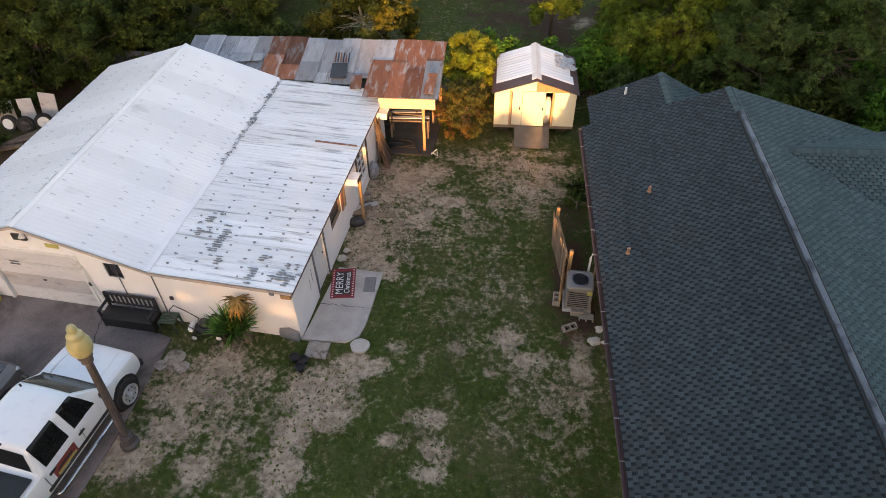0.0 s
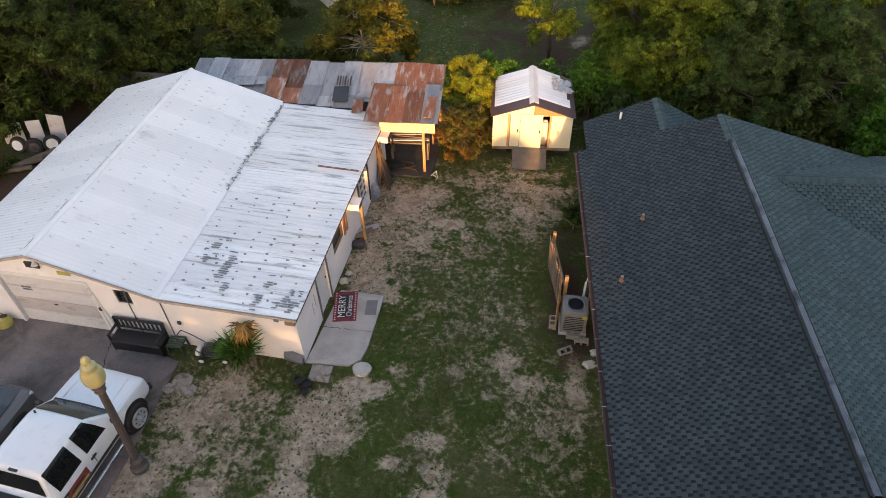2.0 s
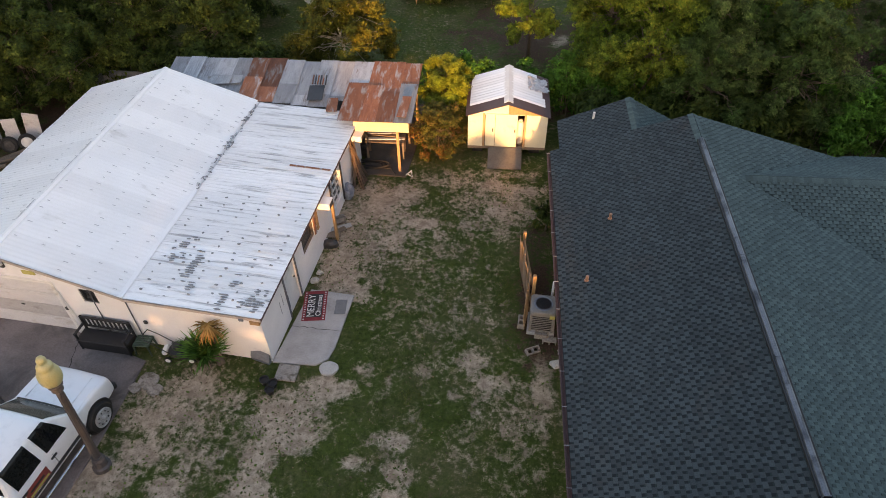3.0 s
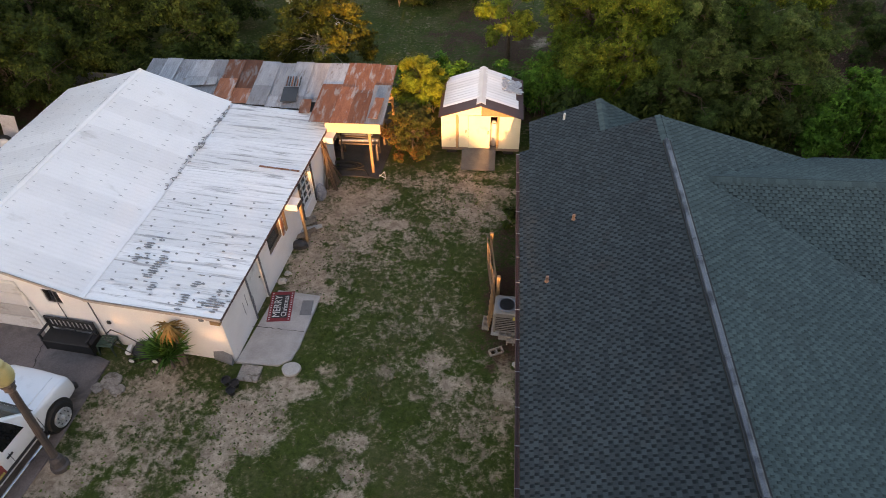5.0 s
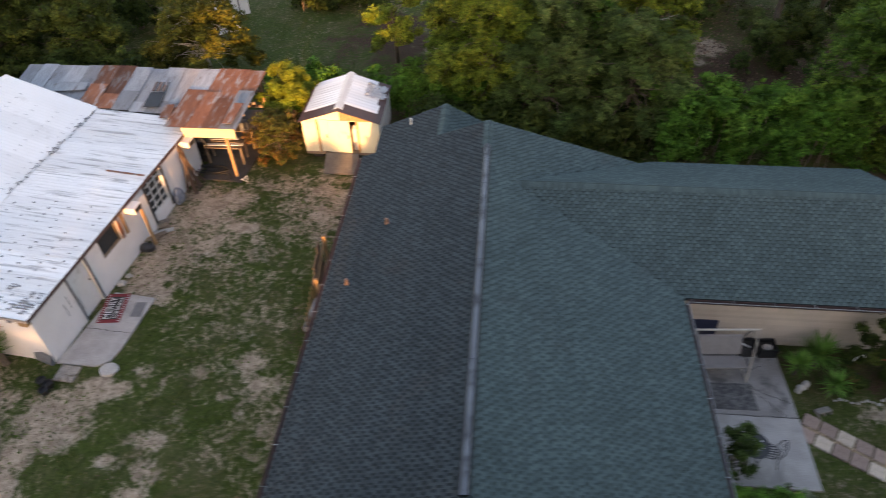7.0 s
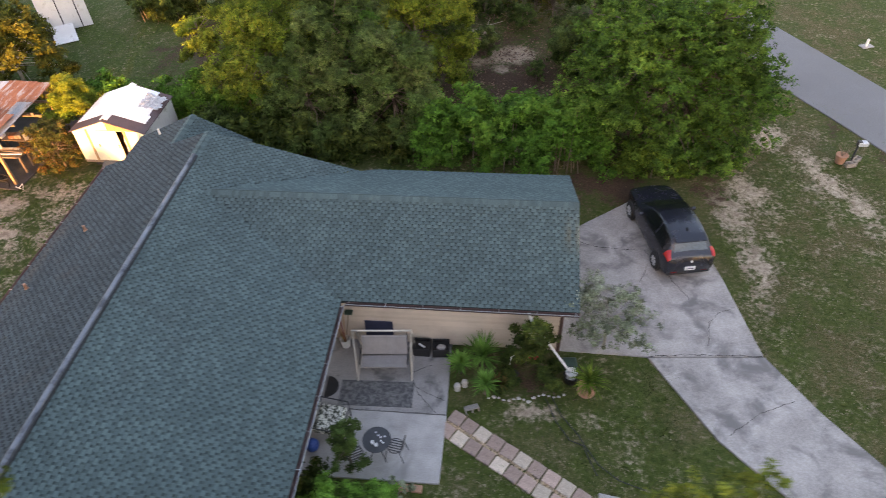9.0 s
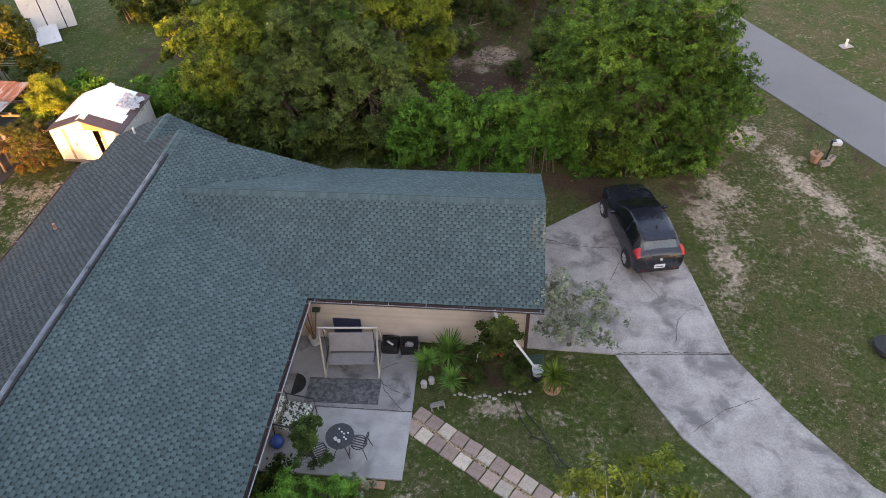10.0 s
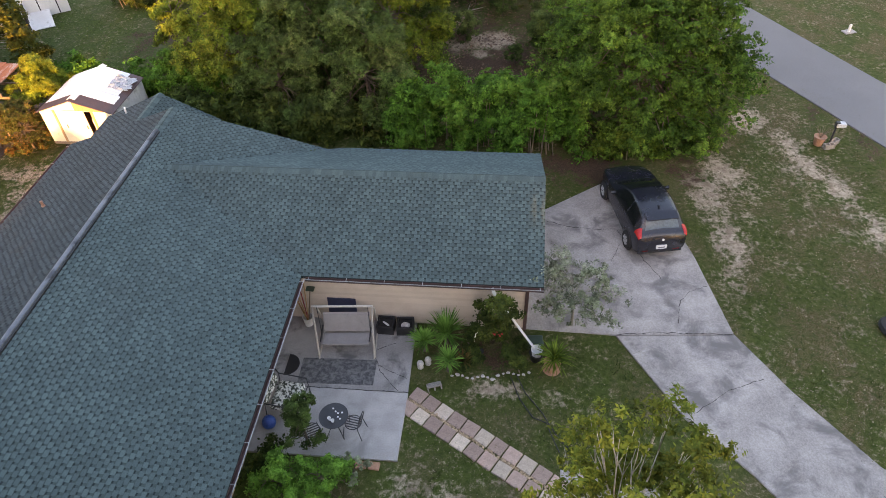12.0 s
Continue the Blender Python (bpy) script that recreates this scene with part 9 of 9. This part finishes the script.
# ---- unseen tree line added behind camera to close the south and cast evening shade ----
for k, (x0, x1, h) in enumerate(((-13.0, -4.2, 12.5), (-4.2, 0.3, 5.0), (0.2, 9.0, 5.0), (9.6, 12.6, 13.5), (12.6, 25.0, 8.5), (25.0, 44.0, 6.4))):
    shrub_row("sun_block_hedge", "dense hedge added out of view to block the low sun", x0, -24.0, x1, -24.0, 2.0, h, int(1900 * (x1 - x0)), 0.40, "leaf_dark", 81 + k)
# sparse unseen shrubs, added to thin the sun on the workshop front
shrub_row("sun_filter_thicket", "thin shrubs added out of view to filter the low sun", -4.6, -26.0, 1.5, -26.0, 1.2, 11.0, 18500, 0.14, "leaf_dark", 87)
# unseen high crowns, added to keep the sun off lamp post and workshop roof
T_HIGH = tree_mesh(38, 12.5, 1.5, 5200, 0.34, trunk_h=0.46, clumps=36, crown_low=0.52)
for k, x in enumerate((-4.4, -3.0, -1.6, -0.2)):
    tree("sun_block_pine", "high-crowned pine added out of view to block the sun", T_HIGH, "bark", "leaf_dark", pose(x, -27.6, 0, 0, 0, 70 * k), group="southern pines")
# unseen hedge piece, added to keep the sun off the leaning planks
shrub_row("sun_block_hedge", "dense hedge added out of view to block the low sun", 1.2, -25.0, 2.7, -25.0, 1.0, 6.4, 2600, 0.3, "leaf_dark", 88)
for k in range(34):
    x = -25 + 2.0 * k if k < 8 else 11.2 + 1.8 * (k - 8)
    up = 2.0 if 15 < x < 27 else (1.6 if x > 10 else 1.0)
    tree("sun_block_tree", "tall dark tree added out of view to block the sun", T_FAR, "bark", "leaf_dark", pose(x, -22.6 - 1.6 * (k % 2), 0, 0, 0, 60 * k) @ Matrix.Diagonal((1.05, 1.05, 1.05 * up, 1)), group="southern tree line")


# unseen oaks, added to block sky light from the near roof and lawn
for x, y, sc in ((11.6, -2.4, 0.95), (14.9, -2.2, 1.0), (9.9, -3.6, 0.8), (20.6, -2.8, 1.0)):
    tree("sky_block_oak", "dense oak added out of view to dim the near roof", T_FAR, "bark", "leaf_dark", pose(x, y, 0, 0, 0, 50 * x) @ Matrix.Diagonal((sc, sc, 1.45 * sc, 1)), group="oaks before the house")


# ---- shingles and caps, last ----
lay_shingles()
ridge_caps(roof_ws, (WING_E, WING_RY, Z_WING), (X_MEET, WING_RY, Z_WING), 0.45, 0.45)
ridge_caps(roof_w, (RIDGE_X, Y_N, Z_RIDGE), (RIDGE_X, 16.6, Z_RIDGE), 0.38, 0.30)
ridge_caps(roof_rw, (RR_X, RR_Y, RR_Z), (RR_X, Y_N, RR_Z), 0.44, 0.43)
